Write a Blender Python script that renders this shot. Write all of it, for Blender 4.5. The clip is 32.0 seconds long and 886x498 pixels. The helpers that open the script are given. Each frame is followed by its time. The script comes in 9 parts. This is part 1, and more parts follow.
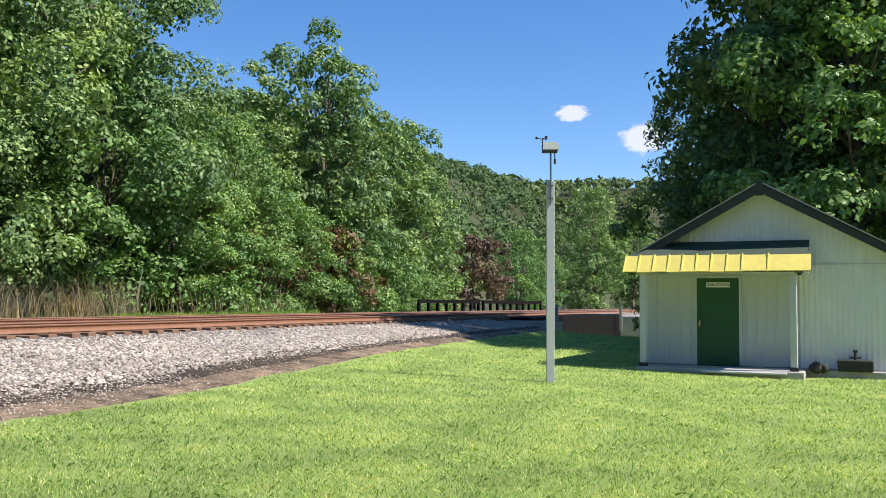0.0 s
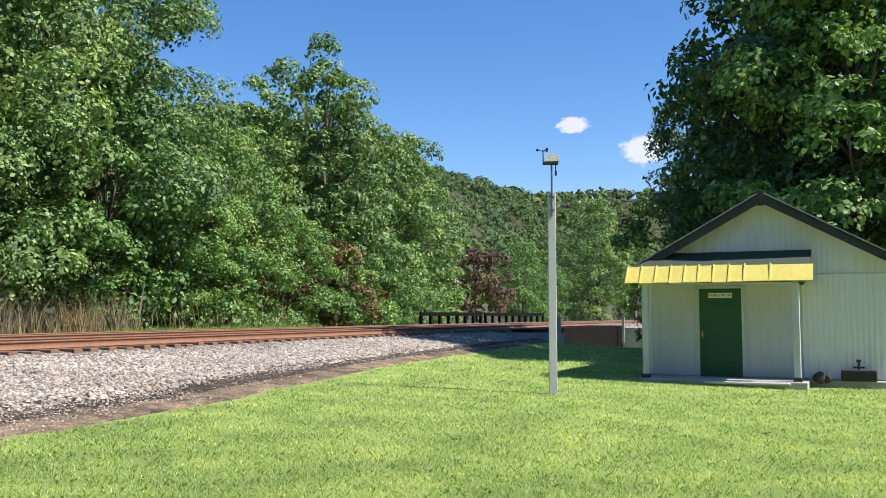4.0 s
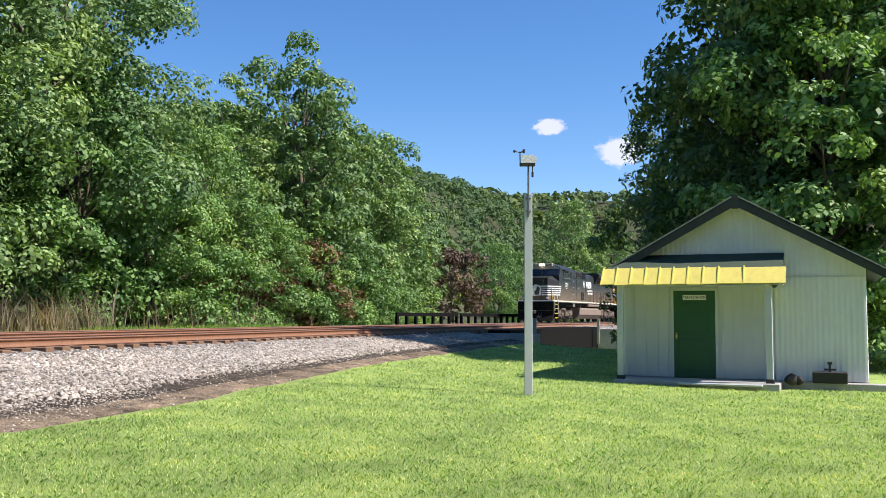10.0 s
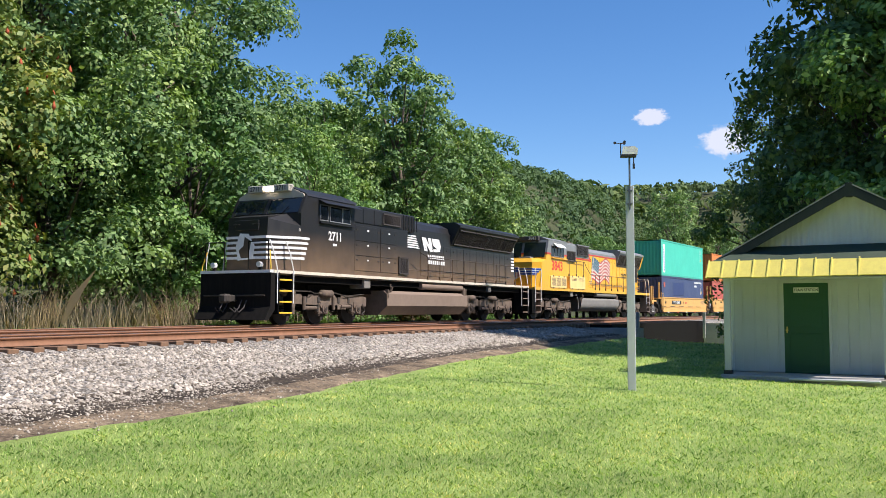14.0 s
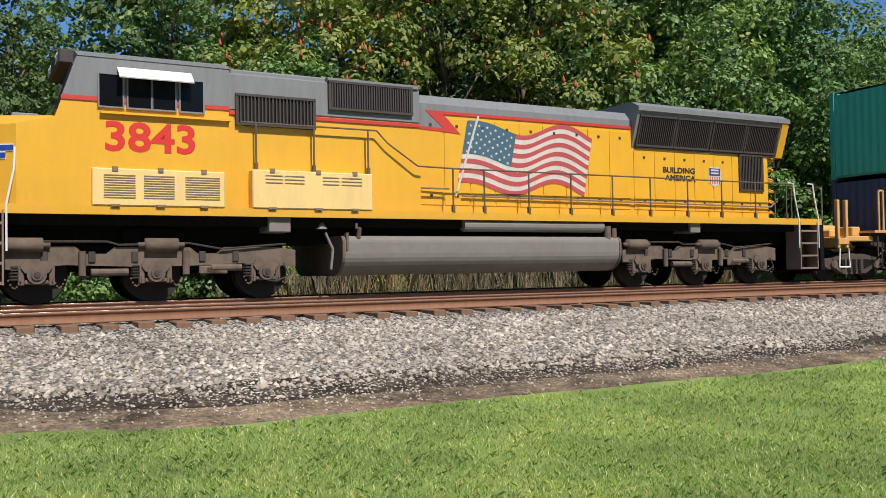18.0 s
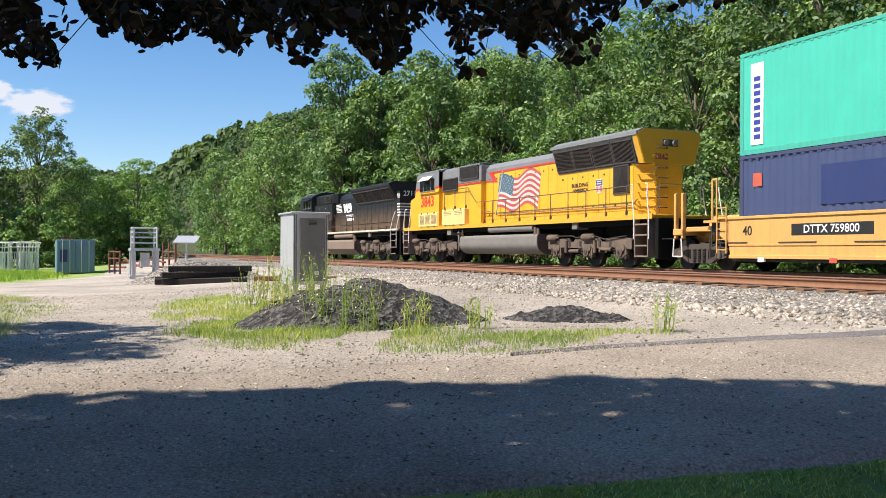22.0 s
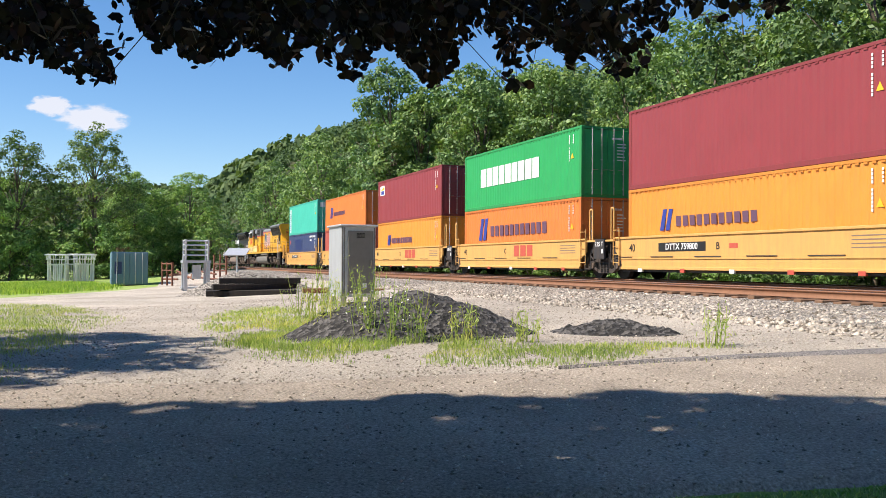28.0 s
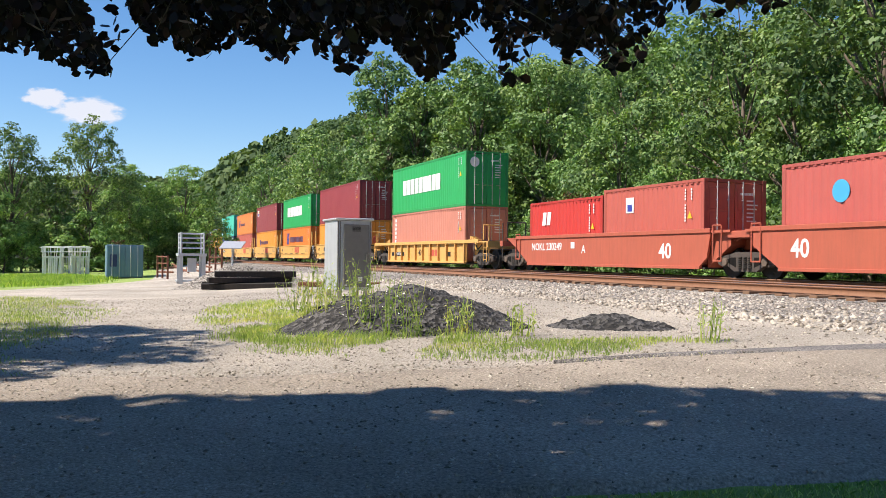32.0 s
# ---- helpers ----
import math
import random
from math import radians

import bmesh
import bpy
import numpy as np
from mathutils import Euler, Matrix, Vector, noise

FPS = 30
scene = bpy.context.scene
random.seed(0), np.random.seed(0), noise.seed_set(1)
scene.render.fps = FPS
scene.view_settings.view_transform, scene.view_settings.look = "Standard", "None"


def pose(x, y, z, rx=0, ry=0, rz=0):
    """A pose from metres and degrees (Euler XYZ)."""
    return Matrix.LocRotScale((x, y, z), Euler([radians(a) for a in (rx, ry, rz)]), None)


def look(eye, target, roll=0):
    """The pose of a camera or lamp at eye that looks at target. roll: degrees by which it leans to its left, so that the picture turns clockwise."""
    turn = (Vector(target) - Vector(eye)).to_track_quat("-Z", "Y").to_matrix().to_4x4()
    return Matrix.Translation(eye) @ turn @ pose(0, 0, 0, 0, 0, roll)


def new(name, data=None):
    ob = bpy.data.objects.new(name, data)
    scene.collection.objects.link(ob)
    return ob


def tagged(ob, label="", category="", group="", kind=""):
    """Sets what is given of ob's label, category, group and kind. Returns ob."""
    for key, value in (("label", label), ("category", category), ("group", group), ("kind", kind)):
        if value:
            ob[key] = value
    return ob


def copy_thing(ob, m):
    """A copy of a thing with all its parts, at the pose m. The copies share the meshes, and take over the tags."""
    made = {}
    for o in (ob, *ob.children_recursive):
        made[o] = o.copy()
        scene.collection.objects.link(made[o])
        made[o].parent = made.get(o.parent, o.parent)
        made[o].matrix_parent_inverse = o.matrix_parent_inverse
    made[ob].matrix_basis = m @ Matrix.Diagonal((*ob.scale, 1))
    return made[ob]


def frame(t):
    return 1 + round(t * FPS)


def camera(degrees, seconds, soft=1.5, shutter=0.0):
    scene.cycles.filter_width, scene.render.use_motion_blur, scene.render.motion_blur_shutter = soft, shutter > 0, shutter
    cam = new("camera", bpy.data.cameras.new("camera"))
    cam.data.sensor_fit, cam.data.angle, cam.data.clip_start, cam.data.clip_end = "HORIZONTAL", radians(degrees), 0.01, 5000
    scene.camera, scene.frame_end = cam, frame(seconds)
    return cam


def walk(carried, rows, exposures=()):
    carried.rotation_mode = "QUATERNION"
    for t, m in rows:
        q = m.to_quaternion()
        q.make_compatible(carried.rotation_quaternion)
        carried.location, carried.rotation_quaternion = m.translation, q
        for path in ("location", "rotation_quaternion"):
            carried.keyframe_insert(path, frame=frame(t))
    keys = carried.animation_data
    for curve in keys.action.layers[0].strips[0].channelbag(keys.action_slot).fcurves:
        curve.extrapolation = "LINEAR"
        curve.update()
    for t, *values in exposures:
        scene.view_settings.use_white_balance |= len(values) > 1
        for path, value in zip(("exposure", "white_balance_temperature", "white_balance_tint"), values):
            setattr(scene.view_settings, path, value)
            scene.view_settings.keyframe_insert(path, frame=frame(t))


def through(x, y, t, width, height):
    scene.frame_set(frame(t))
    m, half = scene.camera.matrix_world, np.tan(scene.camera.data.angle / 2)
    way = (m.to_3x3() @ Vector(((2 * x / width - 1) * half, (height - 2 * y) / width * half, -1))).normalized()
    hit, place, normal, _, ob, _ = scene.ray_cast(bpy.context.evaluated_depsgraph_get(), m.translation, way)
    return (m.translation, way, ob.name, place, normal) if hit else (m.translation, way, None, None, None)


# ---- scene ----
cam = camera(52.2, 32.0, soft=0.65)
PATH = [
    (0.0, pose(0, 0, 1.6, 93.40, -0.43, -73.46)),
    (0.5, pose(0, 0, 1.6, 93.59, -0.36, -72.96)),
    (1.0, pose(0, 0, 1.6, 93.66, -0.18, -72.73)),
    (1.5, pose(0, 0, 1.6, 93.91, -0.03, -72.67)),
    (2.0, pose(0, 0, 1.6, 94.40, 0.00, -73.14)),
    (2.5, pose(0, 0, 1.6, 94.45, 0.03, -73.45)),
    (3.0, pose(0, 0, 1.6, 94.37, -0.17, -73.38)),
    (3.5, pose(0, 0, 1.6, 94.24, 0.00, -73.19)),
    (5.5, pose(0, 0, 1.6, 94.10, -0.12, -73.88)),
    (6.0, pose(0, 0, 1.6, 94.02, 0.06, -73.63)),
    (6.5, pose(0, 0, 1.6, 93.96, 0.01, -73.35)),
    (7.0, pose(0, 0, 1.6, 93.90, -0.11, -73.62)),
    (7.5, pose(0, 0, 1.6, 94.12, -0.08, -73.84)),
    (8.0, pose(0, 0, 1.6, 94.44, -0.07, -74.23)),
    (8.5, pose(0, 0, 1.6, 94.41, -0.05, -74.53)),
    (9.0, pose(0, 0, 1.6, 94.51, 0.00, -74.69)),
    (9.5, pose(0, 0, 1.6, 94.47, -0.18, -74.80)),
    (10.0, pose(0, 0, 1.6, 94.23, -0.31, -74.84)),
    (10.5, pose(0, 0, 1.6, 94.01, -0.50, -74.98)),
    (11.0, pose(0, 0, 1.6, 93.73, -0.42, -74.73)),
    (11.5, pose(0, 0, 1.6, 93.64, -0.34, -74.71)),
    (12.0, pose(0, 0, 1.6, 93.59, -0.32, -74.67)),
    (12.5, pose(0, 0, 1.6, 93.42, -0.24, -73.99)),
    (13.0, pose(0, 0, 1.6, 93.40, -0.18, -73.13)),
    (13.5, pose(0, 0, 1.6, 93.73, -0.01, -71.33)),
    (14.0, pose(0, 0, 1.6, 93.86, -0.09, -68.50)),
    (14.5, pose(0, 0, 1.6, 93.81, 0.20, -64.85)),
    (15.0, pose(0, 0, 1.6, 93.36, 1.11, -60.25)),
    (15.5, pose(0, 0, 1.6, 92.92, 1.74, -54.94)),
    (17.5, pose(0, 0, 1.6, 92.00, 0.91, -42.24)),
    (18.0, pose(0, 0, 1.6, 91.35, 0.94, -32.60)),
    (18.5, pose(0, 0, 1.6, 90.86, 0.92, -18.77)),
    (19.0, pose(0, 0, 1.6, 90.20, 0.07, -4.75)),
    (19.5, pose(0, 0, 1.6, 90.12, -0.34, 9.74)),
    (20.0, pose(0, 0, 1.6, 89.22, -0.51, 24.88)),
    (20.5, pose(0, 0, 1.6, 88.49, -0.68, 43.29)),
    (21.0, pose(0, 0, 1.6, 89.38, -0.48, 57.55)),
    (21.5, pose(0, 0, 1.6, 90.00, -0.49, 63.60)),
    (22.0, pose(0, 0, 1.6, 90.19, -0.34, 66.00)),
    (22.5, pose(0, 0, 1.6, 90.59, -0.66, 67.16)),
    (23.0, pose(0, 0, 1.6, 91.24, -0.38, 68.21)),
    (23.5, pose(0, 0, 1.6, 91.60, -0.48, 69.35)),
    (24.0, pose(0, 0, 1.6, 91.73, -0.47, 70.20)),
    (24.5, pose(0, 0, 1.6, 92.01, -0.77, 70.07)),
    (25.0, pose(0, 0, 1.6, 91.98, -0.97, 69.95)),
    (25.5, pose(0, 0, 1.6, 91.66, -1.02, 69.84)),
    (26.0, pose(0, 0, 1.6, 91.42, -0.89, 69.52)),
    (26.5, pose(0, 0, 1.6, 91.31, -0.62, 69.30)),
    (28.5, pose(0, 0, 1.6, 90.96, -0.40, 68.94)),
    (29.0, pose(0, 0, 1.6, 91.10, -0.38, 68.84)),
    (29.5, pose(0, 0, 1.6, 91.06, -0.28, 68.75)),
    (30.0, pose(0, 0, 1.6, 90.85, -0.20, 68.66)),
    (30.5, pose(0, 0, 1.6, 90.69, -0.21, 68.70)),
    (31.0, pose(0, 0, 1.6, 90.49, -0.32, 68.81)),
    (31.5, pose(0, 0, 1.6, 90.47, -0.62, 68.77)),
    (32.0, pose(0, 0, 1.6, 90.59, -0.65, 68.73)),
]
walk(cam, PATH, exposures=[(0, 0.72, 6200, 19), (12, 0.72, 6200, 19), (15.5, 0.52, 6250, 18), (17.5, 0.28, 6320, 16), (18, 0.08, 6350, 15), (18.6, 0.0, 6380, 15), (20, 0.18, 6420, 14), (22, 0.62, 6520, 16), (32, 0.64, 6520, 16)])

# ---- light ----
SUN_ELEV = radians(50)
world = bpy.data.worlds.new("sky")
scene.world = world
world.use_nodes = True
wn = world.node_tree.nodes
sky = wn.new("ShaderNodeTexSky")
sky.sky_type = "NISHITA"
sky.sun_disc = False
sky.sun_elevation = SUN_ELEV
sky.sun_rotation = radians(180.5)
sky.altitude = 300
sky.air_density = 1.0
sky.dust_density = 0.15
sky.ozone_density = 3.2
wn["Background"].inputs["Strength"].default_value = 0.1
deep = wn.new("ShaderNodeHueSaturation")
deep.inputs["Saturation"].default_value = 1.24
world.node_tree.links.new(sky.outputs[0], deep.inputs["Color"])
world.node_tree.links.new(deep.outputs[0], wn["Background"].inputs["Color"])
sun = new("sun", bpy.data.lights.new("sun", "SUN"))
sun.data.energy = 5.0
sun.data.angle = radians(0.53)
sun.data.color = (1.0, 0.93, 0.8)
sun.matrix_world = look((0, 0, 40), (0.3, 40 * math.cos(SUN_ELEV) / math.sin(SUN_ELEV), 0))

# ---- materials ----
def mat(name, base, rough=0.6, metal=0.0, spec=0.5):
    m = bpy.data.materials.new(name)
    m.use_nodes = True
    b = m.node_tree.nodes["Principled BSDF"]
    b.inputs["Base Color"].default_value = (*base, 1)
    b.inputs["Roughness"].default_value = rough
    b.inputs["Metallic"].default_value = metal
    b.inputs["Specular IOR Level"].default_value = spec
    return m


def node(m, kind, **values):
    n = m.node_tree.nodes.new(kind)
    for k, v in values.items():
        n.inputs[k.replace("_", " ")].default_value = v
    return n


def link(m, a, ai, b, bi):
    m.node_tree.links.new(a.outputs[ai], b.inputs[bi])


def coords(m, world_space=False, stretch=(1, 1, 1)):
    """A vector in object space (or world space) at real-world size."""
    mp = m.node_tree.nodes.new("ShaderNodeMapping")
    mp.inputs["Scale"].default_value = stretch
    if world_space:
        g = m.node_tree.nodes.new("ShaderNodeNewGeometry")
        link(m, g, "Position", mp, "Vector")
    else:
        t = m.node_tree.nodes.new("ShaderNodeTexCoord")
        link(m, t, "Object", mp, "Vector")
    return mp


def ramp(m, stops):
    r = m.node_tree.nodes.new("ShaderNodeValToRGB")
    el = r.color_ramp.elements
    while len(el) < len(stops):
        el.new(0.5)
    for e, (p, c) in zip(el, stops):
        e.position = p
        e.color = (*c, 1)
    return r


def mixc(m, fac, a, b, blend="MIX"):
    """fac, a, b: a number/colour or a (node, socket) pair."""
    x = m.node_tree.nodes.new("ShaderNodeMix")
    x.data_type = "RGBA"
    x.blend_type = blend
    for sock, v in ((0, fac), (6, a), (7, b)):
        if isinstance(v, tuple) and hasattr(v[0], "outputs"):
            link(m, v[0], v[1], x, sock)
        else:
            x.inputs[sock].default_value = v if sock == 0 else (*v, 1)
    return x


def noise_tex(m, vec, scale, detail=4, rough=0.6):
    n = node(m, "ShaderNodeTexNoise", Scale=scale, Detail=detail, Roughness=rough)
    link(m, vec, 0, n, "Vector")
    return n


def bump(m, src, sock, strength, dist, to=None):
    b = node(m, "ShaderNodeBump", Strength=strength, Distance=dist)
    link(m, src, sock, b, "Height")
    link(m, b, 0, m.node_tree.nodes["Principled BSDF"], "Normal")
    return b


def painted(name, base, rough=0.45, dirt=(0.16, 0.13, 0.1), amount=0.35, metal=0.0, streak=True, dust=None):
    """Weathered paint: fine mottling, grime that runs down, slight relief."""
    m = mat(name, base, rough, metal)
    bs = m.node_tree.nodes["Principled BSDF"]
    v = coords(m)
    vs = coords(m, stretch=(3, 3, 0.35))
    n1 = noise_tex(m, v, 1.3, 5)
    n2 = noise_tex(m, vs if streak else v, 2.5, 6, 0.7)
    n3 = noise_tex(m, v, 40, 3)
    r1 = ramp(m, [(0.42, (0, 0, 0)), (0.78, (1, 1, 1))])
    link(m, n2, 0, r1, 0)
    k = node(m, "ShaderNodeMath")
    k.operation = "MULTIPLY"
    k.inputs[1].default_value = amount
    link(m, r1, 0, k, 0)
    tone = mixc(m, (n1, 0), tuple(c * 0.88 for c in base), tuple(min(1, c * 1.1) for c in base))
    fine = mixc(m, 0.12, (tone, 2), (n3, 0), "OVERLAY")
    dirty = mixc(m, (k, 0), (fine, 2), dirt)
    if dust:
        # road dust thrown up from below: (height it reaches, colour, amount)
        tc = m.node_tree.nodes.new("ShaderNodeTexCoord")
        sp = m.node_tree.nodes.new("ShaderNodeSeparateXYZ")
        link(m, tc, "Object", sp, 0)
        mr = node(m, "ShaderNodeMapRange")
        mr.inputs[1].default_value, mr.inputs[2].default_value = dust[0], dust[0] - 1.5
        mr.inputs[3].default_value, mr.inputs[4].default_value = 0.0, dust[2]
        link(m, sp, 2, mr, 0)
        mq = node(m, "ShaderNodeMath")
        mq.operation = "MULTIPLY"
        link(m, mr, 0, mq, 0)
        rq = ramp(m, [(0.25, (0.55, 0.55, 0.55)), (0.7, (1, 1, 1))])
        link(m, n1, 0, rq, 0)
        link(m, rq, 0, mq, 1)
        dirty = mixc(m, (mq, 0), (dirty, 2), dust[1])
    link(m, dirty, 2, bs, "Base Color")
    rr = node(m, "ShaderNodeMapRange")
    rr.inputs[3].default_value = rough - 0.1
    rr.inputs[4].default_value = min(1, rough + 0.2)
    link(m, n2, 0, rr, 0)
    link(m, rr, 0, bs, "Roughness")
    bump(m, n3, 0, 0.08, 0.01)
    return m


def speckled(name, cols, scale, rough=0.9, relief=0.5, dist=0.02, big=0.25, world_space=True, vor=True):
    """Loose or grained ground: cells or grains in the given colours, with large patches."""
    m = mat(name, cols[0], rough, 0, 0.25)
    bs = m.node_tree.nodes["Principled BSDF"]
    v = coords(m, world_space)
    if vor:
        c = node(m, "ShaderNodeTexVoronoi", Scale=scale)
        link(m, v, 0, c, "Vector")
        src, hs = (c, "Color"), (c, "Distance")
    else:
        c = noise_tex(m, v, scale, 6, 0.75)
        src, hs = (c, 0), (c, 0)
    r = ramp(m, [(0.25 + 0.5 * i / max(1, len(cols) - 1), k) for i, k in enumerate(cols)])
    link(m, *src, r, 0)
    n = noise_tex(m, v, big, 5)
    rr = ramp(m, [(0.3, (0.7, 0.7, 0.7)), (0.7, (1.2, 1.2, 1.2))])
    link(m, n, 0, rr, 0)
    mu = mixc(m, 1.0, (r, 0), (rr, 0), "MULTIPLY")
    link(m, mu, 2, bs, "Base Color")
    bump(m, *hs, relief, dist)
    return m


def leafy(name, a, b, c, rough=0.55, through=0.24, patch_scale=0.45, patch_tint=(1.25, 1.12, 0.85)):
    """Leaves: each leaf its own tone, light passes through."""
    m = mat(name, a, rough, 0, 0.3)
    nt = m.node_tree
    bs = nt.nodes["Principled BSDF"]
    g = nt.nodes.new("ShaderNodeNewGeometry")
    oi = nt.nodes.new("ShaderNodeObjectInfo")
    r = ramp(m, [(0.0, a), (0.55, b), (1.0, c)])
    link(m, g, "Random Per Island", r, 0)
    r2 = ramp(m, [(0.0, (0.75, 0.8, 0.8)), (1.0, (1.15, 1.1, 1.0))])
    link(m, oi, "Random", r2, 0)
    mt = mixc(m, 1.0, (r, 0), (r2, 0), "MULTIPLY")
    pn = noise_tex(m, coords(m, True), patch_scale, 3, 0.55)
    pr = ramp(m, [(0.36, (0.82, 0.86, 0.9)), (0.5, (1, 1, 1)), (0.66, patch_tint)])
    link(m, pn, 0, pr, 0)
    mu = mixc(m, 1.0, (mt, 2), (pr, 0), "MULTIPLY")
    link(m, mu, 2, bs, "Base Color")
    tr = nt.nodes.new("ShaderNodeBsdfTranslucent")
    br = mixc(m, 1.0, (mu, 2), (1.35, 1.5, 0.6), "MULTIPLY")
    link(m, br, 2, tr, "Color")
    mx = nt.nodes.new("ShaderNodeMixShader")
    mx.inputs[0].default_value = through
    link(m, bs, 0, mx, 1)
    link(m, tr, 0, mx, 2)
    link(m, mx, 0, nt.nodes["Material Output"], 0)
    return m


M = {}
M["lawn"] = speckled("lawn", [(0.11, 0.18, 0.04), (0.29, 0.4, 0.1), (0.5, 0.55, 0.2)], 110, 0.95, 1.0, 0.02, 0.9, vor=False)
M["blade"] = leafy("grass_blade", (0.12, 0.24, 0.055), (0.31, 0.47, 0.14), (0.64, 0.68, 0.36), 0.6, 0.4, 0.9, (1.4, 1.14, 1.2))
M["tall_grass"] = leafy("tall_grass", (0.14, 0.25, 0.045), (0.24, 0.37, 0.085), (0.4, 0.46, 0.16), 0.6, 0.45)
M["yard_grass"] = leafy("yard_grass", (0.2, 0.3, 0.08), (0.36, 0.46, 0.13), (0.56, 0.58, 0.24), 0.7, 0.4, 0.8, (1.3, 1.1, 1.1))
M["dry_weed"] = leafy("dry_weed", (0.19, 0.15, 0.1), (0.3, 0.24, 0.165), (0.42, 0.35, 0.25), 0.8, 0.2)
M["ballast_bed"] = speckled("ballast_bed", [(0.1, 0.09, 0.075), (0.36, 0.325, 0.275), (0.56, 0.515, 0.45)], 26, 0.9, 1.0, 0.06)
M["cinder"] = speckled("cinder", [(0.02, 0.016, 0.013), (0.06, 0.048, 0.036), (0.15, 0.12, 0.09)], 9, 0.95, 0.8, 0.04, 0.9, vor=False)
M["dirt"] = speckled("dirt", [(0.06, 0.045, 0.03), (0.21, 0.16, 0.11), (0.44, 0.37, 0.26)], 22, 0.95, 0.6, 0.04, 0.4, vor=False)
def blotched(m, scale):
    """Multiplies the colour by dark and pale blotches."""
    bs = m.node_tree.nodes["Principled BSDF"]
    old = bs.inputs["Base Color"].links[0].from_node
    n = noise_tex(m, coords(m, True), scale, 6, 0.7)
    r = ramp(m, [(0.36, (0.3, 0.28, 0.27)), (0.5, (0.9, 0.88, 0.86)), (0.64, (1.45, 1.4, 1.3))])
    link(m, n, 0, r, 0)
    mu = mixc(m, 1.0, (old, 2), (r, 0), "MULTIPLY")
    link(m, mu, 2, bs, "Base Color")


blotched(M["dirt"], 1.7)
blotched(M["cinder"], 2.6)
M["gravel_lot"] = speckled("gravel_lot", [(0.12, 0.105, 0.085), (0.46, 0.41, 0.34), (0.84, 0.77, 0.66)], 38, 0.95, 1.0, 0.03, 0.35, vor=False)
M["asphalt"] = speckled("asphalt", [(0.062, 0.053, 0.042), (0.35, 0.3, 0.24), (0.67, 0.585, 0.475)], 42, 0.9, 0.9, 0.02, 0.5, vor=False)
M["asphalt_edge"] = speckled("asphalt_edge", [(0.11, 0.105, 0.1), (0.18, 0.17, 0.16), (0.27, 0.25, 0.235)], 70, 0.9, 0.6, 0.01, 0.6)
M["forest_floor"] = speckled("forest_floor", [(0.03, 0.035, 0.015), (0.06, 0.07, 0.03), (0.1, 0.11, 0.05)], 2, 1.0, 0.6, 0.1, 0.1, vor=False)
M["stone"] = speckled("ballast_stone", [(0.24, 0.215, 0.18), (0.47, 0.43, 0.37), (0.7, 0.655, 0.58)], 9, 0.9, 0.2, 0.01, 0.4, vor=False)
M["rail"] = painted("rail_rust", (0.24, 0.115, 0.06), 0.75, (0.08, 0.05, 0.035), 0.4)
M["rail_head"] = mat("rail_head", (0.45, 0.43, 0.42), 0.3, 1.0)
M["tie"] = painted("tie_wood", (0.17, 0.1, 0.06), 0.9, (0.32, 0.17, 0.09), 0.6)
M["leaf_a"] = leafy("leaf_green", (0.08, 0.145, 0.05), (0.155, 0.26, 0.09), (0.3, 0.42, 0.18))
M["leaf_b"] = leafy("leaf_bright", (0.085, 0.17, 0.048), (0.165, 0.3, 0.085), (0.32, 0.46, 0.17))
M["leaf_c"] = leafy("leaf_deep", (0.055, 0.1, 0.034), (0.105, 0.175, 0.06), (0.21, 0.3, 0.11))
M["leaf_sumac"] = leafy("leaf_sumac", (0.14, 0.2, 0.05), (0.23, 0.3, 0.08), (0.38, 0.37, 0.12))
M["leaf_plum"] = leafy("leaf_plum", (0.085, 0.05, 0.042), (0.13, 0.085, 0.065), (0.18, 0.13, 0.1), 0.5, 0.2)
M["leaf_brown"] = leafy("leaf_brown", (0.1, 0.055, 0.03), (0.15, 0.09, 0.05), (0.12, 0.12, 0.05))
M["bark"] = painted("bark", (0.13, 0.1, 0.075), 0.95, (0.05, 0.04, 0.03), 0.6)
M["far_wood"] = leafy("far_wood", (0.065, 0.105, 0.026), (0.11, 0.165, 0.04), (0.18, 0.235, 0.06), 0.8, 0.3, 0.06)
# haze put into the colour: bluer on the hill, more so on the ridge
M["hill_wood_hazed"] = leafy("hill_wood_hazed", (0.062, 0.11, 0.042), (0.105, 0.17, 0.066), (0.16, 0.235, 0.095), 0.85, 0.2, 0.03)
M["ridge_wood_hazed"] = leafy("ridge_wood_hazed", (0.07, 0.115, 0.05), (0.105, 0.16, 0.065), (0.15, 0.205, 0.085), 0.9, 0.2, 0.012)

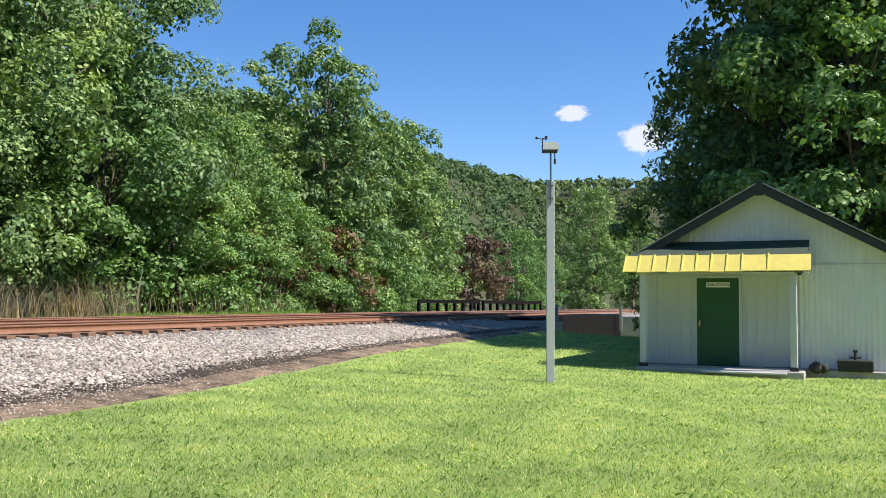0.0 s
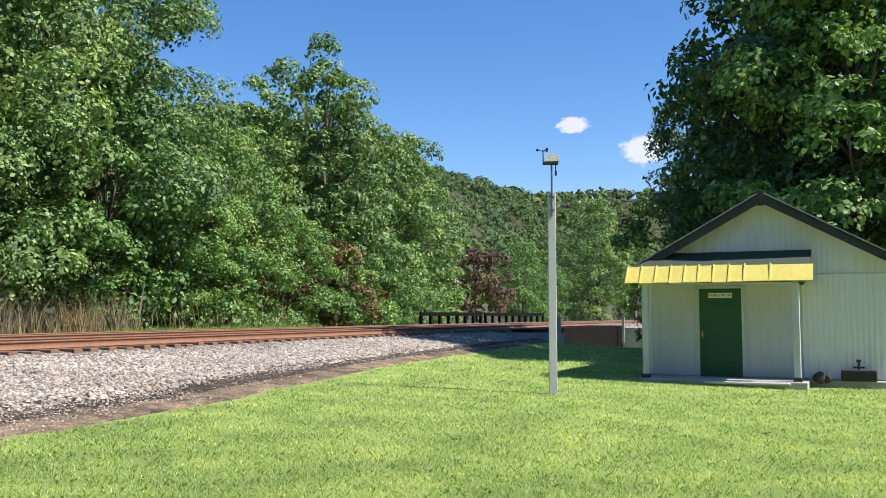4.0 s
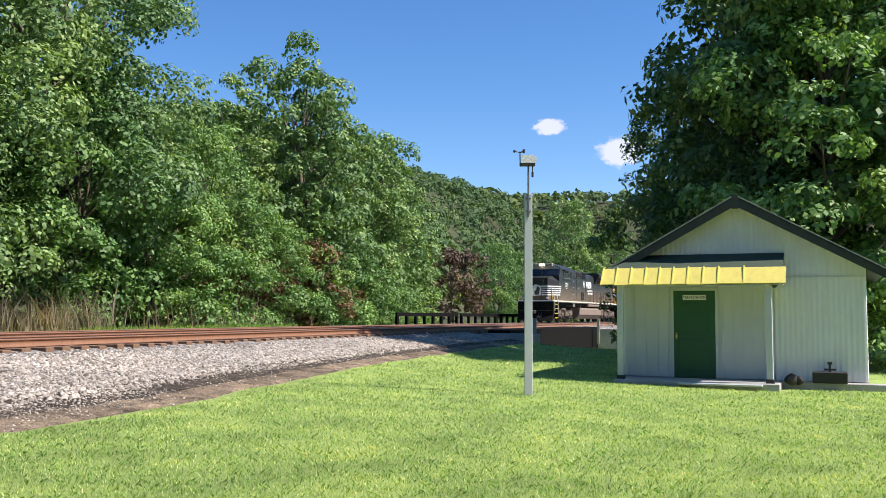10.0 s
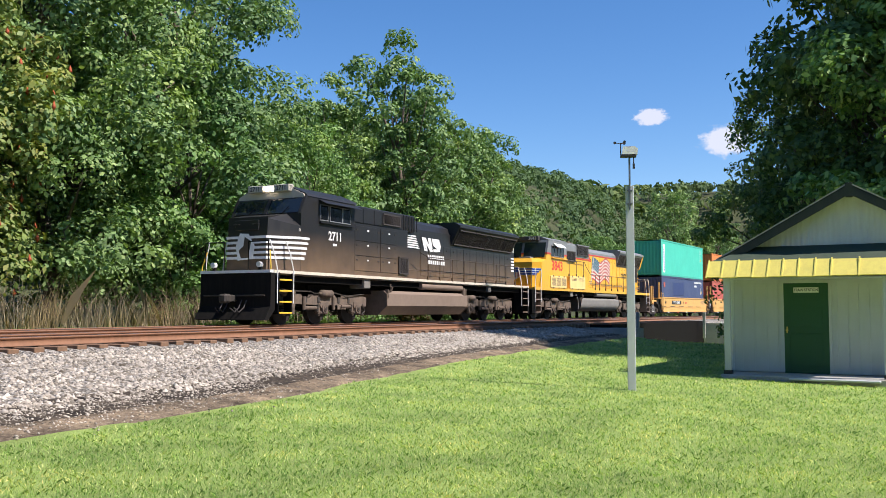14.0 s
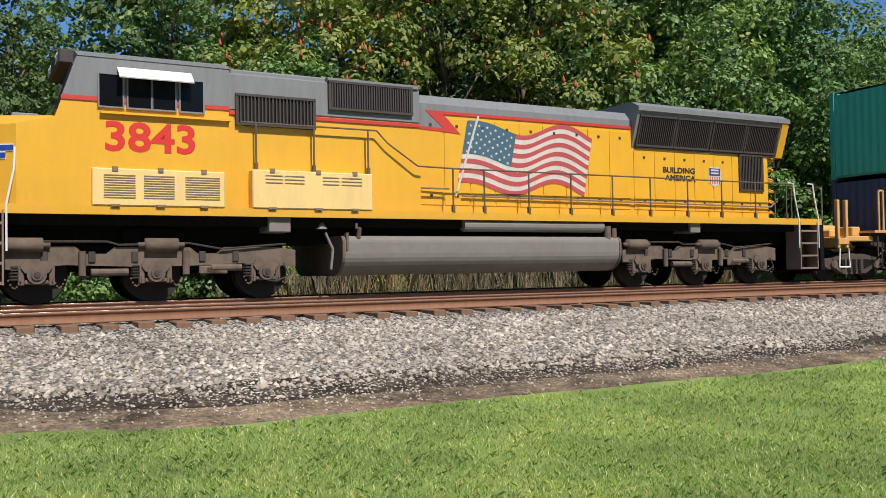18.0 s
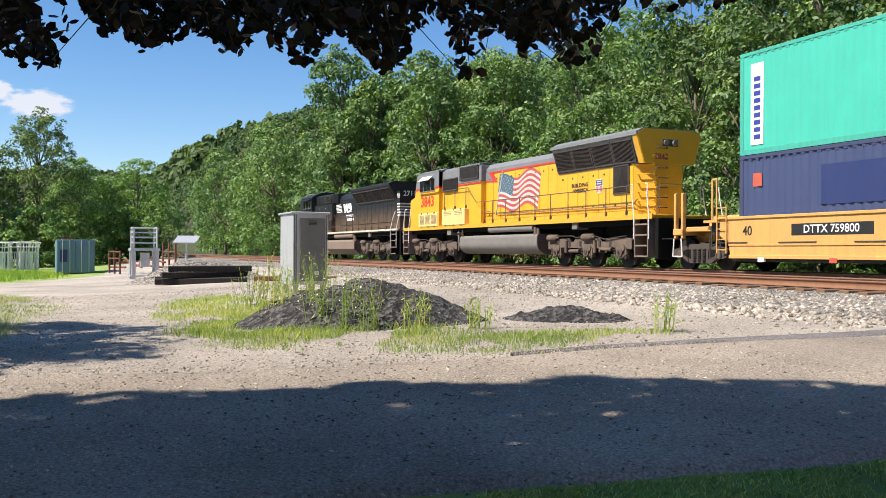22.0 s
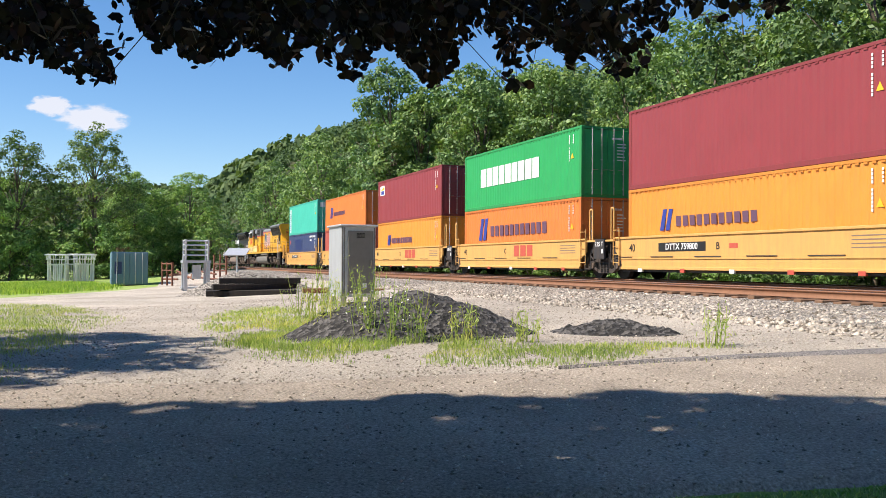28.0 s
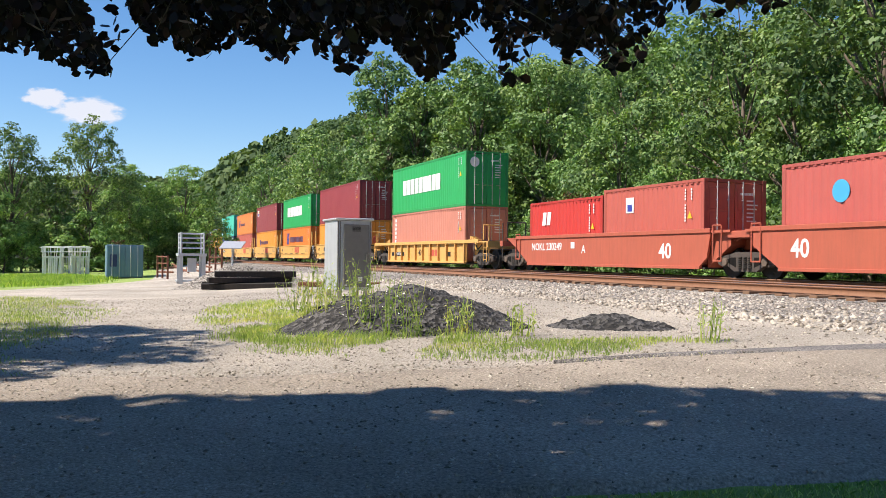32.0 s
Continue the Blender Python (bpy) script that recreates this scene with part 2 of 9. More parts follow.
# ---- building helpers ----
class Shape:
    """Collects boxes, tubes and plates into one mesh."""

    def __init__(self):
        self.bm = bmesh.new()

    def box(self, x0, y0, z0, x1, y1, z1, bevel=0.0, m=None):
        r = bmesh.ops.create_cube(self.bm, size=1)
        k = Matrix.LocRotScale(((x0 + x1) / 2, (y0 + y1) / 2, (z0 + z1) / 2), None, (abs(x1 - x0), abs(y1 - y0), abs(z1 - z0)))
        vs = r["verts"]
        bmesh.ops.transform(self.bm, matrix=(m or Matrix()) @ k, verts=vs)
        if bevel:
            es = list({e for v in vs for e in v.link_edges})
            bmesh.ops.bevel(self.bm, geom=es, offset=bevel, segments=1, affect="EDGES", clamp_overlap=True)
        return self

    def rod(self, a, b, r, seg=8, r2=None):
        a, b = Vector(a), Vector(b)
        d = b - a
        rot = d.to_track_quat("Z", "Y").to_matrix().to_4x4()
        bmesh.ops.create_cone(self.bm, cap_ends=True, segments=seg, radius1=r, radius2=r if r2 is None else r2, depth=d.length,
                              matrix=Matrix.Translation((a + b) / 2) @ rot)
        return self

    def path(self, pts, r, seg=6):
        for a, b in zip(pts, pts[1:]):
            self.rod(a, b, r, seg)
        return self

    def prism(self, outline, x0, x1, axis="x", m=None):
        """Extrudes an outline (a, b) along an axis: x: (y, z); y: (x, z); z: (x, y)."""
        def at(k, p):
            a, b = p
            return {"x": (k, a, b), "y": (a, k, b), "z": (a, b, k)}[axis]
        mm = m or Matrix()
        lo = [self.bm.verts.new(mm @ Vector(at(x0, p))) for p in outline]
        hi = [self.bm.verts.new(mm @ Vector(at(x1, p))) for p in outline]
        n = len(outline)
        for i in range(n):
            self.bm.faces.new((lo[i], lo[(i + 1) % n], hi[(i + 1) % n], hi[i]))
        self.bm.faces.new(lo[::-1])
        self.bm.faces.new(hi)
        return self

    def quad(self, *pts):
        self.bm.faces.new([self.bm.verts.new(p) for p in pts])
        return self

    def done(self, name, material, parent=None, label="", smooth=False, flip=True):
        if flip:
            bmesh.ops.recalc_face_normals(self.bm, faces=self.bm.faces[:])
        me = bpy.data.meshes.new(name)
        self.bm.to_mesh(me)
        self.bm.free()
        me.materials.append(material)
        if smooth:
            for p in me.polygons:
                p.use_smooth = True
        ob = new(name, me)
        ob.parent = parent
        if label:
            tagged(ob, label)
        return ob


def thing(name, m, label, category, group=""):
    e = new(name)
    e.empty_display_size = 0.3
    e.matrix_basis = m
    return tagged(e, label, category, group)


def share(name, ob, parent, m):
    """Another piece with the same mesh."""
    o = new(name, ob.data)
    o.parent = parent
    o.matrix_basis = m
    return o


def raw_mesh(name, verts, faces, material, parent=None, smooth=False):
    me = bpy.data.meshes.new(name)
    verts = np.asarray(verts, dtype=np.float32)
    faces = np.asarray(faces, dtype=np.int32)
    k = faces.shape[1]
    me.vertices.add(len(verts))
    me.vertices.foreach_set("co", verts.ravel())
    me.loops.add(faces.size)
    me.loops.foreach_set("vertex_index", faces.ravel())
    me.polygons.add(len(faces))
    me.polygons.foreach_set("loop_start", np.arange(0, faces.size, k, dtype=np.int32))
    me.polygons.foreach_set("loop_total", np.full(len(faces), k, dtype=np.int32))
    if smooth:
        me.polygons.foreach_set("use_smooth", np.ones(len(faces), dtype=bool))
    me.update(calc_edges=True)
    me.materials.append(material)
    ob = new(name, me)
    ob.parent = parent
    return ob


# ---- the lie of the land ----
# The line: straight to the west of U0, a wide curve (radius RC) to the east of it. q is measured from the far track towards the lawn.
U0, Y0, RC = -30.7, 19.28, 667.0
RAIL_Z = 1.105


def line_pt(u, q):
    if u <= U0:
        return u, Y0 - q
    a = (u - U0) / RC
    return U0 + (RC - q) * math.sin(a), Y0 - RC + (RC - q) * math.cos(a)


def line_uq(x, y):
    x, y = np.asarray(x, float), np.asarray(y, float)
    cx, cy = U0, Y0 - RC
    r = np.hypot(x - cx, y - cy)
    a = np.arctan2(x - cx, y - cy)
    return np.where(x <= U0, x, U0 + RC * a), np.where(x <= U0, Y0 - y, RC - r)


def smooth(a, b, x):
    t = np.clip((np.asarray(x, float) - a) / (b - a), 0, 1)
    return t * t * (3 - 2 * t)


NEAR_Q = 4.05
CREEK = (46.0, 64.0)


def ground_z(x, y):
    x, y = np.asarray(x, float), np.asarray(y, float)
    u, q = line_uq(x, y)
    lawn = np.interp(q, [-60, -14, -8, -3.2, -2.2, 4.7, 5.3, 5.6, 9.0, 10.2, 18.5, 40, 120], [0.9, 0.6, 0.45, 0.75, 0.88, 0.87, 0.83, 0.75, 0.34, 0.22, 0.0, 0.05, 0.05])
    lot = np.interp(q, [-60, -14, -8, -3.2, -2.2, 4.7, 5.3, 5.7, 9.0, 13.5, 17.5, 30, 120], [0.9, 0.6, 0.45, 0.75, 0.88, 0.87, 0.84, 0.79, 0.72, 0.62, 0.42, 0.2, 0.2])
    w = smooth(-1.0, -10.0, x)
    road = smooth(3.5, 0.8, np.abs(x + 3.4 - 0.12 * (y - 13.5)) - 2.0) * smooth(9.5, 11.5, y) * smooth(24, 21.5, y)
    z = lawn * (1 - w) + lot * w
    z = z * (1 - road) + np.maximum(z, np.interp(y, [9.5, 12.0, 13.0, 26], [0.6, 0.98, 1.06, 1.06])) * road
    gully = smooth(CREEK[0] - 4, CREEK[0] + 1, u) * smooth(CREEK[1] + 4, CREEK[1] - 1, u)
    z = z - 2.6 * gully * smooth(15, 7, q) * smooth(-16, -8, q)
    z = z - 0.42 * smooth(-18, -62, x) * smooth(9, 13, q)
    crest = np.interp(np.abs(x), [0, 200, 500, 900], [32, 54, 79, 95]) - 6
    near = crest * smooth(36, 140, y) * smooth(-1500, -850, x) * smooth(1500, 900, x)
    d = np.hypot(x, y)
    far = np.where(x < 0, 100, 175) * smooth(800, 1400, d) * smooth(250, 650, np.abs(x)) * smooth(-700, -250, y)
    return z + np.maximum(near, far)


def sheet(name, xs, ys, material, lift=0.0, holes=None):
    """A sheet over the land on a grid of lines."""
    X, Y = np.meshgrid(xs, ys)
    Z = ground_z(X, Y) + lift
    if holes is not None:
        Z = Z - holes(X, Y)
    nx, ny = len(xs), len(ys)
    i = np.arange(nx * ny).reshape(ny, nx)
    f = np.stack([i[:-1, :-1], i[:-1, 1:], i[1:, 1:], i[1:, :-1]], -1).reshape(-1, 4)
    return raw_mesh(name, np.stack([X, Y, Z], -1).reshape(-1, 3), f, material, smooth=True)


def graded(fine0, fine1, step, lo, hi, grow=1.13):
    mid = list(np.arange(fine0, fine1 + step / 2, step))
    s, a = step, fine0
    left = []
    while a > lo:
        s *= grow
        a -= s
        left.append(a)
    s, b = step, fine1
    right = []
    while b < hi:
        s *= grow
        b += s
        right.append(b)
    return np.array(left[::-1] + mid + right)


def dirt_out(u):
    return np.interp(u, [-1.0, 0.5, 3.5, 9, 13, 16, 22, 34, 45], [9.7, 9.8, 10.55, 10.6, 10.45, 10.1, 9.4, 8.7, 8.5])


def covered(X, Y):
    u, q = line_uq(X, Y)
    strip_in = (q > -2.2) & (q < np.where(u > 0.4, dirt_out(u) - 0.7, 7.8)) & (X < 44)
    return 0.09 * strip_in * (1 - 0.5 * road_mask(X, Y)) + 0.03 * road_mask(X, Y)


ROAD_R = [(-40, -7.2), (-12, -6.6), (-4, -5.6), (0.0, -5.0), (1.6, -4.75), (2.9, -4.5), (4.4, -4.2), (6.0, -4.05), (8.1, -3.75), (9.4, -3.2), (10.5, -2.5), (11.6, -1.1), (12.6, 0.1), (13.4, 0.9), (24, 1.2), (40, 2.5)]
ROAD_L = [(-40, -13.5), (-12, -12.0), (-4, -11.0), (1.4, -8.9), (4, -8.2), (6.5, -8.0), (9.5, -7.7), (11.6, -7.6), (12.6, -7.6), (13.4, -7.6), (24, -7.0), (40, -5.5)]


def road_edges(y):
    return np.interp(y, [p[0] for p in ROAD_L], [p[1] for p in ROAD_L]), np.interp(y, [p[0] for p in ROAD_R], [p[1] for p in ROAD_R])


def road_mask(X, Y):
    l, r = road_edges(Y)
    return ((X > l + 1.2) & (X < r - 1.2) & (Y < 36)).astype(float)


ground = sheet("ground", graded(-60, 75, 0.6, -2600, 2600), graded(-20, 40, 0.6, -900, 2600), M["lawn"], 0.0, covered)
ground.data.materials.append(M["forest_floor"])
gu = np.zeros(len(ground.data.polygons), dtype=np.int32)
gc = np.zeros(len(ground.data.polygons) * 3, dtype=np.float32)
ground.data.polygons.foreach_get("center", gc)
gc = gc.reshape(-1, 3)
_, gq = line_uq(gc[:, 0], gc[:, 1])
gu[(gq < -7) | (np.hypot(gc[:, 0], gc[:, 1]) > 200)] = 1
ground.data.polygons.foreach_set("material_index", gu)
tagged(ground, "mown green lawn sloping gently, with wooded ground behind", "ground", kind="structure")


def strip(name, u0, u1, du, qs, material, lift, edge=0.0, scale=1.0, shift=None):
    """A strip along the line; its outer edges wander by edge."""
    us = np.arange(u0, u1 + du / 2, du)
    V = []
    for u in us:
        for j, q in enumerate(qs):
            e = 0
            if edge and j in (0, len(qs) - 1):
                e = edge * (noise.noise((u * scale, j, 3.3)) + 0.5 * noise.noise((u * scale * 4, j, 7.7)))
            if shift is not None and qs[0] > 5:
                mid = qs[len(qs) // 2]
                e += (mid - q) * float(smooth(1.6, 0.0, u - u0))
            if shift is not None and q > 5.7:
                e += shift(u) * (q - 5.7) / (qs[-1] - 5.7)
            x, y = line_pt(u, q + e)
            V.append((x, y, 0))
    V = np.array(V)
    V[:, 2] = ground_z(V[:, 0], V[:, 1]) + lift
    n = len(qs)
    V[0::n, 2] -= lift + 0.05
    V[n - 1::n, 2] -= lift + 0.05
    i = np.arange(len(V)).reshape(len(us), n)
    f = np.stack([i[:-1, :-1], i[:-1, 1:], i[1:, 1:], i[1:, :-1]], -1).reshape(-1, 4)
    return raw_mesh(name, V, f, material, smooth=True)


dirt_strip = tagged(strip("ground_dirt_edge", -2.7, 45, 0.1, [8.0, 8.7, 9.3, 9.8, 10.2, 10.6], M["dirt"], 0.02, 0.3, 0.6, lambda u: float(dirt_out(u)) - 10.5), "bare brown dirt strip with dark cinders along the ballast", "dirt strip", kind="structure")
cinders = tagged(strip("ground_cinders", 0.6, 45, 0.08, [8.0, 8.7, 9.2, 9.7, 10.15], M["cinder"], 0.027, 0.55, 0.9, lambda u: float(dirt_out(u)) - 10.6), "dark cinders and coal dust along the foot of the ballast", "cinders", kind="structure")
ballast = tagged(strip("ground_ballast", -160, 47, 0.25, [-3.4, -3.0, -2.4, -1, 1, 2.4, 3.4, 4.7, 5.3, 5.6, 6.2, 7.4, 8.0, 8.6, 9.0], M["ballast_bed"], 0.033, 0.3, 0.9, lambda u: float(dirt_out(u)) - 10.5 if u > -1 else 0.0), "pale grey crushed stone ballast bed", "ballast", kind="structure")
ballast_east = tagged(strip("ground_ballast", 63, 120, 0.5, [-3.4, -3.0, -2.6, -1, 1, 2.4, 3.4, 5, 6.6, 7.4, 8.2, 9.0], M["ballast_bed"], 0.03, 0.25, 0.6), "pale grey crushed stone ballast bed beyond the bridge", "ballast", kind="structure")


def band(name, ys, left, right, n, material, lift, wander=0.0):
    V = []
    for y in ys:
        l, r = left(y), right(y)
        for j in range(n):
            e = wander * (noise.noise((y * 0.7, j * 5.0, 1.1)) + 0.6 * noise.noise((y * 3.1, j * 5.0, 2.1))) if j in (0, n - 1) else 0
            V.append((l + (r - l) * j / (n - 1) + e, y, 0))
    V = np.array(V)
    V[:, 2] = ground_z(V[:, 0], V[:, 1]) + lift
    V[0::n, 2] -= lift + 0.06
    V[n - 1::n, 2] -= lift + 0.06
    i = np.arange(len(V)).reshape(len(ys), n)
    f = np.stack([i[:-1, :-1], i[:-1, 1:], i[1:, 1:], i[1:, :-1]], -1).reshape(-1, 4)
    return raw_mesh(name, V, f, material, smooth=True)


road = band("road", np.arange(-38, 34, 0.25), lambda y: float(road_edges(y)[0]), lambda y: float(road_edges(y)[1]), 24, M["asphalt"], 0.05, 0.18)
tagged(road, "worn pale grey asphalt lane climbing to the level crossing", "road", kind="structure")
verge = band("road_edge", np.arange(4.4, 12.4, 0.2), lambda y: float(road_edges(y)[0]) - 0.22 * float(smooth(4.2, 8.5, y)), lambda y: float(road_edges(y)[0]) + (0.2 + 0.04 * max(0.0, y - 4)) * float(smooth(4.2, 8.5, y)), 5, M["asphalt_edge"], 0.058, 0.1)
tagged(verge, "dark broken asphalt edge of the lane", "road edge", kind="structure")
lot = band("ground_gravel_lot", np.arange(-30, 11.3, 0.3), lambda y: float(np.interp(y, [-30, -3, 3.5, 6, 11.3], [-24, -40, -58, -90, -100])), lambda y: float(road_edges(y)[0]) + 0.6, 120, M["gravel_lot"], 0.02, 0.2)
tagged(lot, "pale crushed gravel yard beside the line", "gravel yard", kind="structure")

# ---- track ----
def make_track(name, q, u0, u1, label, detailed):
    root = thing(name, Matrix(), label, "railway track", "the two tracks")
    prof = [(-0.075, 0), (0.075, 0), (0.07, 0.018), (0.012, 0.03), (0.012, 0.125), (0.036, 0.135), (0.036, 0.165), (-0.036, 0.165), (-0.036, 0.135), (-0.012, 0.125), (-0.012, 0.03), (-0.07, 0.018)]
    for side in (-0.7535, 0.7535):
        for nm, pr, ma in (("rail", prof, M["rail"]), ("rail_head", [(-0.03, 0.164), (0.03, 0.164), (0.027, 0.169), (-0.027, 0.169)], M["rail_head"])):
            us = np.arange(u0, u1, 2.0)
            V = []
            for u in us:
                for a, b in pr:
                    x, y = line_pt(u, q + side + a)
                    V.append((x, y, RAIL_Z - 0.169 + b))
            n = len(pr)
            i = np.arange(len(V)).reshape(len(us), n)
            j = np.roll(i, -1, 1)
            f = np.stack([i[:-1], j[:-1], j[1:], i[1:]], -1).reshape(-1, 4)
            raw_mesh(nm, V, f, ma, root)
    return root


far_track = make_track("railway_track", 0.0, -200, 150, "far railway track with worn bright rail heads", False)
near_track = make_track("railway_track", NEAR_Q, -200, 150, "near railway track with rusty brown rails on wooden ties", True)
TIE = Shape().box(-0.115, -1.3, -0.17, 0.115, 1.3, 0.0, 0.012).done("tie", M["tie"])
rng = random.Random(5)
TIE.parent = near_track
first = True
for q, root, a, b in ((NEAR_Q, near_track, -70, 46), (0.0, far_track, -40, 46)):
    u = a
    while u < b:
        x, y = line_pt(u, q + rng.uniform(-0.06, 0.06))
        an = 0 if u < U0 else -math.degrees((u - U0) / RC)
        if not (-8.0 < u < 1.4):
            m = pose(x, y, RAIL_Z - 0.172 + rng.uniform(-0.012, 0.004), rng.uniform(-0.6, 0.6), 0, an + rng.uniform(-1.2, 1.2))
            if first:
                TIE.matrix_basis = m
                first = False
            else:
                share("tie", TIE, root, m)
        u += 0.53

# ---- trees ----
def leaf_cards(rs, p, nrm, size, slim=0.48, droop=0.15):
    """Four-cornered pointed leaves at p, facing about nrm."""
    k = len(p)
    t = np.cross(nrm, rs.normal(size=(k, 3)))
    t /= np.linalg.norm(t, axis=1)[:, None]
    t[:, 2] -= droop
    b = np.cross(nrm, t)
    s = (size * (0.6 + 0.8 * rs.rand(k)))[:, None]
    q = np.stack([p - t * s, p + b * s * slim, p + t * s, p - b * s * slim], 1)
    return q.reshape(-1, 3), np.arange(k * 4).reshape(k, 4)


def leaf_cloud(rs, centres, radii, per, size, flat=0.8, slim=0.62):
    """Boughs of leaves: each clump carries tufts round its outside, each tuft its own dome of leaves, with gaps between."""
    P, N = [], []
    for c, r in zip(centres, radii):
        k = max(6, int(per * r * r))
        tufts = max(5, int(7 + 6 * r))
        g = rs.normal(size=(tufts, 3))
        g /= np.linalg.norm(g, axis=1)[:, None]
        g[:, 2] = np.where(g[:, 2] < -0.45, -g[:, 2], g[:, 2])
        centre = g * (r * rs.uniform(0.55, 0.98, tufts))[:, None]
        tr = r * rs.uniform(0.26, 0.48, tufts)
        which = rs.choice(tufts, k, p=tr ** 2 / (tr ** 2).sum())
        d = rs.normal(size=(k, 3)) + g[which] * 0.45 + np.array([0, 0, 0.35])
        d /= np.linalg.norm(d, axis=1)[:, None]
        rad = tr[which] * (0.55 + 0.55 * rs.rand(k) ** 0.6)
        P.append(c + (centre[which] + d * rad[:, None]) * np.array([1, 1, flat]))
        n = d * 0.9 + g[which] * 0.25 + rs.normal(size=(k, 3)) * 0.36 + np.array([0, 0, 0.25])
        N.append(n / np.linalg.norm(n, axis=1)[:, None])
    P, N = np.concatenate(P), np.concatenate(N)
    return leaf_cards(rs, P, N, np.full(len(P), size), slim)


def limbs(sh, rs, base, top, r, clumps):
    """A tapered, slightly bent trunk with limbs to the clumps."""
    pts = [Vector(base)]
    for i in range(1, 6):
        k = i / 5
        pts.append(Vector(base).lerp(Vector(top), k) + Vector((rs.normal() * 0.7 * r, rs.normal() * 0.7 * r, 0)))
    for i in range(5):
        sh.rod(pts[i], pts[i + 1], r * (1 - 0.17 * i), 8, r * (1 - 0.17 * (i + 1)))
    for c in clumps:
        c = Vector(c)
        k = min(4, max(1, int(5 * (c.z - base[2]) / max(0.1, top[2] - base[2]) * 0.75)))
        a = pts[k]
        mid = a.lerp(c, 0.55) + Vector((0, 0, 0.25))
        sh.rod(a, mid, r * 0.32, 5, r * 0.2)
        sh.rod(mid, c, r * 0.2, 5, r * 0.06)


def make_tree(name, seed, height, spread, low, leaf, size, per, m, label, clumps=26, category="tree", group="", berries=False, full=0.6, fat=1.15):
    rs = np.random.RandomState(seed)
    root = thing(name, m, label, category, group)
    C, R = [], []
    for i in range(clumps):
        f = ((i + 0.5) / clumps) ** 0.9
        h = low + (height - low) * f
        wid = spread * (math.sin(math.pi * min(1, 0.14 + 0.86 * f)) ** full) * (0.3 + 0.7 * rs.rand() ** 0.5)
        a = i * 2.4 + rs.rand() * 1.2
        C.append((math.cos(a) * wid, math.sin(a) * wid, h + rs.normal() * 0.03 * height))
        R.append(fat * spread * (0.2 + 0.2 * rs.rand()) * (1.0 - 0.3 * f))
    C, R = np.array(C), np.array(R)
    V, F = leaf_cloud(rs, C, R, per, size)
    raw_mesh("crown", V, F, leaf, root)
    sh = Shape()
    limbs(sh, rs, (0, 0, -0.6), (0, 0, height * 0.8), height * 0.014 + 0.05, C[::2])
    sh.done("trunk", M["bark"], root, smooth=True)
    if berries:
        idx = rs.choice(len(V) // 4, 260)
        W, G = [], []
        for k, j in enumerate(idx):
            p = V[j * 4] + np.array([0, 0, 0.12])
            o = np.array([[0.07, 0, 0], [-0.07, 0, 0], [0, 0.07, 0], [0, -0.07, 0], [0, 0, 0.2], [0, 0, -0.12]])
            W.append(p + o)
            G += [[a + 6 * k for a in t] for t in ((0, 2, 4), (2, 1, 4), (1, 3, 4), (3, 0, 4), (2, 0, 5), (1, 2, 5), (3, 1, 5), (0, 3, 5))]
        tagged(raw_mesh("seed_head_cluster", np.concatenate(W), G, M["berry"], root), kind="stuff")
    return root


M["berry"] = mat("seed_head", (0.36, 0.07, 0.02), 0.7)


def put(u, q, rz=0, sc=1.0, tall=1.0):
    x, y = line_pt(u, q)
    return at_xy(x, y, rz, sc, tall)


def at_xy(x, y, rz=0, sc=1.0, tall=1.0):
    return Matrix.LocRotScale((x, y, float(ground_z(x, y))), Euler((0, 0, radians(rz))), (sc, sc, sc * tall))


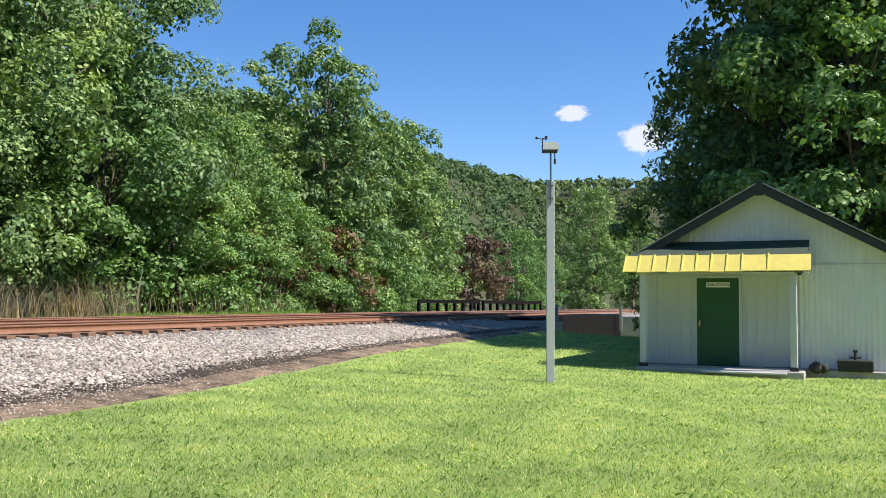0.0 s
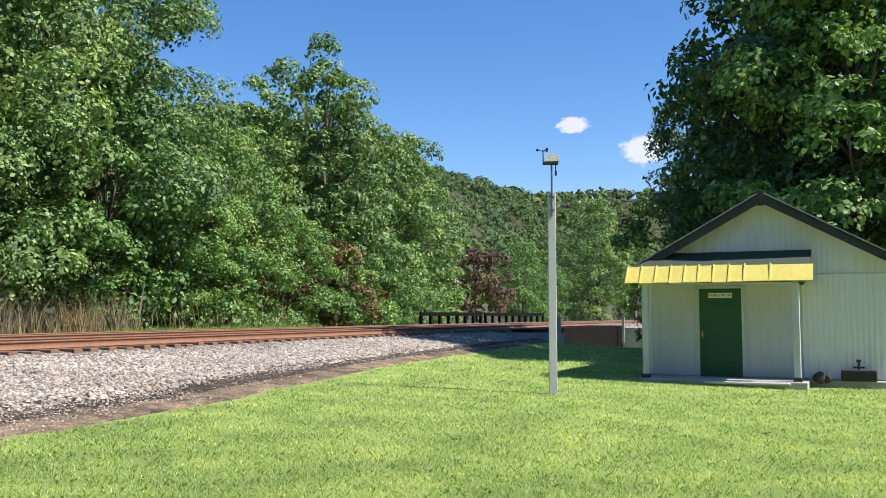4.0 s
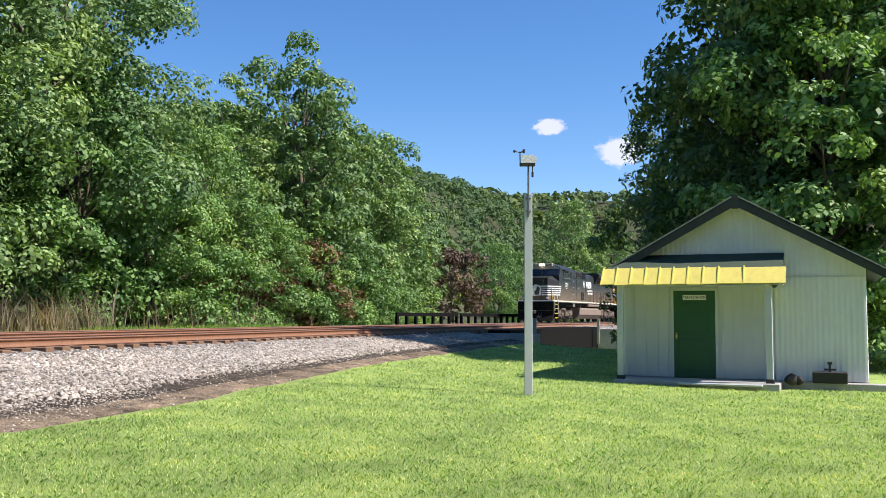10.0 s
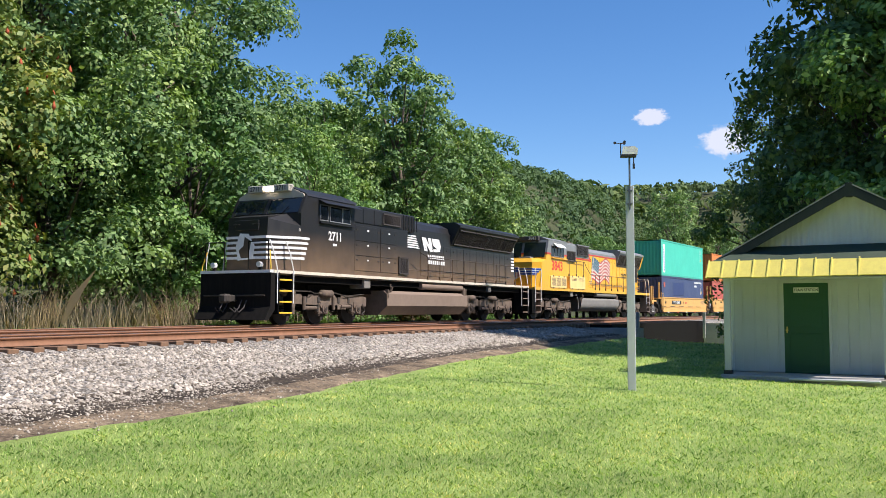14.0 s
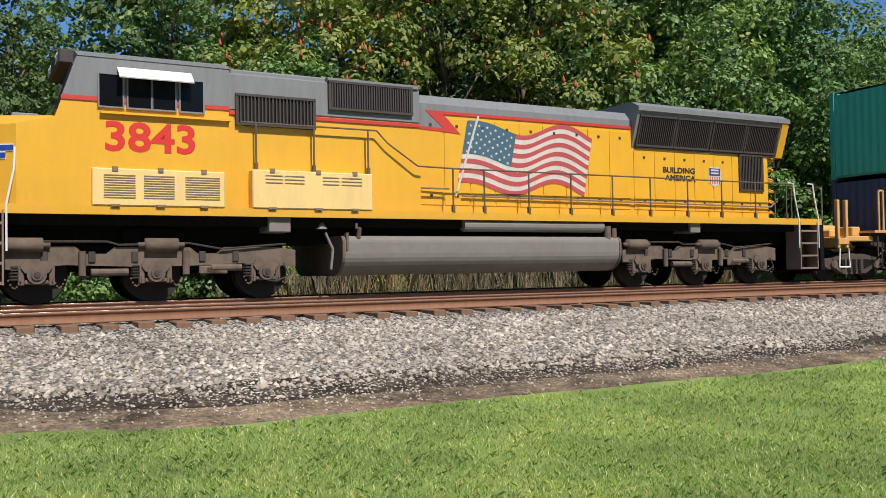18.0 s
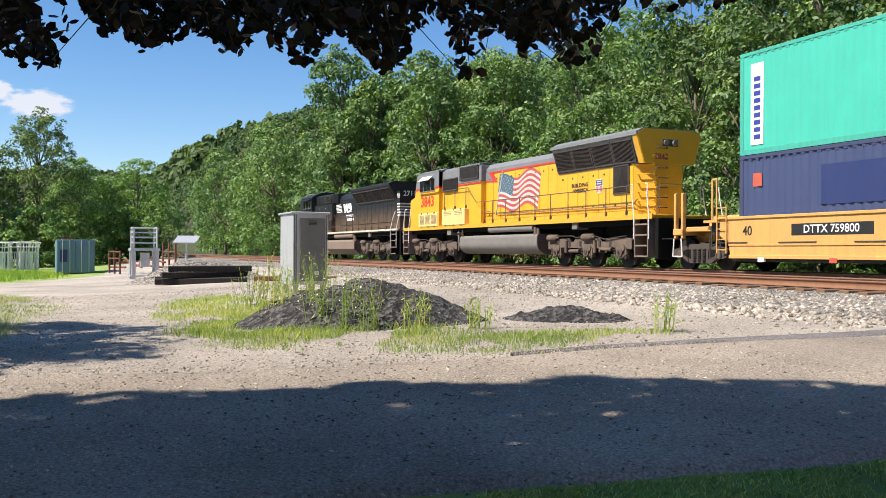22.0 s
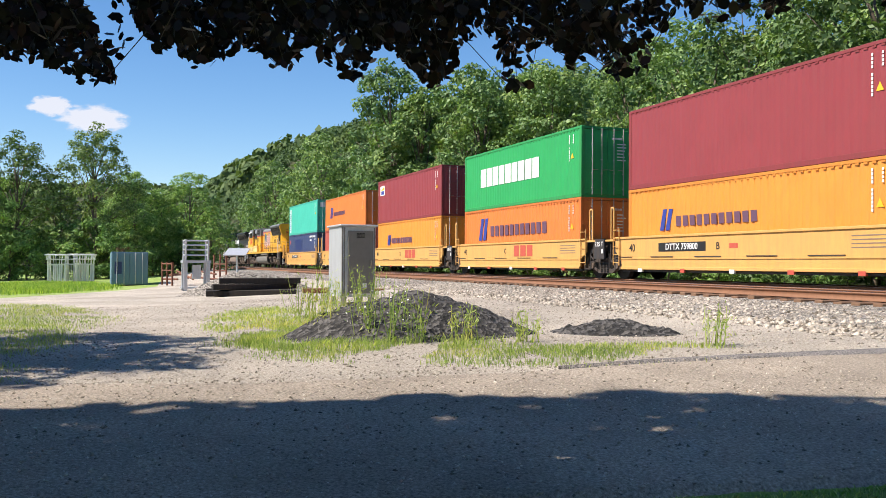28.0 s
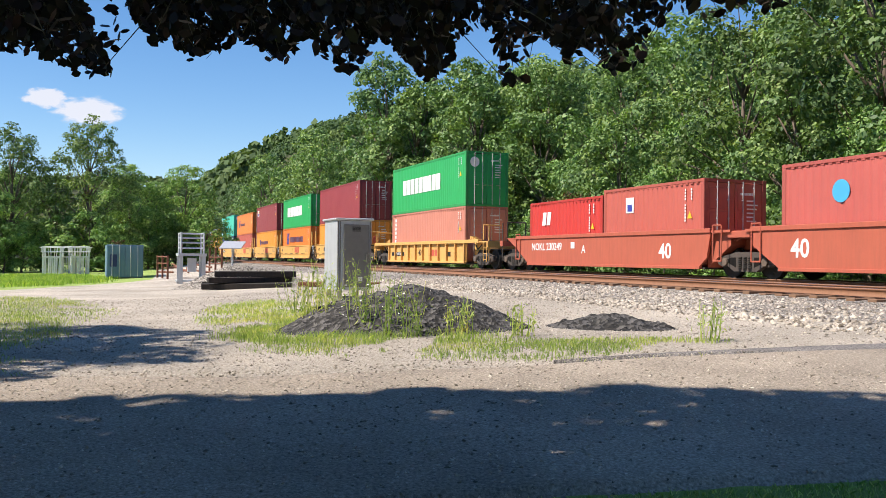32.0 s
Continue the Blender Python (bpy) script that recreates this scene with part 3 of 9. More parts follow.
GR = "trees along the far side of the line"
KINDS = {
    "oak": make_tree("tree", 1, 15, 4.4, 0.8, M["leaf_a"], 0.125, 205, put(-62, -12), "tall leafy green tree at the edge of the woods", 50, group=GR),
    "bushy": make_tree("tree", 2, 11, 4.2, 0.3, M["leaf_b"], 0.11, 220, put(33, -9.5), "bushy bright green tree at the edge of the woods", 44, group=GR),
    "dark": make_tree("tree", 3, 17, 4.6, 1.2, M["leaf_c"], 0.13, 190, put(9, -17), "tall dark green tree in the woods", 48, group=GR),
    "sumac": make_tree("tree", 4, 12.5, 4.4, 2.4, M["leaf_sumac"], 0.1, 380, put(17, -10.2), "spreading sumac tree with red seed heads", 44, group=GR, berries=True),
    "shrub": make_tree("tree", 5, 5.5, 3.0, 0.0, M["leaf_b"], 0.11, 210, put(40, -8.5), "low leafy shrub at the foot of the woods", 24, group=GR, category="shrub"),
    "thin": make_tree("tree", 6, 16, 3.6, 4.5, M["leaf_a"], 0.125, 220, put(55, -10.5), "open-crowned tree standing above its neighbours", 34, group=GR, fat=1.35),
    "brown": make_tree("tree", 7, 8, 3.2, 1.0, M["leaf_brown"], 0.13, 150, put(51, -8.2), "half-withered tree with brownish leaves", 24, group=GR),
    "plum": make_tree("tree", 8, 6.6, 3.6, 0.8, M["leaf_plum"], 0.14, 150, put(75, -9.0), "rounded plum-coloured tree beyond the bridge", 30),
    "back": make_tree("tree", 12, 16, 4.8, 1.0, M["leaf_a"], 0.17, 95, put(-30, -20), "tall green tree standing deeper in the woods", 40, group=GR),
    "poplar": make_tree("tree", 13, 17.5, 3.5, 0.5, M["leaf_a"], 0.16, 150, at_xy(-78, 25, 30, 1.06), "tall full-crowned poplar beside the line", 64, full=0.35, fat=1.5),
    "oak_near": make_tree("tree", 16, 15, 4.4, 1.6, M["leaf_a"], 0.08, 540, put(33.8, -11.8, 40, 1.36), "tall leafy green tree at the edge of the woods", 54, group=GR),
    "bushy_near": make_tree("tree", 17, 11, 4.2, 0.2, M["leaf_b"], 0.088, 410, put(37.5, -9.4, 15, 0.82), "bushy bright green tree at the edge of the woods", 44, group=GR),
    # this tree's sunlit look is put into its brighter leaf colour
    "bright": make_tree("tree", 15, 17, 4.8, 0.6, M["leaf_b"], 0.13, 240, at_xy(30.6, -4.4, 70, 0.8), "broadleaf tree standing behind the shed, sunlight put into its bright leaf colour", 56, group="trees behind the shed"),
    "maple": make_tree("tree", 14, 17, 4.8, 1.2, M["leaf_c"], 0.12, 300, at_xy(35, -4.3, 20, 1.2), "tall shady broadleaf tree standing behind the shed", 60, group="trees behind the shed"),
}


def again(kind, m, label=""):
    o = copy_thing(KINDS[kind], m)
    o.scale = m.to_scale()
    if label:
        tagged(o, label)
    return o


rng = random.Random(11)
# edge of the woods, east of the crossing: placed one by one
EDGE = [("dark", 3, -15, 0.62), ("bushy", -3, -11, 0.85), ("oak", 8, -12.5, 0.72), ("bushy_near", 12, -9.6, 0.75), ("sumac", 21, -10.5, 1.05), ("sumac", 14, -12.5, 1.1), ("oak_near", 24, -14, 1.45), ("oak_near", 26.5, -11, 1.3), ("oak_near", 30.4, -13.5, 1.5),
        ("bushy_near", 42, -9.8, 0.95), ("oak", 41, -14, 0.78), ("bushy_near", 46.5, -9.4, 0.88), ("oak", 47, -14.5, 0.86), ("thin", 50.5, -14.5, 0.95), ("thin", 54.8, -11.5, 1.2), ("thin", 58.2, -12, 1.12), ("bushy", 52.5, -9.2, 0.8), ("oak", 62, -11.5, 1.06), ("bushy", 57.5, -9.3, 0.75),
        ("oak", 66, -11, 0.98), ("bushy", 62.5, -9.5, 0.7), ("oak", 71, -12, 0.84), ("shrub", 67, -9.5, 0.9), ("oak", 75, -17, 0.6), ("bushy", 84, -8.2, 0.66), ("bushy", 88, -9.5, 0.6), ("bushy", 101, -12.5, 0.72), ("dark", 106, -13.5, 0.62), ("oak", 112, -10, 0.98), ("oak", 122, -16, 0.85), ("dark", 131, -11, 0.85), ("thin", 124, -9, 0.8), ("oak", 140, -14, 0.9)]
for k, u, q, s in EDGE:
    again(k, put(u, q, rng.uniform(0, 360), s, rng.uniform(0.94, 1.06)))
u = -6
while u > -150:
    near = u > -60
    again(rng.choice(["oak", "bushy", "dark", "bushy", "oak"]) if near else "back", put(u, -11 - rng.uniform(0, 2.5), rng.uniform(0, 360), rng.uniform(0.75, 0.98)))
    u -= rng.uniform(4.0, 5.5) if near else rng.uniform(6.0, 8.5)
# poplars seen beyond the standing locomotive's place
for x, y, s in ((-75, 27, 0.95), (-84, 27.5, 0.9), (-70, 29, 0.98), (-62, 26.5, 0.82)):
    again("poplar", at_xy(x, y, rng.uniform(0, 360), s))
    again("oak", at_xy(x - 3.5, y + 1.0, rng.uniform(0, 360), s * 0.75))
u = -55
while u < 66:
    if not (-9 < u < 4 or 9 < u < 31):
        again(rng.choice(["shrub", "shrub", "brown"]) if rng.random() < 0.8 else "bushy", put(u, -8.2 - rng.uniform(0, 1.2), rng.uniform(0, 360), rng.uniform(0.45, 0.8)))
    u += rng.uniform(2.6, 4.6)
u = -130
while u < 66:
    again("back", put(u, -19 - rng.uniform(0, 5), rng.uniform(0, 360), rng.uniform(0.75, 0.95) if -12 < u < 22 else rng.uniform(0.95, 1.2)))
    u += rng.uniform(6.0, 9.0)
# dark trees behind the shed
SG = "trees behind the shed"
for x, y, s, k in ((42, -9.5, 1.4, "maple"), (33.2, -9.0, 1.05, "bright"), (41, -4.5, 1.25, "dark"), (43, -16, 1.3, "maple"), (41.5, -0.9, 0.64, "dark"), (46, 0.9, 0.72, "dark"), (34.5, -2.2, 0.7, "dark")):
    o = again(k, at_xy(x, y, rng.uniform(0, 360), s), "tall shady broadleaf tree standing behind the shed")
    tagged(o, group=SG)
# trees at the west end of the yard
for x, y, s, k in ((-93, -7.0, 0.78, "dark"), (-93, -0.1, 0.84, "dark"), (-101, -8, 0.6, "back"), (-96, -12, 0.8, "back"), (-90, -9.5, 0.8, "bushy"), (-103, 2.0, 0.55, "bushy"), (-91, -15, 0.8, "back"), (-92, -22, 0.8, "back"), (-88, 2.3, 0.35, "brown")):
    o = again(k, at_xy(x, y, rng.uniform(0, 360), s), "leafy tree at the far end of the gravel yard")
    tagged(o, group="trees at the end of the yard")

for i in range(9):
    o = again("bushy" if i % 3 == 0 else "shrub", at_xy(-96 - rng.uniform(0, 8), 3.5 + i * 0.95, rng.uniform(0, 360), rng.uniform(0.7, 1.0)), "low leafy shrub at the far end of the gravel yard")
    tagged(o, group="trees at the end of the yard")
# unseen trees to the south, behind the lane and the lawn, added to block sky light
for i in range(9):
    o = again("dark", at_xy(-27 + i * 4.6, -18 - rng.uniform(0, 3), rng.uniform(0, 360), rng.uniform(0.85, 1.05)), "unseen tall leafy tree south of the lane, added to block sky light")
    tagged(o, group="trees south of the lane")

# undergrowth at the end of the yard and along the foot of the hill
for i in range(15):
    o = again("shrub", at_xy(-88 - rng.uniform(0, 5), -17 + i * 1.4, rng.uniform(0, 360), rng.uniform(0.6, 1.0)), "low leafy shrub at the far end of the gravel yard")
    tagged(o, group="trees at the end of the yard")
u = -58
while u > -175:
    again("shrub" if rng.random() < 0.6 else "back", put(u, -8.0 - rng.uniform(0, 5), rng.uniform(0, 360), rng.uniform(0.6, 1.1)))
    u -= rng.uniform(3.4, 4.8)


def bare_tree(x, y, h, seed):
    rs = np.random.RandomState(seed)
    root = thing("bare_tree", at_xy(x, y), "grey leafless dead tree among green ones", "tree")
    sh = Shape()
    for i in range(9):
        a = rs.rand() * 6.28
        k = 0.45 + 0.5 * rs.rand()
        p = Vector((math.cos(a) * h * 0.22 * (1.2 - k), math.sin(a) * h * 0.22, h * (k + 0.12)))
        sh.rod((0, 0, h * k * 0.8), p, 0.05, 5, 0.015)
        for j in range(4):
            b = rs.rand() * 6.28
            sh.rod(p * 0.8 + Vector((0, 0, h * 0.1)), p + Vector((math.cos(b) * 0.7, math.sin(b) * 0.7, 0.5 + rs.rand())), 0.022, 4, 0.006)
    sh.rod((0, 0, -0.3), (0, 0, h * 0.95), 0.12, 7, 0.03)
    sh.done("trunk", M["bark"], root)


bare_tree(-93.5, -3.2, 9.6, 5)
bare_tree(118, 15.5, 15.0, 9)


def woods(name, label, spots, seed, cards, stuff="far_wood", spread=0.3):
    """Far trees joined into one: clumps of large leaf masses over dark cores."""
    rs = np.random.RandomState(seed)
    P, N, S = [], [], []
    for x, y, r in spots:
        z = float(ground_z(x, y))
        k = cards
        d = rs.normal(size=(k, 3))
        d /= np.linalg.norm(d, axis=1)[:, None]
        d[:, 2] = np.abs(d[:, 2]) * 1.15 - 0.25
        d[:, 1] = np.where(d[:, 1] > 0.35, -d[:, 1], d[:, 1])
        lump = 0.8 + 0.3 * rs.rand(k) + 0.16 * np.sin(d[:, 0] * 4 + x) * np.sin(d[:, 1] * 4 + y)
        P.append(np.array([x, y, z + r * 0.75]) + d * (r * lump)[:, None] * np.array([1, 1, 1.1]))
        n = d + rs.normal(size=(k, 3)) * 0.35
        N.append(n / np.linalg.norm(n, axis=1)[:, None])
        S.append(np.full(k, r * spread))
    P, N, S = np.concatenate(P), np.concatenate(N), np.concatenate(S)
    V, F = leaf_cards(rs, P, N, S, 0.7, 0.0)
    o = raw_mesh(name, V, F, M[stuff])
    return tagged(o, label, "woods", kind="stuff")


rng = random.Random(3)
spots = [(rng.choice([rng.uniform(-230, -40), rng.uniform(-230, -40), rng.uniform(60, 190)]), 42 + 60 * rng.random(), rng.uniform(3.2, 5.2)) for i in range(560)]
spots += [(rng.uniform(-40, 60), 44 + 45 * rng.random(), rng.uniform(3.4, 5.2)) for i in range(90)]
woods("hillside_woods", "dense green woods on the near hillside", spots, 4, 300, spread=0.105)
spots = []
while len(spots) < 2700:
    x, y = rng.uniform(-1150, 950), 60 + 130 * rng.random()
    if abs(x) > 130:
        spots.append((x, y, rng.uniform(3.8, 6.0)))
woods("hillside_woods", "dense green woods covering the long hillside", spots, 6, 84, "hill_wood_hazed", spread=0.155)
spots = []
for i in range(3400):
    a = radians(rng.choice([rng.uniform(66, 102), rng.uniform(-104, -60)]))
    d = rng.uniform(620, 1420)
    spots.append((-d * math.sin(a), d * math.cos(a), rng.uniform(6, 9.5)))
woods("ridge_woods", "green woods on the far ridge with haze put into their colour", spots, 5, 26, "ridge_wood_hazed", 0.36)

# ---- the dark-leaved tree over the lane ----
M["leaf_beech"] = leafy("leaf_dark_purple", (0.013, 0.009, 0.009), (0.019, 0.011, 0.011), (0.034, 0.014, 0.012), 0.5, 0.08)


def oval_leaves(rs, P, size):
    """Oval leaves of six corners, hanging."""
    k = len(P)
    n = rs.normal(size=(k, 3)) * 0.8 + np.array([0, 0, 0.2])
    n /= np.linalg.norm(n, axis=1)[:, None]
    t = np.cross(n, rs.normal(size=(k, 3)))
    t /= np.linalg.norm(t, axis=1)[:, None]
    t[:, 2] -= 0.5
    t /= np.linalg.norm(t, axis=1)[:, None]
    b = np.cross(n, t)
    s = (size * (0.65 + 0.6 * rs.rand(k)))[:, None]
    q = np.stack([P - t * s, P - t * s * 0.45 + b * s * 0.55, P + t * s * 0.35 + b * s * 0.6, P + t * s, P + t * s * 0.35 - b * s * 0.6, P - t * s * 0.45 - b * s * 0.55], 1)
    return q.reshape(-1, 3), np.arange(k * 6).reshape(k, 6)


def inside(px, py, poly):
    """Which of the points lie inside the outline."""
    r = np.zeros(len(px), dtype=bool)
    for (x0, y0), (x1, y1) in zip(poly, poly[1:] + poly[:1]):
        hit = (y0 > py) != (y1 > py)
        r ^= hit & (px < (x1 - x0) * (py - y0) / (y1 - y0 + 1e-9) + x0)
    return r


# outline of the tree's shade on the lane and lawn
SHADE = [(-8.8, -12), (-8.5, -4), (-8.2, -0.6), (-8.0, 0.8), (-7.55, 2.1), (-7.1, 3.4), (-6.8, 4.4), (-6.4, 5.4), (-5.7, 6.6), (-4.7, 7.7), (-4.0, 8.7), (-2.9, 9.6), (-2.0, 9.8), (-1.4, 9.4), (-0.8, 7.8), (0.1, 5.4), (1.0, 2.0), (1.5, -8), (0, -12)]
LEAN = (0.3 / 40, math.cos(SUN_ELEV) / math.sin(SUN_ELEV))


def shade_tree():
    rs = np.random.RandomState(21)
    tx, ty = -3.6, -4.6
    root = thing("copper_beech", Matrix.Translation((tx, ty, float(ground_z(tx, ty)))), "large dark purple-leaved tree with branches hanging over the lane", "tree")
    base = np.array([tx, ty, 0.0])
    tw = Shape()
    ea = [42.1, 42.9, 44.7, 45.9, 47.1, 47.8, 50.3, 51.7, 52.3, 53.7, 54.7, 56.0, 56.4, 57.1, 58.5, 59.9, 61.1, 62.0, 63.1, 63.6, 64.8, 65.5, 65.9, 67.0, 68.1, 68.8, 69.7, 70.6, 71.3, 72.0, 73.1, 73.8, 74.9, 75.9, 76.8, 77.4, 78.2, 79.1, 80.1, 80.8, 81.8, 82.9, 83.7, 84.3, 85.5, 86.4, 87.2, 88.1, 88.6, 89.3, 89.6, 90.6, 91.5, 92.1, 93.3, 94.5, 98]
    ee = [14.3, 13.4, 14.7, 15.0, 14.9, 13.9, 14.0, 13.3, 13.2, 14.6, 14.3, 13.1, 10.4, 10.5, 10.4, 12.5, 11.0, 12.9, 13.2, 10.0, 9.3, 12.2, 13.3, 13.9, 12.5, 10.8, 10.1, 11.0, 11.5, 12.5, 13.0, 11.1, 10.4, 11.4, 11.8, 13.3, 12.0, 10.8, 11.6, 12.1, 12.5, 11.8, 11.0, 10.5, 12.0, 11.5, 12.8, 13.7, 10.0, 9.5, 9.4, 9.5, 9.4, 10.3, 10.9, 10.7, 11.0]

    def low_edge(a):
        return np.interp(a, ea, ee)

    def in_gap(p):
        a = np.degrees(np.arctan2(-p[:, 0], p[:, 1]))
        e = np.degrees(np.arctan2(p[:, 2] - 1.6, np.hypot(p[:, 0], p[:, 1])))
        left = np.interp(e, [9, 12.4, 15.5, 18], [87.6, 87.9, 88.4, 88.9])
        right = np.interp(e, [9.4, 12.0, 15.2, 18], [88.7, 90.0, 91.4, 92.4])
        return (a > left) & (a < right) | (e < low_edge(a) - 0.12)

    P = []
    # drooping sprays, leaves set along their twigs
    for i in range(560):
        a = rs.uniform(41, 97)
        if a < 69 and rs.rand() < 0.35:
            continue
        d = rs.uniform(4.3, 5.8)
        e0 = float(low_edge(a)) + 0.05 + min(6.5, rs.exponential(1.3))
        bot = np.array([-d * math.sin(radians(a)), d * math.cos(radians(a)), 1.6 + d * math.tan(radians(e0))])
        L = rs.uniform(0.35, 0.75)
        side = rs.normal() * 0.28
        top = bot + np.array([math.cos(radians(a)) * side, math.sin(radians(a)) * side, L]) + (base - bot) * 0.03
        if not in_gap(np.array([bot, top, (bot + top) / 2])).any():
            tw.rod(Vector(top - base), Vector(bot - base), 0.0045, 4, 0.0015)
        k = int(10 + 22 * L)
        f = np.linspace(0.0, 1.0, k)[:, None]
        P.append(bot + (top - bot) * f + rs.normal(size=(k, 3)) * np.array([0.04, 0.04, 0.018]) * (0.5 + f))
    for i in range(330):
        a = rs.uniform(38, 99)
        d = rs.uniform(4.2, 5.9)
        e0 = float(low_edge(a)) + (1.4 if a > 69 else 3.0) + min(9.0, rs.exponential(3.2))
        c = np.array([-d * math.sin(radians(a)), d * math.cos(radians(a)), 1.6 + d * math.tan(radians(e0))])
        P.append(c + rs.normal(size=(15, 3)) * 0.13)
    # one thin twig hanging in the gap
    for z in (15.0, 13.4, 12.2, 11.9):
        P.append(np.array([-5 * math.sin(radians(89.0)), 5 * math.cos(radians(89.0)), 1.6 + 5 * math.tan(radians(z))]) + rs.normal(size=(5, 3)) * 0.035)
    P = np.concatenate(P)
    stray = in_gap(P)
    stray[-20:] = False
    P = P[~stray]
    V, F = oval_leaves(rs, P - base, 0.036)
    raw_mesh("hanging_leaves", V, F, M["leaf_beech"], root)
    # crown: clumps that together throw the shade
    C = []
    gx, gy = np.meshgrid(np.arange(-9.4, 1.5, 0.62), np.arange(-9, 11.6, 0.62))
    gx = gx.ravel() + rs.uniform(-0.3, 0.3, gx.size)
    gy = gy.ravel() + rs.uniform(-0.3, 0.3, gy.size)
    within = inside(gx, gy, SHADE)
    for sx, sy in zip(gx[within], gy[within]):
        for t in range(6):
            h = rs.uniform(5.6, 13.0)
            p = np.array([sx - LEAN[0] * h, sy - LEAN[1] * h, h])
            out = math.hypot(p[0] - tx, p[1] - ty)
            if out < 8.6 - 0.055 * (h - 7) ** 2 and math.degrees(math.atan2(h - 2.6, math.hypot(p[0], p[1]))) > 21:
                C.append(p)
                break
    C = np.array(C)
    n = 150
    Q = np.repeat(C, n, 0) + rs.normal(size=(len(C) * n, 3)) * np.array([0.36, 0.36, 0.3])
    sx, sy = Q[:, 0] + LEAN[0] * (Q[:, 2] - 0.35), Q[:, 1] + LEAN[1] * (Q[:, 2] - 0.35)
    wob = 0.16 * np.sin(sx * 3.1 + sy * 2.3) + 0.1 * np.sin(sx * 9 - sy * 7)
    Q = Q[inside(sx + wob, sy + wob, SHADE)]
    N = rs.normal(size=Q.shape) * 0.6 + np.array([0, -0.5, 0.9])
    N /= np.linalg.norm(N, axis=1)[:, None]
    V, F = leaf_cards(rs, Q - base, N, np.full(len(Q), 0.12), 0.6)
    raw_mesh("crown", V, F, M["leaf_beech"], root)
    tr = Shape()
    limbs(tr, rs, (0, 0, -0.5), (0, 0, 10.0), 0.34, (C - base)[::9])
    for a in (46, 55, 64, 72, 79, 85, 93):
        e = Vector((-5.0 * math.sin(radians(a)) - tx, 5.0 * math.cos(radians(a)) - ty, 3.55))
        m = Vector((0, 0, 5.0)).lerp(e, 0.6) + Vector((0, 0, 0.9))
        tr.rod((0, 0, 4.2), m, 0.09, 6, 0.04)
        tr.rod(m, e, 0.04, 6, 0.012)
        for j in range(5):
            f = e + Vector((rs.normal() * 0.5, rs.normal() * 0.35, rs.uniform(-0.6, -0.1)))
            if not in_gap(np.array([[f.x + tx, f.y + ty, f.z]]))[0]:
                tr.rod(m.lerp(e, 0.4 + 0.12 * j), f, 0.012, 4, 0.003)
    tr.done("trunk", M["bark"], root, smooth=True)
    tagged(tw.done("twig_spray", M["bark"], root), kind="stuff")
    return root


shade_tree()


# ---- clouds ----
def cloud(name, az, el, wid, hei, seed, label):
    """A small fair-weather cloud far off: a flat card, its sunlit white set as glow."""
    d = 3000.0
    a, e = radians(az), radians(el)
    c = Vector((-math.sin(a) * d, math.cos(a) * d, math.tan(e) * d))
    m = bpy.data.materials.new("cloud_glow")
    m.use_nodes = True
    nt = m.node_tree
    nt.nodes.clear()
    out = nt.nodes.new("ShaderNodeOutputMaterial")
    em = nt.nodes.new("ShaderNodeEmission")
    em.inputs[0].default_value = (0.93, 0.96, 1.0, 1)
    em.inputs[1].default_value = 0.62
    tp = nt.nodes.new("ShaderNodeBsdfTransparent")
    mx = nt.nodes.new("ShaderNodeMixShader")
    tc = nt.nodes.new("ShaderNodeTexCoord")
    mp = nt.nodes.new("ShaderNodeMapping")
    mp.inputs["Location"].default_value = (seed, 0, 0)
    nz = nt.nodes.new("ShaderNodeTexNoise")
    nz.inputs["Scale"].default_value = 2.6
    nz.inputs["Detail"].default_value = 7
    nz.inputs["Roughness"].default_value = 0.55
    gr = nt.nodes.new("ShaderNodeTexGradient")
    gr.gradient_type = "SPHERICAL"
    ad = nt.nodes.new("ShaderNodeMath")
    ad.operation = "MULTIPLY_ADD"
    ad.inputs[1].default_value = 0.95
    rp = nt.nodes.new("ShaderNodeValToRGB")
    rp.color_ramp.interpolation = "EASE"
    rp.color_ramp.elements[0].position = 0.68
    rp.color_ramp.elements[1].position = 1.0
    rp.color_ramp.elements[1].color = (0.85, 0.85, 0.85, 1)
    L = nt.links.new
    L(tc.outputs["Object"], mp.inputs[0])
    L(mp.outputs[0], nz.inputs["Vector"])
    L(tc.outputs["Object"], gr.inputs[0])
    L(nz.outputs[0], ad.inputs[0])
    L(gr.outputs[1], ad.inputs[2])
    L(ad.outputs[0], rp.inputs[0])
    L(rp.outputs[0], mx.inputs[0])
    L(tp.outputs[0], mx.inputs[1])
    L(em.outputs[0], mx.inputs[2])
    L(mx.outputs[0], out.inputs[0])
    V = [(-1, -1, 0), (1, -1, 0), (1, 1, 0), (-1, 1, 0)]
    o = raw_mesh(name, V, [(0, 1, 2, 3)], m)
    q = (-c).to_track_quat("Z", "Y")
    o.matrix_basis = Matrix.LocRotScale(c, q, (wid * d, hei * d, 1))
    o.visible_shadow = False
    return tagged(o, label, "cloud", kind="structure")


cloud("backdrop_cloud", 90.2, 8.4, 0.046, 0.02, 2.0, "small white fair-weather cloud over the ridge")
cloud("backdrop_cloud", 92.6, 9.0, 0.03, 0.014, 9.0, "thin white wisp of cloud")
cloud("backdrop_cloud", -81.6, 11.9, 0.026, 0.013, 5.0, "small wispy white cloud")
cloud("backdrop_cloud", -86.0, 10.3, 0.034, 0.024, 13.0, "white cloud behind the trees")

# ---- train ----
SPEED, ACC = 11.715, 0.0131


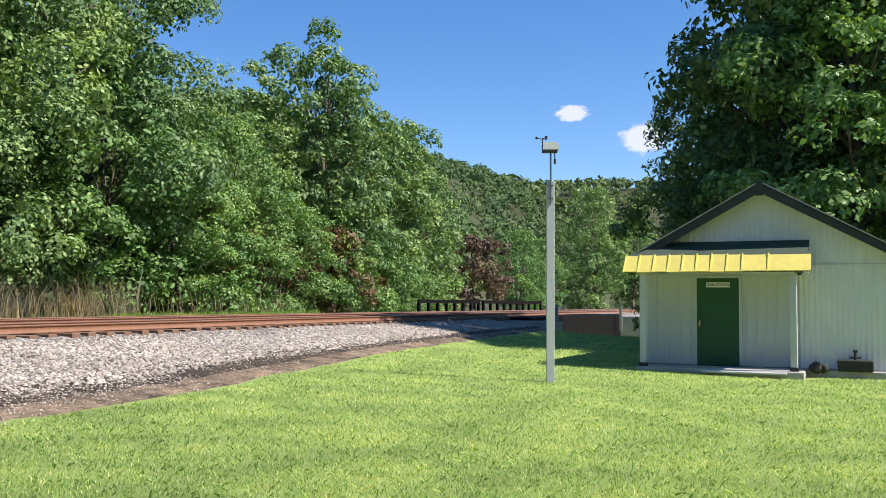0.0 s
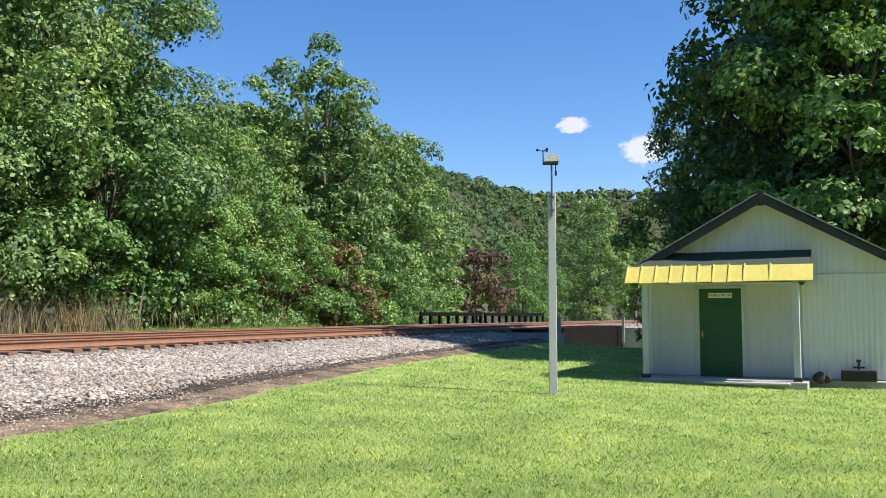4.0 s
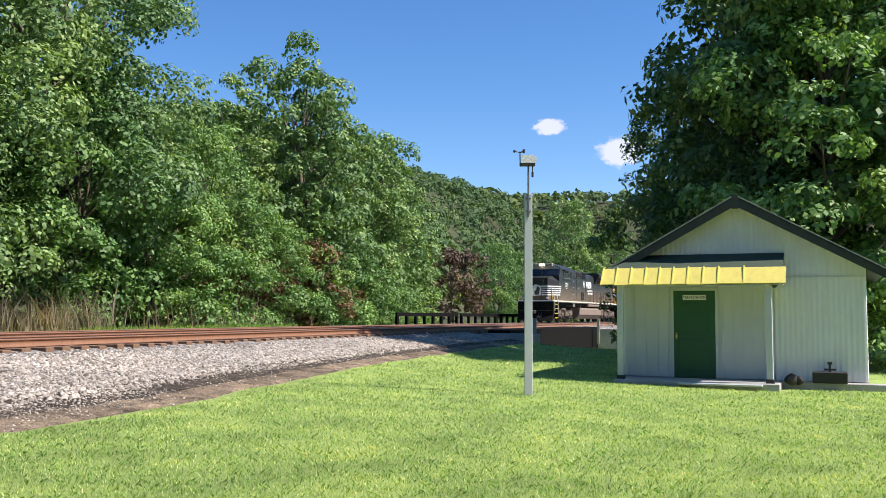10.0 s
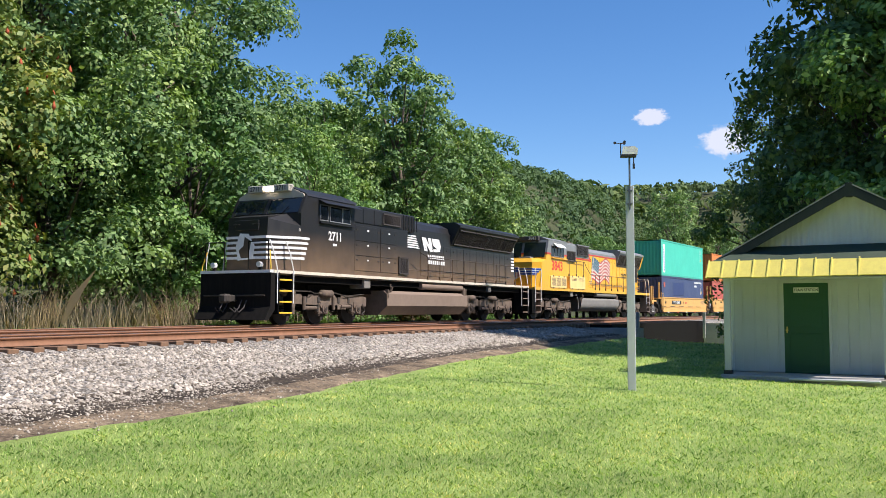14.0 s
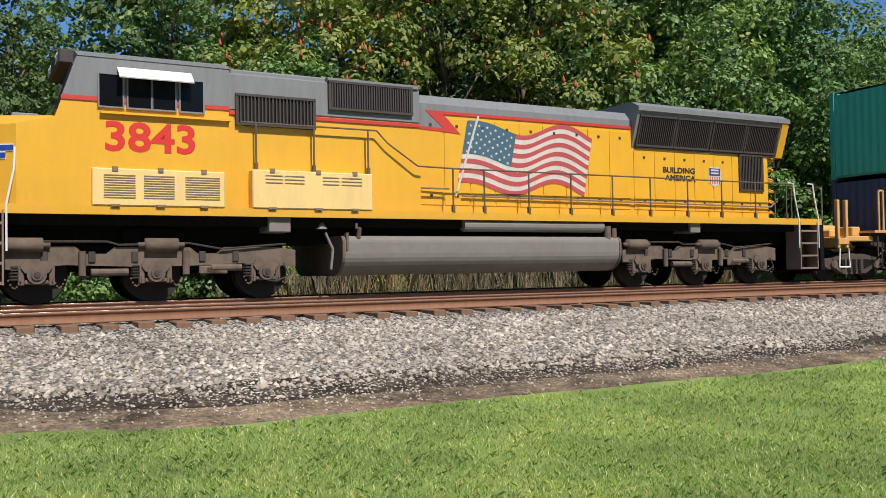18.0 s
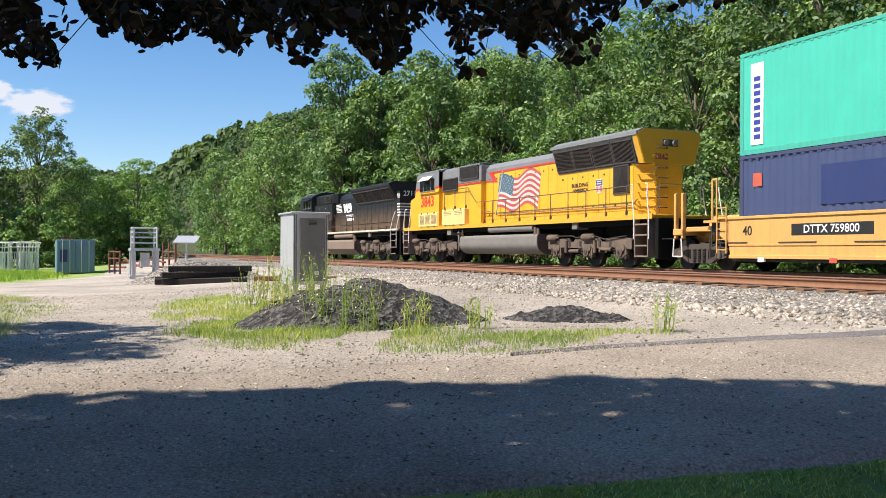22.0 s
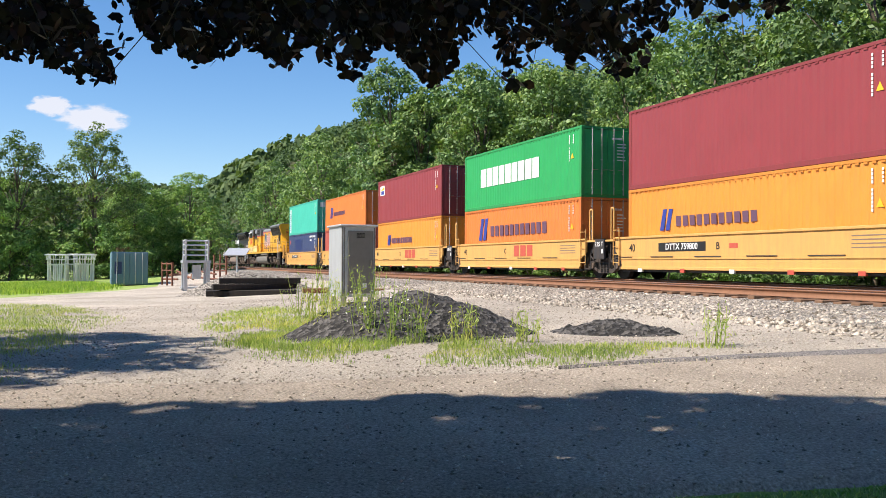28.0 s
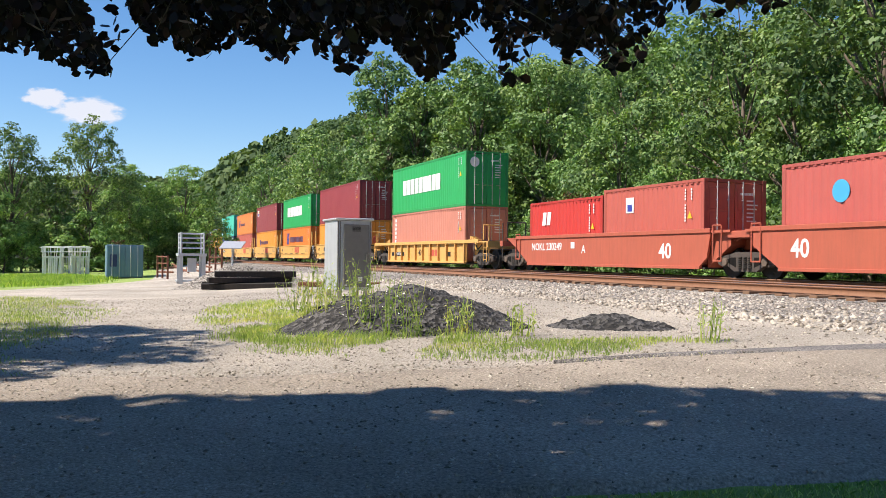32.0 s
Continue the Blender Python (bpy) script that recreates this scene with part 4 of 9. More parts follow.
def rig(c):
    """Rows for a vehicle whose middle lies c metres along the train."""
    rows = []
    for k in range(0, 65):
        t = k / 2
        s = SPEED * (t - 26) + ACC * (t - 26) ** 2 / 2 + c
        x, y = line_pt(-s, 0.0)
        a = 0 if -s <= U0 else math.degrees((-s - U0) / RC)
        rows.append((t, pose(x, y, RAIL_Z, 0, 0, 180 - a)))
    return rows


MOVES = []

# ---- train: paints ----
M["loco_black"] = painted("loco_black", (0.012, 0.012, 0.013), 0.42, (0.05, 0.042, 0.035), 0.2, dust=(3.15, (0.24, 0.155, 0.09), 0.85))
M["loco_yellow"] = painted("loco_yellow", (0.74, 0.4, 0.025), 0.36, (0.28, 0.17, 0.06), 0.1, dust=(2.3, (0.3, 0.19, 0.09), 0.35))
M["loco_grey"] = painted("loco_grey", (0.2, 0.21, 0.215), 0.5, (0.09, 0.085, 0.08), 0.4)
M["loco_red"] = painted("loco_red", (0.55, 0.04, 0.03), 0.45, (0.2, 0.08, 0.05), 0.2)
M["number_red"] = mat("number_red", (0.62, 0.03, 0.02), 0.45)
M["wing_blue"] = mat("wing_blue", (0.02, 0.06, 0.3), 0.4)
M["cream"] = painted("cream_panel", (0.8, 0.58, 0.22), 0.5, (0.35, 0.22, 0.1), 0.2)
M["truck_grey"] = painted("truck_grey", (0.155, 0.115, 0.085), 0.9, (0.035, 0.03, 0.026), 0.8, streak=False)
M["tank_grey"] = painted("tank_grey", (0.2, 0.19, 0.17), 0.7, (0.1, 0.085, 0.07), 0.35, streak=False)
M["brown_dust"] = painted("dusty_brown", (0.22, 0.165, 0.125), 0.8, (0.12, 0.09, 0.07), 0.35, streak=False)
M["under_black"] = painted("underframe_black", (0.01, 0.0095, 0.009), 0.9, (0.03, 0.026, 0.022), 0.4)
M["under_black"].node_tree.nodes["Principled BSDF"].inputs["Specular IOR Level"].default_value = 0.1
M["wheel"] = painted("wheel_black", (0.016, 0.014, 0.012), 0.75, (0.05, 0.04, 0.03), 0.4, streak=False)
M["lock_grey"] = painted("lock_rod_grey", (0.42, 0.42, 0.41), 0.5, (0.2, 0.17, 0.14), 0.4, streak=False)
M["truck_dark"] = painted("truck_dark", (0.075, 0.06, 0.05), 0.9, (0.03, 0.025, 0.02), 0.6, streak=False)
M["rail_brown"] = painted("rail_brown", (0.11, 0.085, 0.065), 0.6, (0.05, 0.04, 0.03), 0.3, streak=False)
M["grille"] = mat("grille_shade", (0.012, 0.011, 0.01), 0.8, 0.0, 0.2)
M["slat"] = painted("grille_slat", (0.05, 0.041, 0.036), 0.6, (0.03, 0.025, 0.02), 0.4)
M["glass"] = mat("dark_glass", (0.006, 0.007, 0.009), 0.12, 0.0, 0.22)
M["windshield"] = mat("windshield_glass", (0.012, 0.018, 0.026), 0.05, 0.0, 0.6)
M["white"] = painted("white_paint", (0.78, 0.78, 0.76), 0.5, (0.35, 0.3, 0.24), 0.25)
M["cream_edge"] = painted("cream_edge", (0.66, 0.6, 0.48), 0.5, (0.3, 0.22, 0.14), 0.4)
M["handrail_white"] = painted("handrail_white", (0.75, 0.74, 0.7), 0.45, (0.3, 0.25, 0.2), 0.3)
M["handrail_yellow"] = painted("handrail_yellow", (0.75, 0.48, 0.03), 0.45, (0.3, 0.2, 0.1), 0.3)
M["steel_worn"] = mat("worn_steel", (0.35, 0.34, 0.33), 0.35, 1.0)
M["steel_dark"] = painted("dark_steel", (0.05, 0.045, 0.04), 0.6, (0.14, 0.1, 0.07), 0.5, 0.3)
M["blue"] = painted("blue_paint", (0.03, 0.05, 0.2), 0.45, (0.1, 0.1, 0.12), 0.2)
M["flag_white"] = painted("flag_white", (0.62, 0.58, 0.52), 0.45, (0.36, 0.3, 0.26), 0.45)
M["flag_red"] = painted("flag_red", (0.46, 0.08, 0.075), 0.45, (0.25, 0.06, 0.05), 0.35)
M["flag_blue"] = painted("flag_blue", (0.05, 0.12, 0.17), 0.45, (0.1, 0.17, 0.19), 0.4)
M["cream_board"] = painted("number_board", (0.45, 0.42, 0.36), 0.5, (0.3, 0.26, 0.2), 0.3)
M["ink"] = mat("black_lettering", (0.015, 0.015, 0.015), 0.6)
M["lamp_lit"] = mat("headlight_lit", (1, 0.9, 0.7), 0.2)
M["lamp_lit"].node_tree.nodes["Principled BSDF"].inputs["Emission Color"].default_value = (1, 0.86, 0.6, 1)
M["lamp_lit"].node_tree.nodes["Principled BSDF"].inputs["Emission Strength"].default_value = 2.2
M["lamp_glass"] = mat("lamp_glass", (0.75, 0.74, 0.7), 0.15)
M["car_yellow"] = painted("car_yellow", (0.64, 0.36, 0.1), 0.6, (0.3, 0.2, 0.11), 0.4)
M["car_red"] = painted("car_red", (0.42, 0.1, 0.055), 0.6, (0.2, 0.08, 0.05), 0.35)
M["car_dark"] = painted("car_dark", (0.035, 0.033, 0.033), 0.6, (0.14, 0.1, 0.07), 0.4)


def lettering(text, height, material, parent, m, label="", bold=0.0, wide=1.0, name="lettering"):
    """Raised lettering from the built-in font; m: its pose, letters in the local XY plane, centred."""
    cu = bpy.data.curves.new("lettering", "FONT")
    cu.body = text
    cu.size = height / 0.7
    cu.align_x, cu.align_y = "CENTER", "CENTER"
    cu.extrude = 0.002
    cu.offset = bold
    cu.resolution_u = 3
    tmp = bpy.data.objects.new("tmp", cu)
    me = bpy.data.meshes.new_from_object(tmp)
    bpy.data.objects.remove(tmp)
    me.transform(Matrix.Diagonal((wide, 1, 1, 1)))
    me.materials.clear()
    me.materials.append(material)
    ob = new(name, me)
    ob.parent = parent
    ob.matrix_basis = m
    if label:
        tagged(ob, label)
    return ob


def side_text(x, y, z):
    """A pose for lettering on the side that faces the lawn: reads towards the rear of the train."""
    return Matrix(((-1, 0, 0, x), (0, 0, 1, y), (0, 1, 0, z), (0, 0, 0, 1)))


WHEELS = []


def wheelset(parent, x, r, gauge=1.5):
    sh = Shape()
    sh.rod((0, -gauge / 2 - 0.3, 0), (0, gauge / 2 + 0.3, 0), 0.075, 10)
    for s in (-1, 1):
        y = s * gauge / 2
        sh.rod((0, y - 0.065, 0), (0, y + 0.065, 0), r, 28)
        sh.rod((0, y - s * 0.065, 0), (0, y - s * 0.095, 0), r + 0.028, 28)
        sh.rod((0, y + s * 0.03, 0), (0, y + s * 0.1, 0), r * 0.32, 14)
        for k in range(6):
            a = k * math.pi / 3
            sh.rod((math.cos(a) * r * 0.62, y + s * 0.06, math.sin(a) * r * 0.62), (math.cos(a) * r * 0.62, y + s * 0.07, math.sin(a) * r * 0.62), r * 0.11, 8)
    o = sh.done("wheelset", M["wheel"], parent)
    o.matrix_basis = pose(x, 0, r)
    WHEELS.append((o, x, r))
    return o


def loco_truck(root, cx, axles):
    """A three-axle truck with side frames, journals, brake cylinders and springs."""
    tr = Shape().box(-2.65, -0.62, 0.58, 2.65, 0.62, 1.12, 0.05).box(-0.6, -0.9, 0.7, 0.6, 0.9, 1.4, 0.04).done("truck", M["under_black"], root, "dusty three-axle truck")
    tr.matrix_basis = pose(cx, 0, 0)
    ax = [a - cx for a in axles]
    for s in (-1, 1):
        y0, y1 = s * 1.0, s * 1.16
        sh = Shape()
        sh.prism([(-2.72, 0.62), (-2.72, 0.96), (-2.3, 1.02), (-1.3, 1.02), (-1.15, 0.9), (-0.75, 0.9), (-0.6, 1.02), (0.75, 1.02), (0.9, 0.9), (1.3, 0.9), (1.45, 1.04), (2.45, 1.04), (2.72, 0.92), (2.72, 0.62), (2.1, 0.66), (1.6, 0.7), (0.5, 0.66), (-0.5, 0.66), (-1.6, 0.7), (-2.1, 0.66)], y0, y1, "y")
        for a in ax:
            sh.box(a - 0.3, y0, 0.34, a - 0.2, y1, 0.72, 0.015).box(a + 0.2, y0, 0.34, a + 0.3, y1, 0.72, 0.015)
        sh.done("side_frame", M["truck_grey"], tr)
        for a in ax:
            j = Shape().rod((a, s * 0.98, 0.533), (a, s * 1.24, 0.533), 0.165, 14).rod((a, s * 1.24, 0.533), (a, s * 1.27, 0.533), 0.1, 10)
            j.box(a - 0.2, y0, 0.36, a + 0.2, s * 1.19, 0.44, 0.02)
            j.done("journal_box", M["truck_grey"], tr)
            sp = Shape()
            for k in range(5):
                sp.rod((a + 0.36, s * 1.1, 0.44 + k * 0.055), (a + 0.36, s * 1.1, 0.47 + k * 0.055), 0.09, 10)
            sp.done("coil_spring", M["steel_dark"], tr)
        for a in (ax[0] + 0.2, ax[1] - 0.1):
            Shape().rod((a - 0.3, s * 1.2, 1.06), (a + 0.3, s * 1.2, 1.06), 0.13, 12).rod((a - 0.42, s * 1.2, 1.06), (a + 0.42, s * 1.2, 1.06), 0.05, 8).done("brake_cylinder", M["truck_grey"], tr, smooth=True)
        for p0, p1 in (((ax[1] - 0.55, s * 1.2, 0.95), (ax[1] - 0.55, s * 1.2, 0.5)), ((ax[0] - 0.75, s * 1.2, 0.95), (ax[0] - 0.75, s * 1.2, 0.5)), ((ax[2] + 0.5, s * 1.18, 0.62), (ax[2] + 1.1, s * 1.18, 0.62)), ((ax[1] + 0.5, s * 1.18, 0.56), (ax[1] + 1.15, s * 1.18, 0.56))):
            Shape().rod(p0, p1, 0.065, 10).done("damper", M["truck_grey"], tr)
        p = Shape()
        p.path([(2.6, s * 1.19, 1.0), (2.0, s * 1.22, 1.12), (0.9, s * 1.22, 1.12), (0.7, s * 1.2, 1.06), (-0.6, s * 1.2, 1.09), (-1.2, s * 1.22, 0.98), (-2.5, s * 1.2, 1.08)], 0.02, 5)
        p.path([(ax[2] - 0.35, s * 1.2, 0.7), (ax[2] - 0.45, s * 1.24, 0.45), (ax[2] - 0.2, s * 1.24, 0.33), (ax[2], s * 1.26, 0.36)], 0.015, 5)
        p.done("brake_pipe", M["steel_dark"], tr)
        for a in ax:
            # safety chains either side of each axle box, bolts and brackets on the frame
            for e in (-1, 1):
                ch = Shape()
                for k in range(7):
                    f = k / 6
                    ch.box(a + e * (0.26 + 0.2 * f) - 0.014, s * 1.2, 0.46 - 0.16 * math.sin(f * 3.0) - 0.014, a + e * (0.26 + 0.2 * f) + 0.014, s * 1.23, 0.46 - 0.16 * math.sin(f * 3.0) + 0.014)
                tagged(ch.done("safety_chain", M["truck_grey"], tr), kind="stuff")
            Shape().rod((a, s * 1.265, 0.533), (a, s * 1.29, 0.533), 0.055, 8).done("axle_cap", M["steel_dark"], tr)
            Shape().prism([(a - 0.21, 0.78), (a + 0.21, 0.78), (a + 0.26, 0.66), (a + 0.19, 0.56), (a - 0.19, 0.56), (a - 0.26, 0.66)], s * 1.1, s * 1.2, "y").done("axle_guide", M["truck_grey"], tr)
        for a in (-1.55, -0.9, 0.35, 1.1, 1.9):
            Shape().box(a, s * 1.16, 0.74, a + 0.12, s * 1.19, 0.94, 0.01).done("bracket", M["steel_dark"], tr)
        Shape().box(ax[1] - 1.25, s * 1.16, 0.5, ax[1] - 0.8, s * 1.22, 0.66, 0.02).box(ax[2] - 0.02 + 0.8, s * 1.16, 0.5, ax[2] + 1.2, s * 1.22, 0.64, 0.02).done("brake_rigging", M["truck_grey"], tr)
    for a in ax:
        wheelset(tr, a, 0.533)
    return tr


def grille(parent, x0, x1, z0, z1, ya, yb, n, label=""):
    """Upright slats over a near-black plate, painted as an opening's shade, on a face that may lean (ya at the foot, yb
    at the top).
    """
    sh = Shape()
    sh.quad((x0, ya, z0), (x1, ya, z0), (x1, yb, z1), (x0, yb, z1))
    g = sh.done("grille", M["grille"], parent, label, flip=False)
    sl = Shape()
    for i in range(n + 1):
        x = x0 + (x1 - x0) * i / n
        w = 0.014 if 0 < i < n else 0.03
        sl.prism([(ya, z0), (ya + 0.035, z0), (yb + 0.035, z1), (yb, z1)], x - w, x + w, "x")
    for zz, yy in ((z0, ya), (z1, yb)):
        sl.box(min(x0, x1) - 0.03, yy - 0.005, zz - 0.025, max(x0, x1) + 0.03, yy + 0.045, zz + 0.025)
    sl.done("slats", M["slat"], g)
    return g


def stanchions(root, xs, y, z0, z1, material, r=0.02):
    for x in xs:
        Shape().rod((x, y, z0), (x, y, z1), r, 6).box(x - 0.03, y - 0.04, z0 - 0.02, x + 0.03, y + 0.03, z0 + 0.14).done("stanchion", material, root)


def steps(root, x, sgn, material, tread, z_top=1.66, nosing=None):
    """Corner steps between two side plates."""
    for s in (-1, 1):
        w = Shape()
        w.box(x - 0.36, s * 1.0, 0.36, x - 0.33, s * 1.5, z_top).box(x + 0.33, s * 1.0, 0.36, x + 0.36, s * 1.5, z_top).box(x - 0.33, s * 1.0, 0.4, x + 0.33, s * 1.03, z_top)
        st = w.done("step_well", material, root)
        for k in range(4):
            z = 0.38 + k * (z_top - 0.42) / 3.6
            Shape().box(x - 0.33, s * 1.03, z, x + 0.33, s * 1.485, z + 0.035, 0.006).done("step_tread", tread, st)
            Shape().box(x - 0.33, s * 1.486, z - 0.01, x + 0.33, s * 1.515, z + 0.04).done("step_nosing", nosing or tread, st)


def coupler(root, x, s):
    Shape().box(x, -0.09, 0.75, x + s * 0.45, 0.09, 0.97, 0.02).box(x + s * 0.3, -0.16, 0.7, x + s * 0.62, 0.16, 1.0, 0.06).done("coupler", M["steel_dark"], root)
    h = Shape()
    for y in (-0.45, -0.25, 0.3, 0.5):
        h.path([(x, y, 0.8), (x + s * 0.15, y, 0.55), (x + s * 0.3, y * 0.9, 0.42), (x + s * 0.5, y * 0.8, 0.55)], 0.022, 5)
    h.done("air_hoses", M["car_dark"], root)
    c = Shape().rod((x + s * 0.05, -1.25, 0.95), (x + s * 0.05, 1.25, 0.95), 0.025, 6)
    c.done("uncoupling_lever", M["steel_dark"], root)


def frame_and_tank(root, h, paint, edge, tank_z0, slant, tank_mat, front=None, edge_z=1.6):
    f = front or h - 0.35
    Shape().box(-h + 0.35, -1.45, 1.62, f, 1.45, 1.74, 0.01).done("deck", paint, root)
    Shape().box(-h + 0.35, -1.49, edge_z, f, -1.452, 1.77).box(-h + 0.35, 1.452, edge_z, f, 1.49, 1.77).done("deck_edge", edge, root)
    Shape().box(-h + 0.3, -0.75, 1.1, f - 0.05, 0.75, 1.62).box(-h + 0.6, -1.3, 1.42, f - 0.3, 1.3, 1.62).done("underframe", M["under_black"], root)
    z0 = tank_z0
    if slant:
        prof = [(-1.05, z0), (1.05, z0), (1.46, 0.66), (1.46, 1.12), (1.3, 1.24), (-1.3, 1.24), (-1.46, 1.12), (-1.46, 0.66)]
    else:
        right = [(0.9 + 0.57 * math.sin(k * math.pi / 16), z0 + 0.45 - 0.45 * math.cos(k * math.pi / 16)) for k in range(9)] + [(1.33 + 0.14 * math.cos(k * math.pi / 8), 1.1 + 0.14 * math.sin(k * math.pi / 8)) for k in range(5)]
        prof = right + [(-a, b) for a, b in right[::-1]]
    t = Shape().prism(prof, -3.6, 3.65, "x").done("fuel_tank", tank_mat, root, "dusty underslung fuel tank")
    for e in (-1, 1):
        Shape().prism([(a * 1.012, b if b > 1 else b - 0.008) for a, b in prof], (3.65 if e > 0 else -3.6) - 0.03, (3.65 if e > 0 else -3.6) + 0.03, "x").done("tank_flange", M["truck_grey"], t)
    Shape().box(3.55, 1.36, 0.95, 3.6, 1.5, 1.3).rod((3.3, 1.42, 1.2), (3.3, 1.48, 1.4), 0.05, 8).rod((3.35, 1.44, 1.38), (3.35, 1.44, 1.5), 0.03, 8).done("filler_pipe", M["truck_grey"], t)
    for s in (-1, 1):
        Shape().rod((0.75, s * 1.32, 1.48), (-3.15, s * 1.32, 1.48), 0.135, 14).done("air_reservoir", tank_mat, root, smooth=False)
        Shape().rod((-3.3, s * 1.36, 1.05), (-3.3, s * 1.36, 1.5), 0.09, 10).rod((-3.5, s * 1.36, 1.12), (-3.5, s * 1.36, 1.45), 0.07, 10).done("air_dryer", M["truck_grey"], root)
    Shape().box(4.75, -1.4, 1.3, 5.2, 1.4, 1.62, 0.02).done("jacking_pad", M["tank_grey"], root)
    Shape().box(-6.35, -1.4, 1.35, -6.0, 1.4, 1.62, 0.02).done("jacking_pad", M["tank_grey"], root)


def cab_window(parent, x0, x1, z0, z1, y):
    w = Shape().box(x0, y - 0.01, z0, x1, y + 0.012, z1).done("window", M["glass"], parent)
    f = Shape()
    for a, b, c, d in ((x0 - 0.03, z0 - 0.03, x1 + 0.03, z0), (x0 - 0.03, z1, x1 + 0.03, z1 + 0.03), (x0 - 0.03, z0, x0, z1), (x1, z0, x1 + 0.03, z1)):
        f.box(a, y - 0.01, b, c, y + 0.025, d)
    f.done("window_frame", M["loco_grey"], w)
    return w


def hood_doors(root, x0, x1, n, z0, z1, y, material):
    """Upright access doors with hinges and latches along the hood."""
    w = (x1 - x0) / n
    for i in range(n):
        a = x0 + i * w
        d = Shape().box(a + 0.015, y, z0, a + w - 0.015, y + 0.018, z1, 0.006).done("hood_door", material, root)
        for zz in (z0 + 0.18, z1 - 0.2):
            Shape().box(a + w * 0.5 - 0.03, y + 0.018, zz, a + w * 0.5 + 0.03, y + 0.035, zz + 0.06).done("latch", M["steel_dark"], d)


def radiator(root, x0, x1, zb, zt, yb, yt, paint, roof, wing=0.12):
    """The flared radiator section at the rear of the hood."""
    Shape().prism([(-yb, zb), (yb, zb), (yt, zt), (yt, zt + wing), (yt - 0.25, zt + wing + 0.13), (-yt + 0.25, zt + wing + 0.13), (-yt, zt + wing), (-yt, zt)], x0, x1, "x").done("radiator_housing", roof, root)
    Shape().prism([(yt - 0.02, zt - 0.02), (yt + 0.05, zt), (yt + 0.05, zt + wing), (yt - 0.02, zt + wing)], x0 - 0.02, x1 + 0.02, "x").done("radiator_lip", roof, root)


# ---- yellow locomotive ----
def yellow_locomotive():
    Y, G = M["loco_yellow"], M["loco_grey"]
    root = thing("locomotive", Matrix(), "dusty yellow diesel locomotive with grey roof and a painted flag", "locomotive", "locomotives")
    frame_and_tank(root, 11.25, Y, Y, 0.42, False, M["tank_grey"], 10.68)
    # cab
    Shape().prism([(6.0, 1.74), (9.72, 1.74), (9.72, 3.16), (9.1, 3.32), (8.72, 4.42), (6.0, 4.42)], -1.47, 1.47, "y").done("cab", Y, root, "yellow wide cab")
    n = Shape()
    n.quad((10.24, -1.1, 1.74), (10.24, 1.1, 1.74), (10.2, 1.1, 3.14), (10.2, -1.1, 3.14))
    n.quad((10.2, -1.1, 3.14), (10.2, 1.1, 3.14), (9.95, 0.95, 3.36), (9.95, -0.95, 3.36))
    n.quad((9.95, -0.95, 3.36), (9.95, 0.95, 3.36), (9.05, 1.0, 3.42), (9.05, -1.0, 3.42))
    for s in (-1, 1):
        n.quad((10.24, s * 1.1, 1.74), (9.72, s * 1.47, 1.74), (9.72, s * 1.47, 3.02), (10.2, s * 1.1, 3.14))
        n.quad((10.2, s * 1.1, 3.14), (9.72, s * 1.47, 3.02), (9.72, s * 1.47, 3.16), (9.95, s * 0.95, 3.36))
        n.quad((9.95, s * 0.95, 3.36), (9.72, s * 1.47, 3.16), (9.1, s * 1.47, 3.32), (9.05, s * 1.0, 3.42))
    n.done("nose", Y, root, "short chamfered yellow nose", flip=False)
    Shape().prism([(6.0, 3.72), (8.98, 3.72), (8.74, 4.42), (8.5, 4.5), (6.0, 4.5)], -1.485, 1.485, "y").done("cab_upper", G, root, "grey upper cab")
    Shape().prism([(-1.5, 4.44), (1.5, 4.44), (1.05, 4.62), (-1.05, 4.62)], 5.95, 8.72, "x").done("cab_roof", G, root)
    Shape().box(7.2, -0.5, 4.6, 8.0, 0.5, 4.72, 0.03).box(6.2, -0.4, 4.6, 6.8, 0.4, 4.7, 0.03).done("roof_units", G, root)
    Shape().box(5.99, -1.492, 3.64, 9.0, 1.492, 3.72).done("red_band", M["loco_red"], root)
    for a, b in ((-1.36, -0.08), (0.08, 1.36)):
        Shape().prism([(9.04, 3.46), (9.1, 3.46), (8.82, 4.3), (8.76, 4.3)], a, b, "y").done("windshield", M["windshield"], root)
    nb = Shape().box(8.55, -0.95, 4.4, 8.98, 0.95, 4.66, 0.02).done("number_board", M["car_dark"], root)
    for y in (-0.6, 0.6):
        lettering("3843", 0.17, M["mark_white"], nb, Matrix(((0, 0, 1, 8.983), (1, 0, 0, y), (0, 1, 0, 4.53), (0, 0, 0, 1))), "", 0.004)
    for a, b in ((8.36, 7.96), (7.86, 7.46), (7.42, 7.02), (6.92, 6.5)):
        cab_window(root, b, a, 3.56, 4.14, 1.488)
    Shape().prism([(1.49, 4.27), (1.5, 4.29), (1.76, 4.07), (1.75, 4.05)], 6.72, 8.05, "x").done("sun_visor", M["white"], root, "white metal sun visor")
    Shape().box(5.97, 1.47, 3.42, 8.35, 1.56, 3.46).done("window_ledge", Y, root)
    lettering("3843", 0.52, M["number_red"], root, side_text(7.45, 1.476, 3.0), "red cab number 3843", 0.018, 1.14)
    Shape().box(9.75, 0.1, 3.36, 9.3, 0.8, 3.46, 0.02).done("nose_lid", G, root)
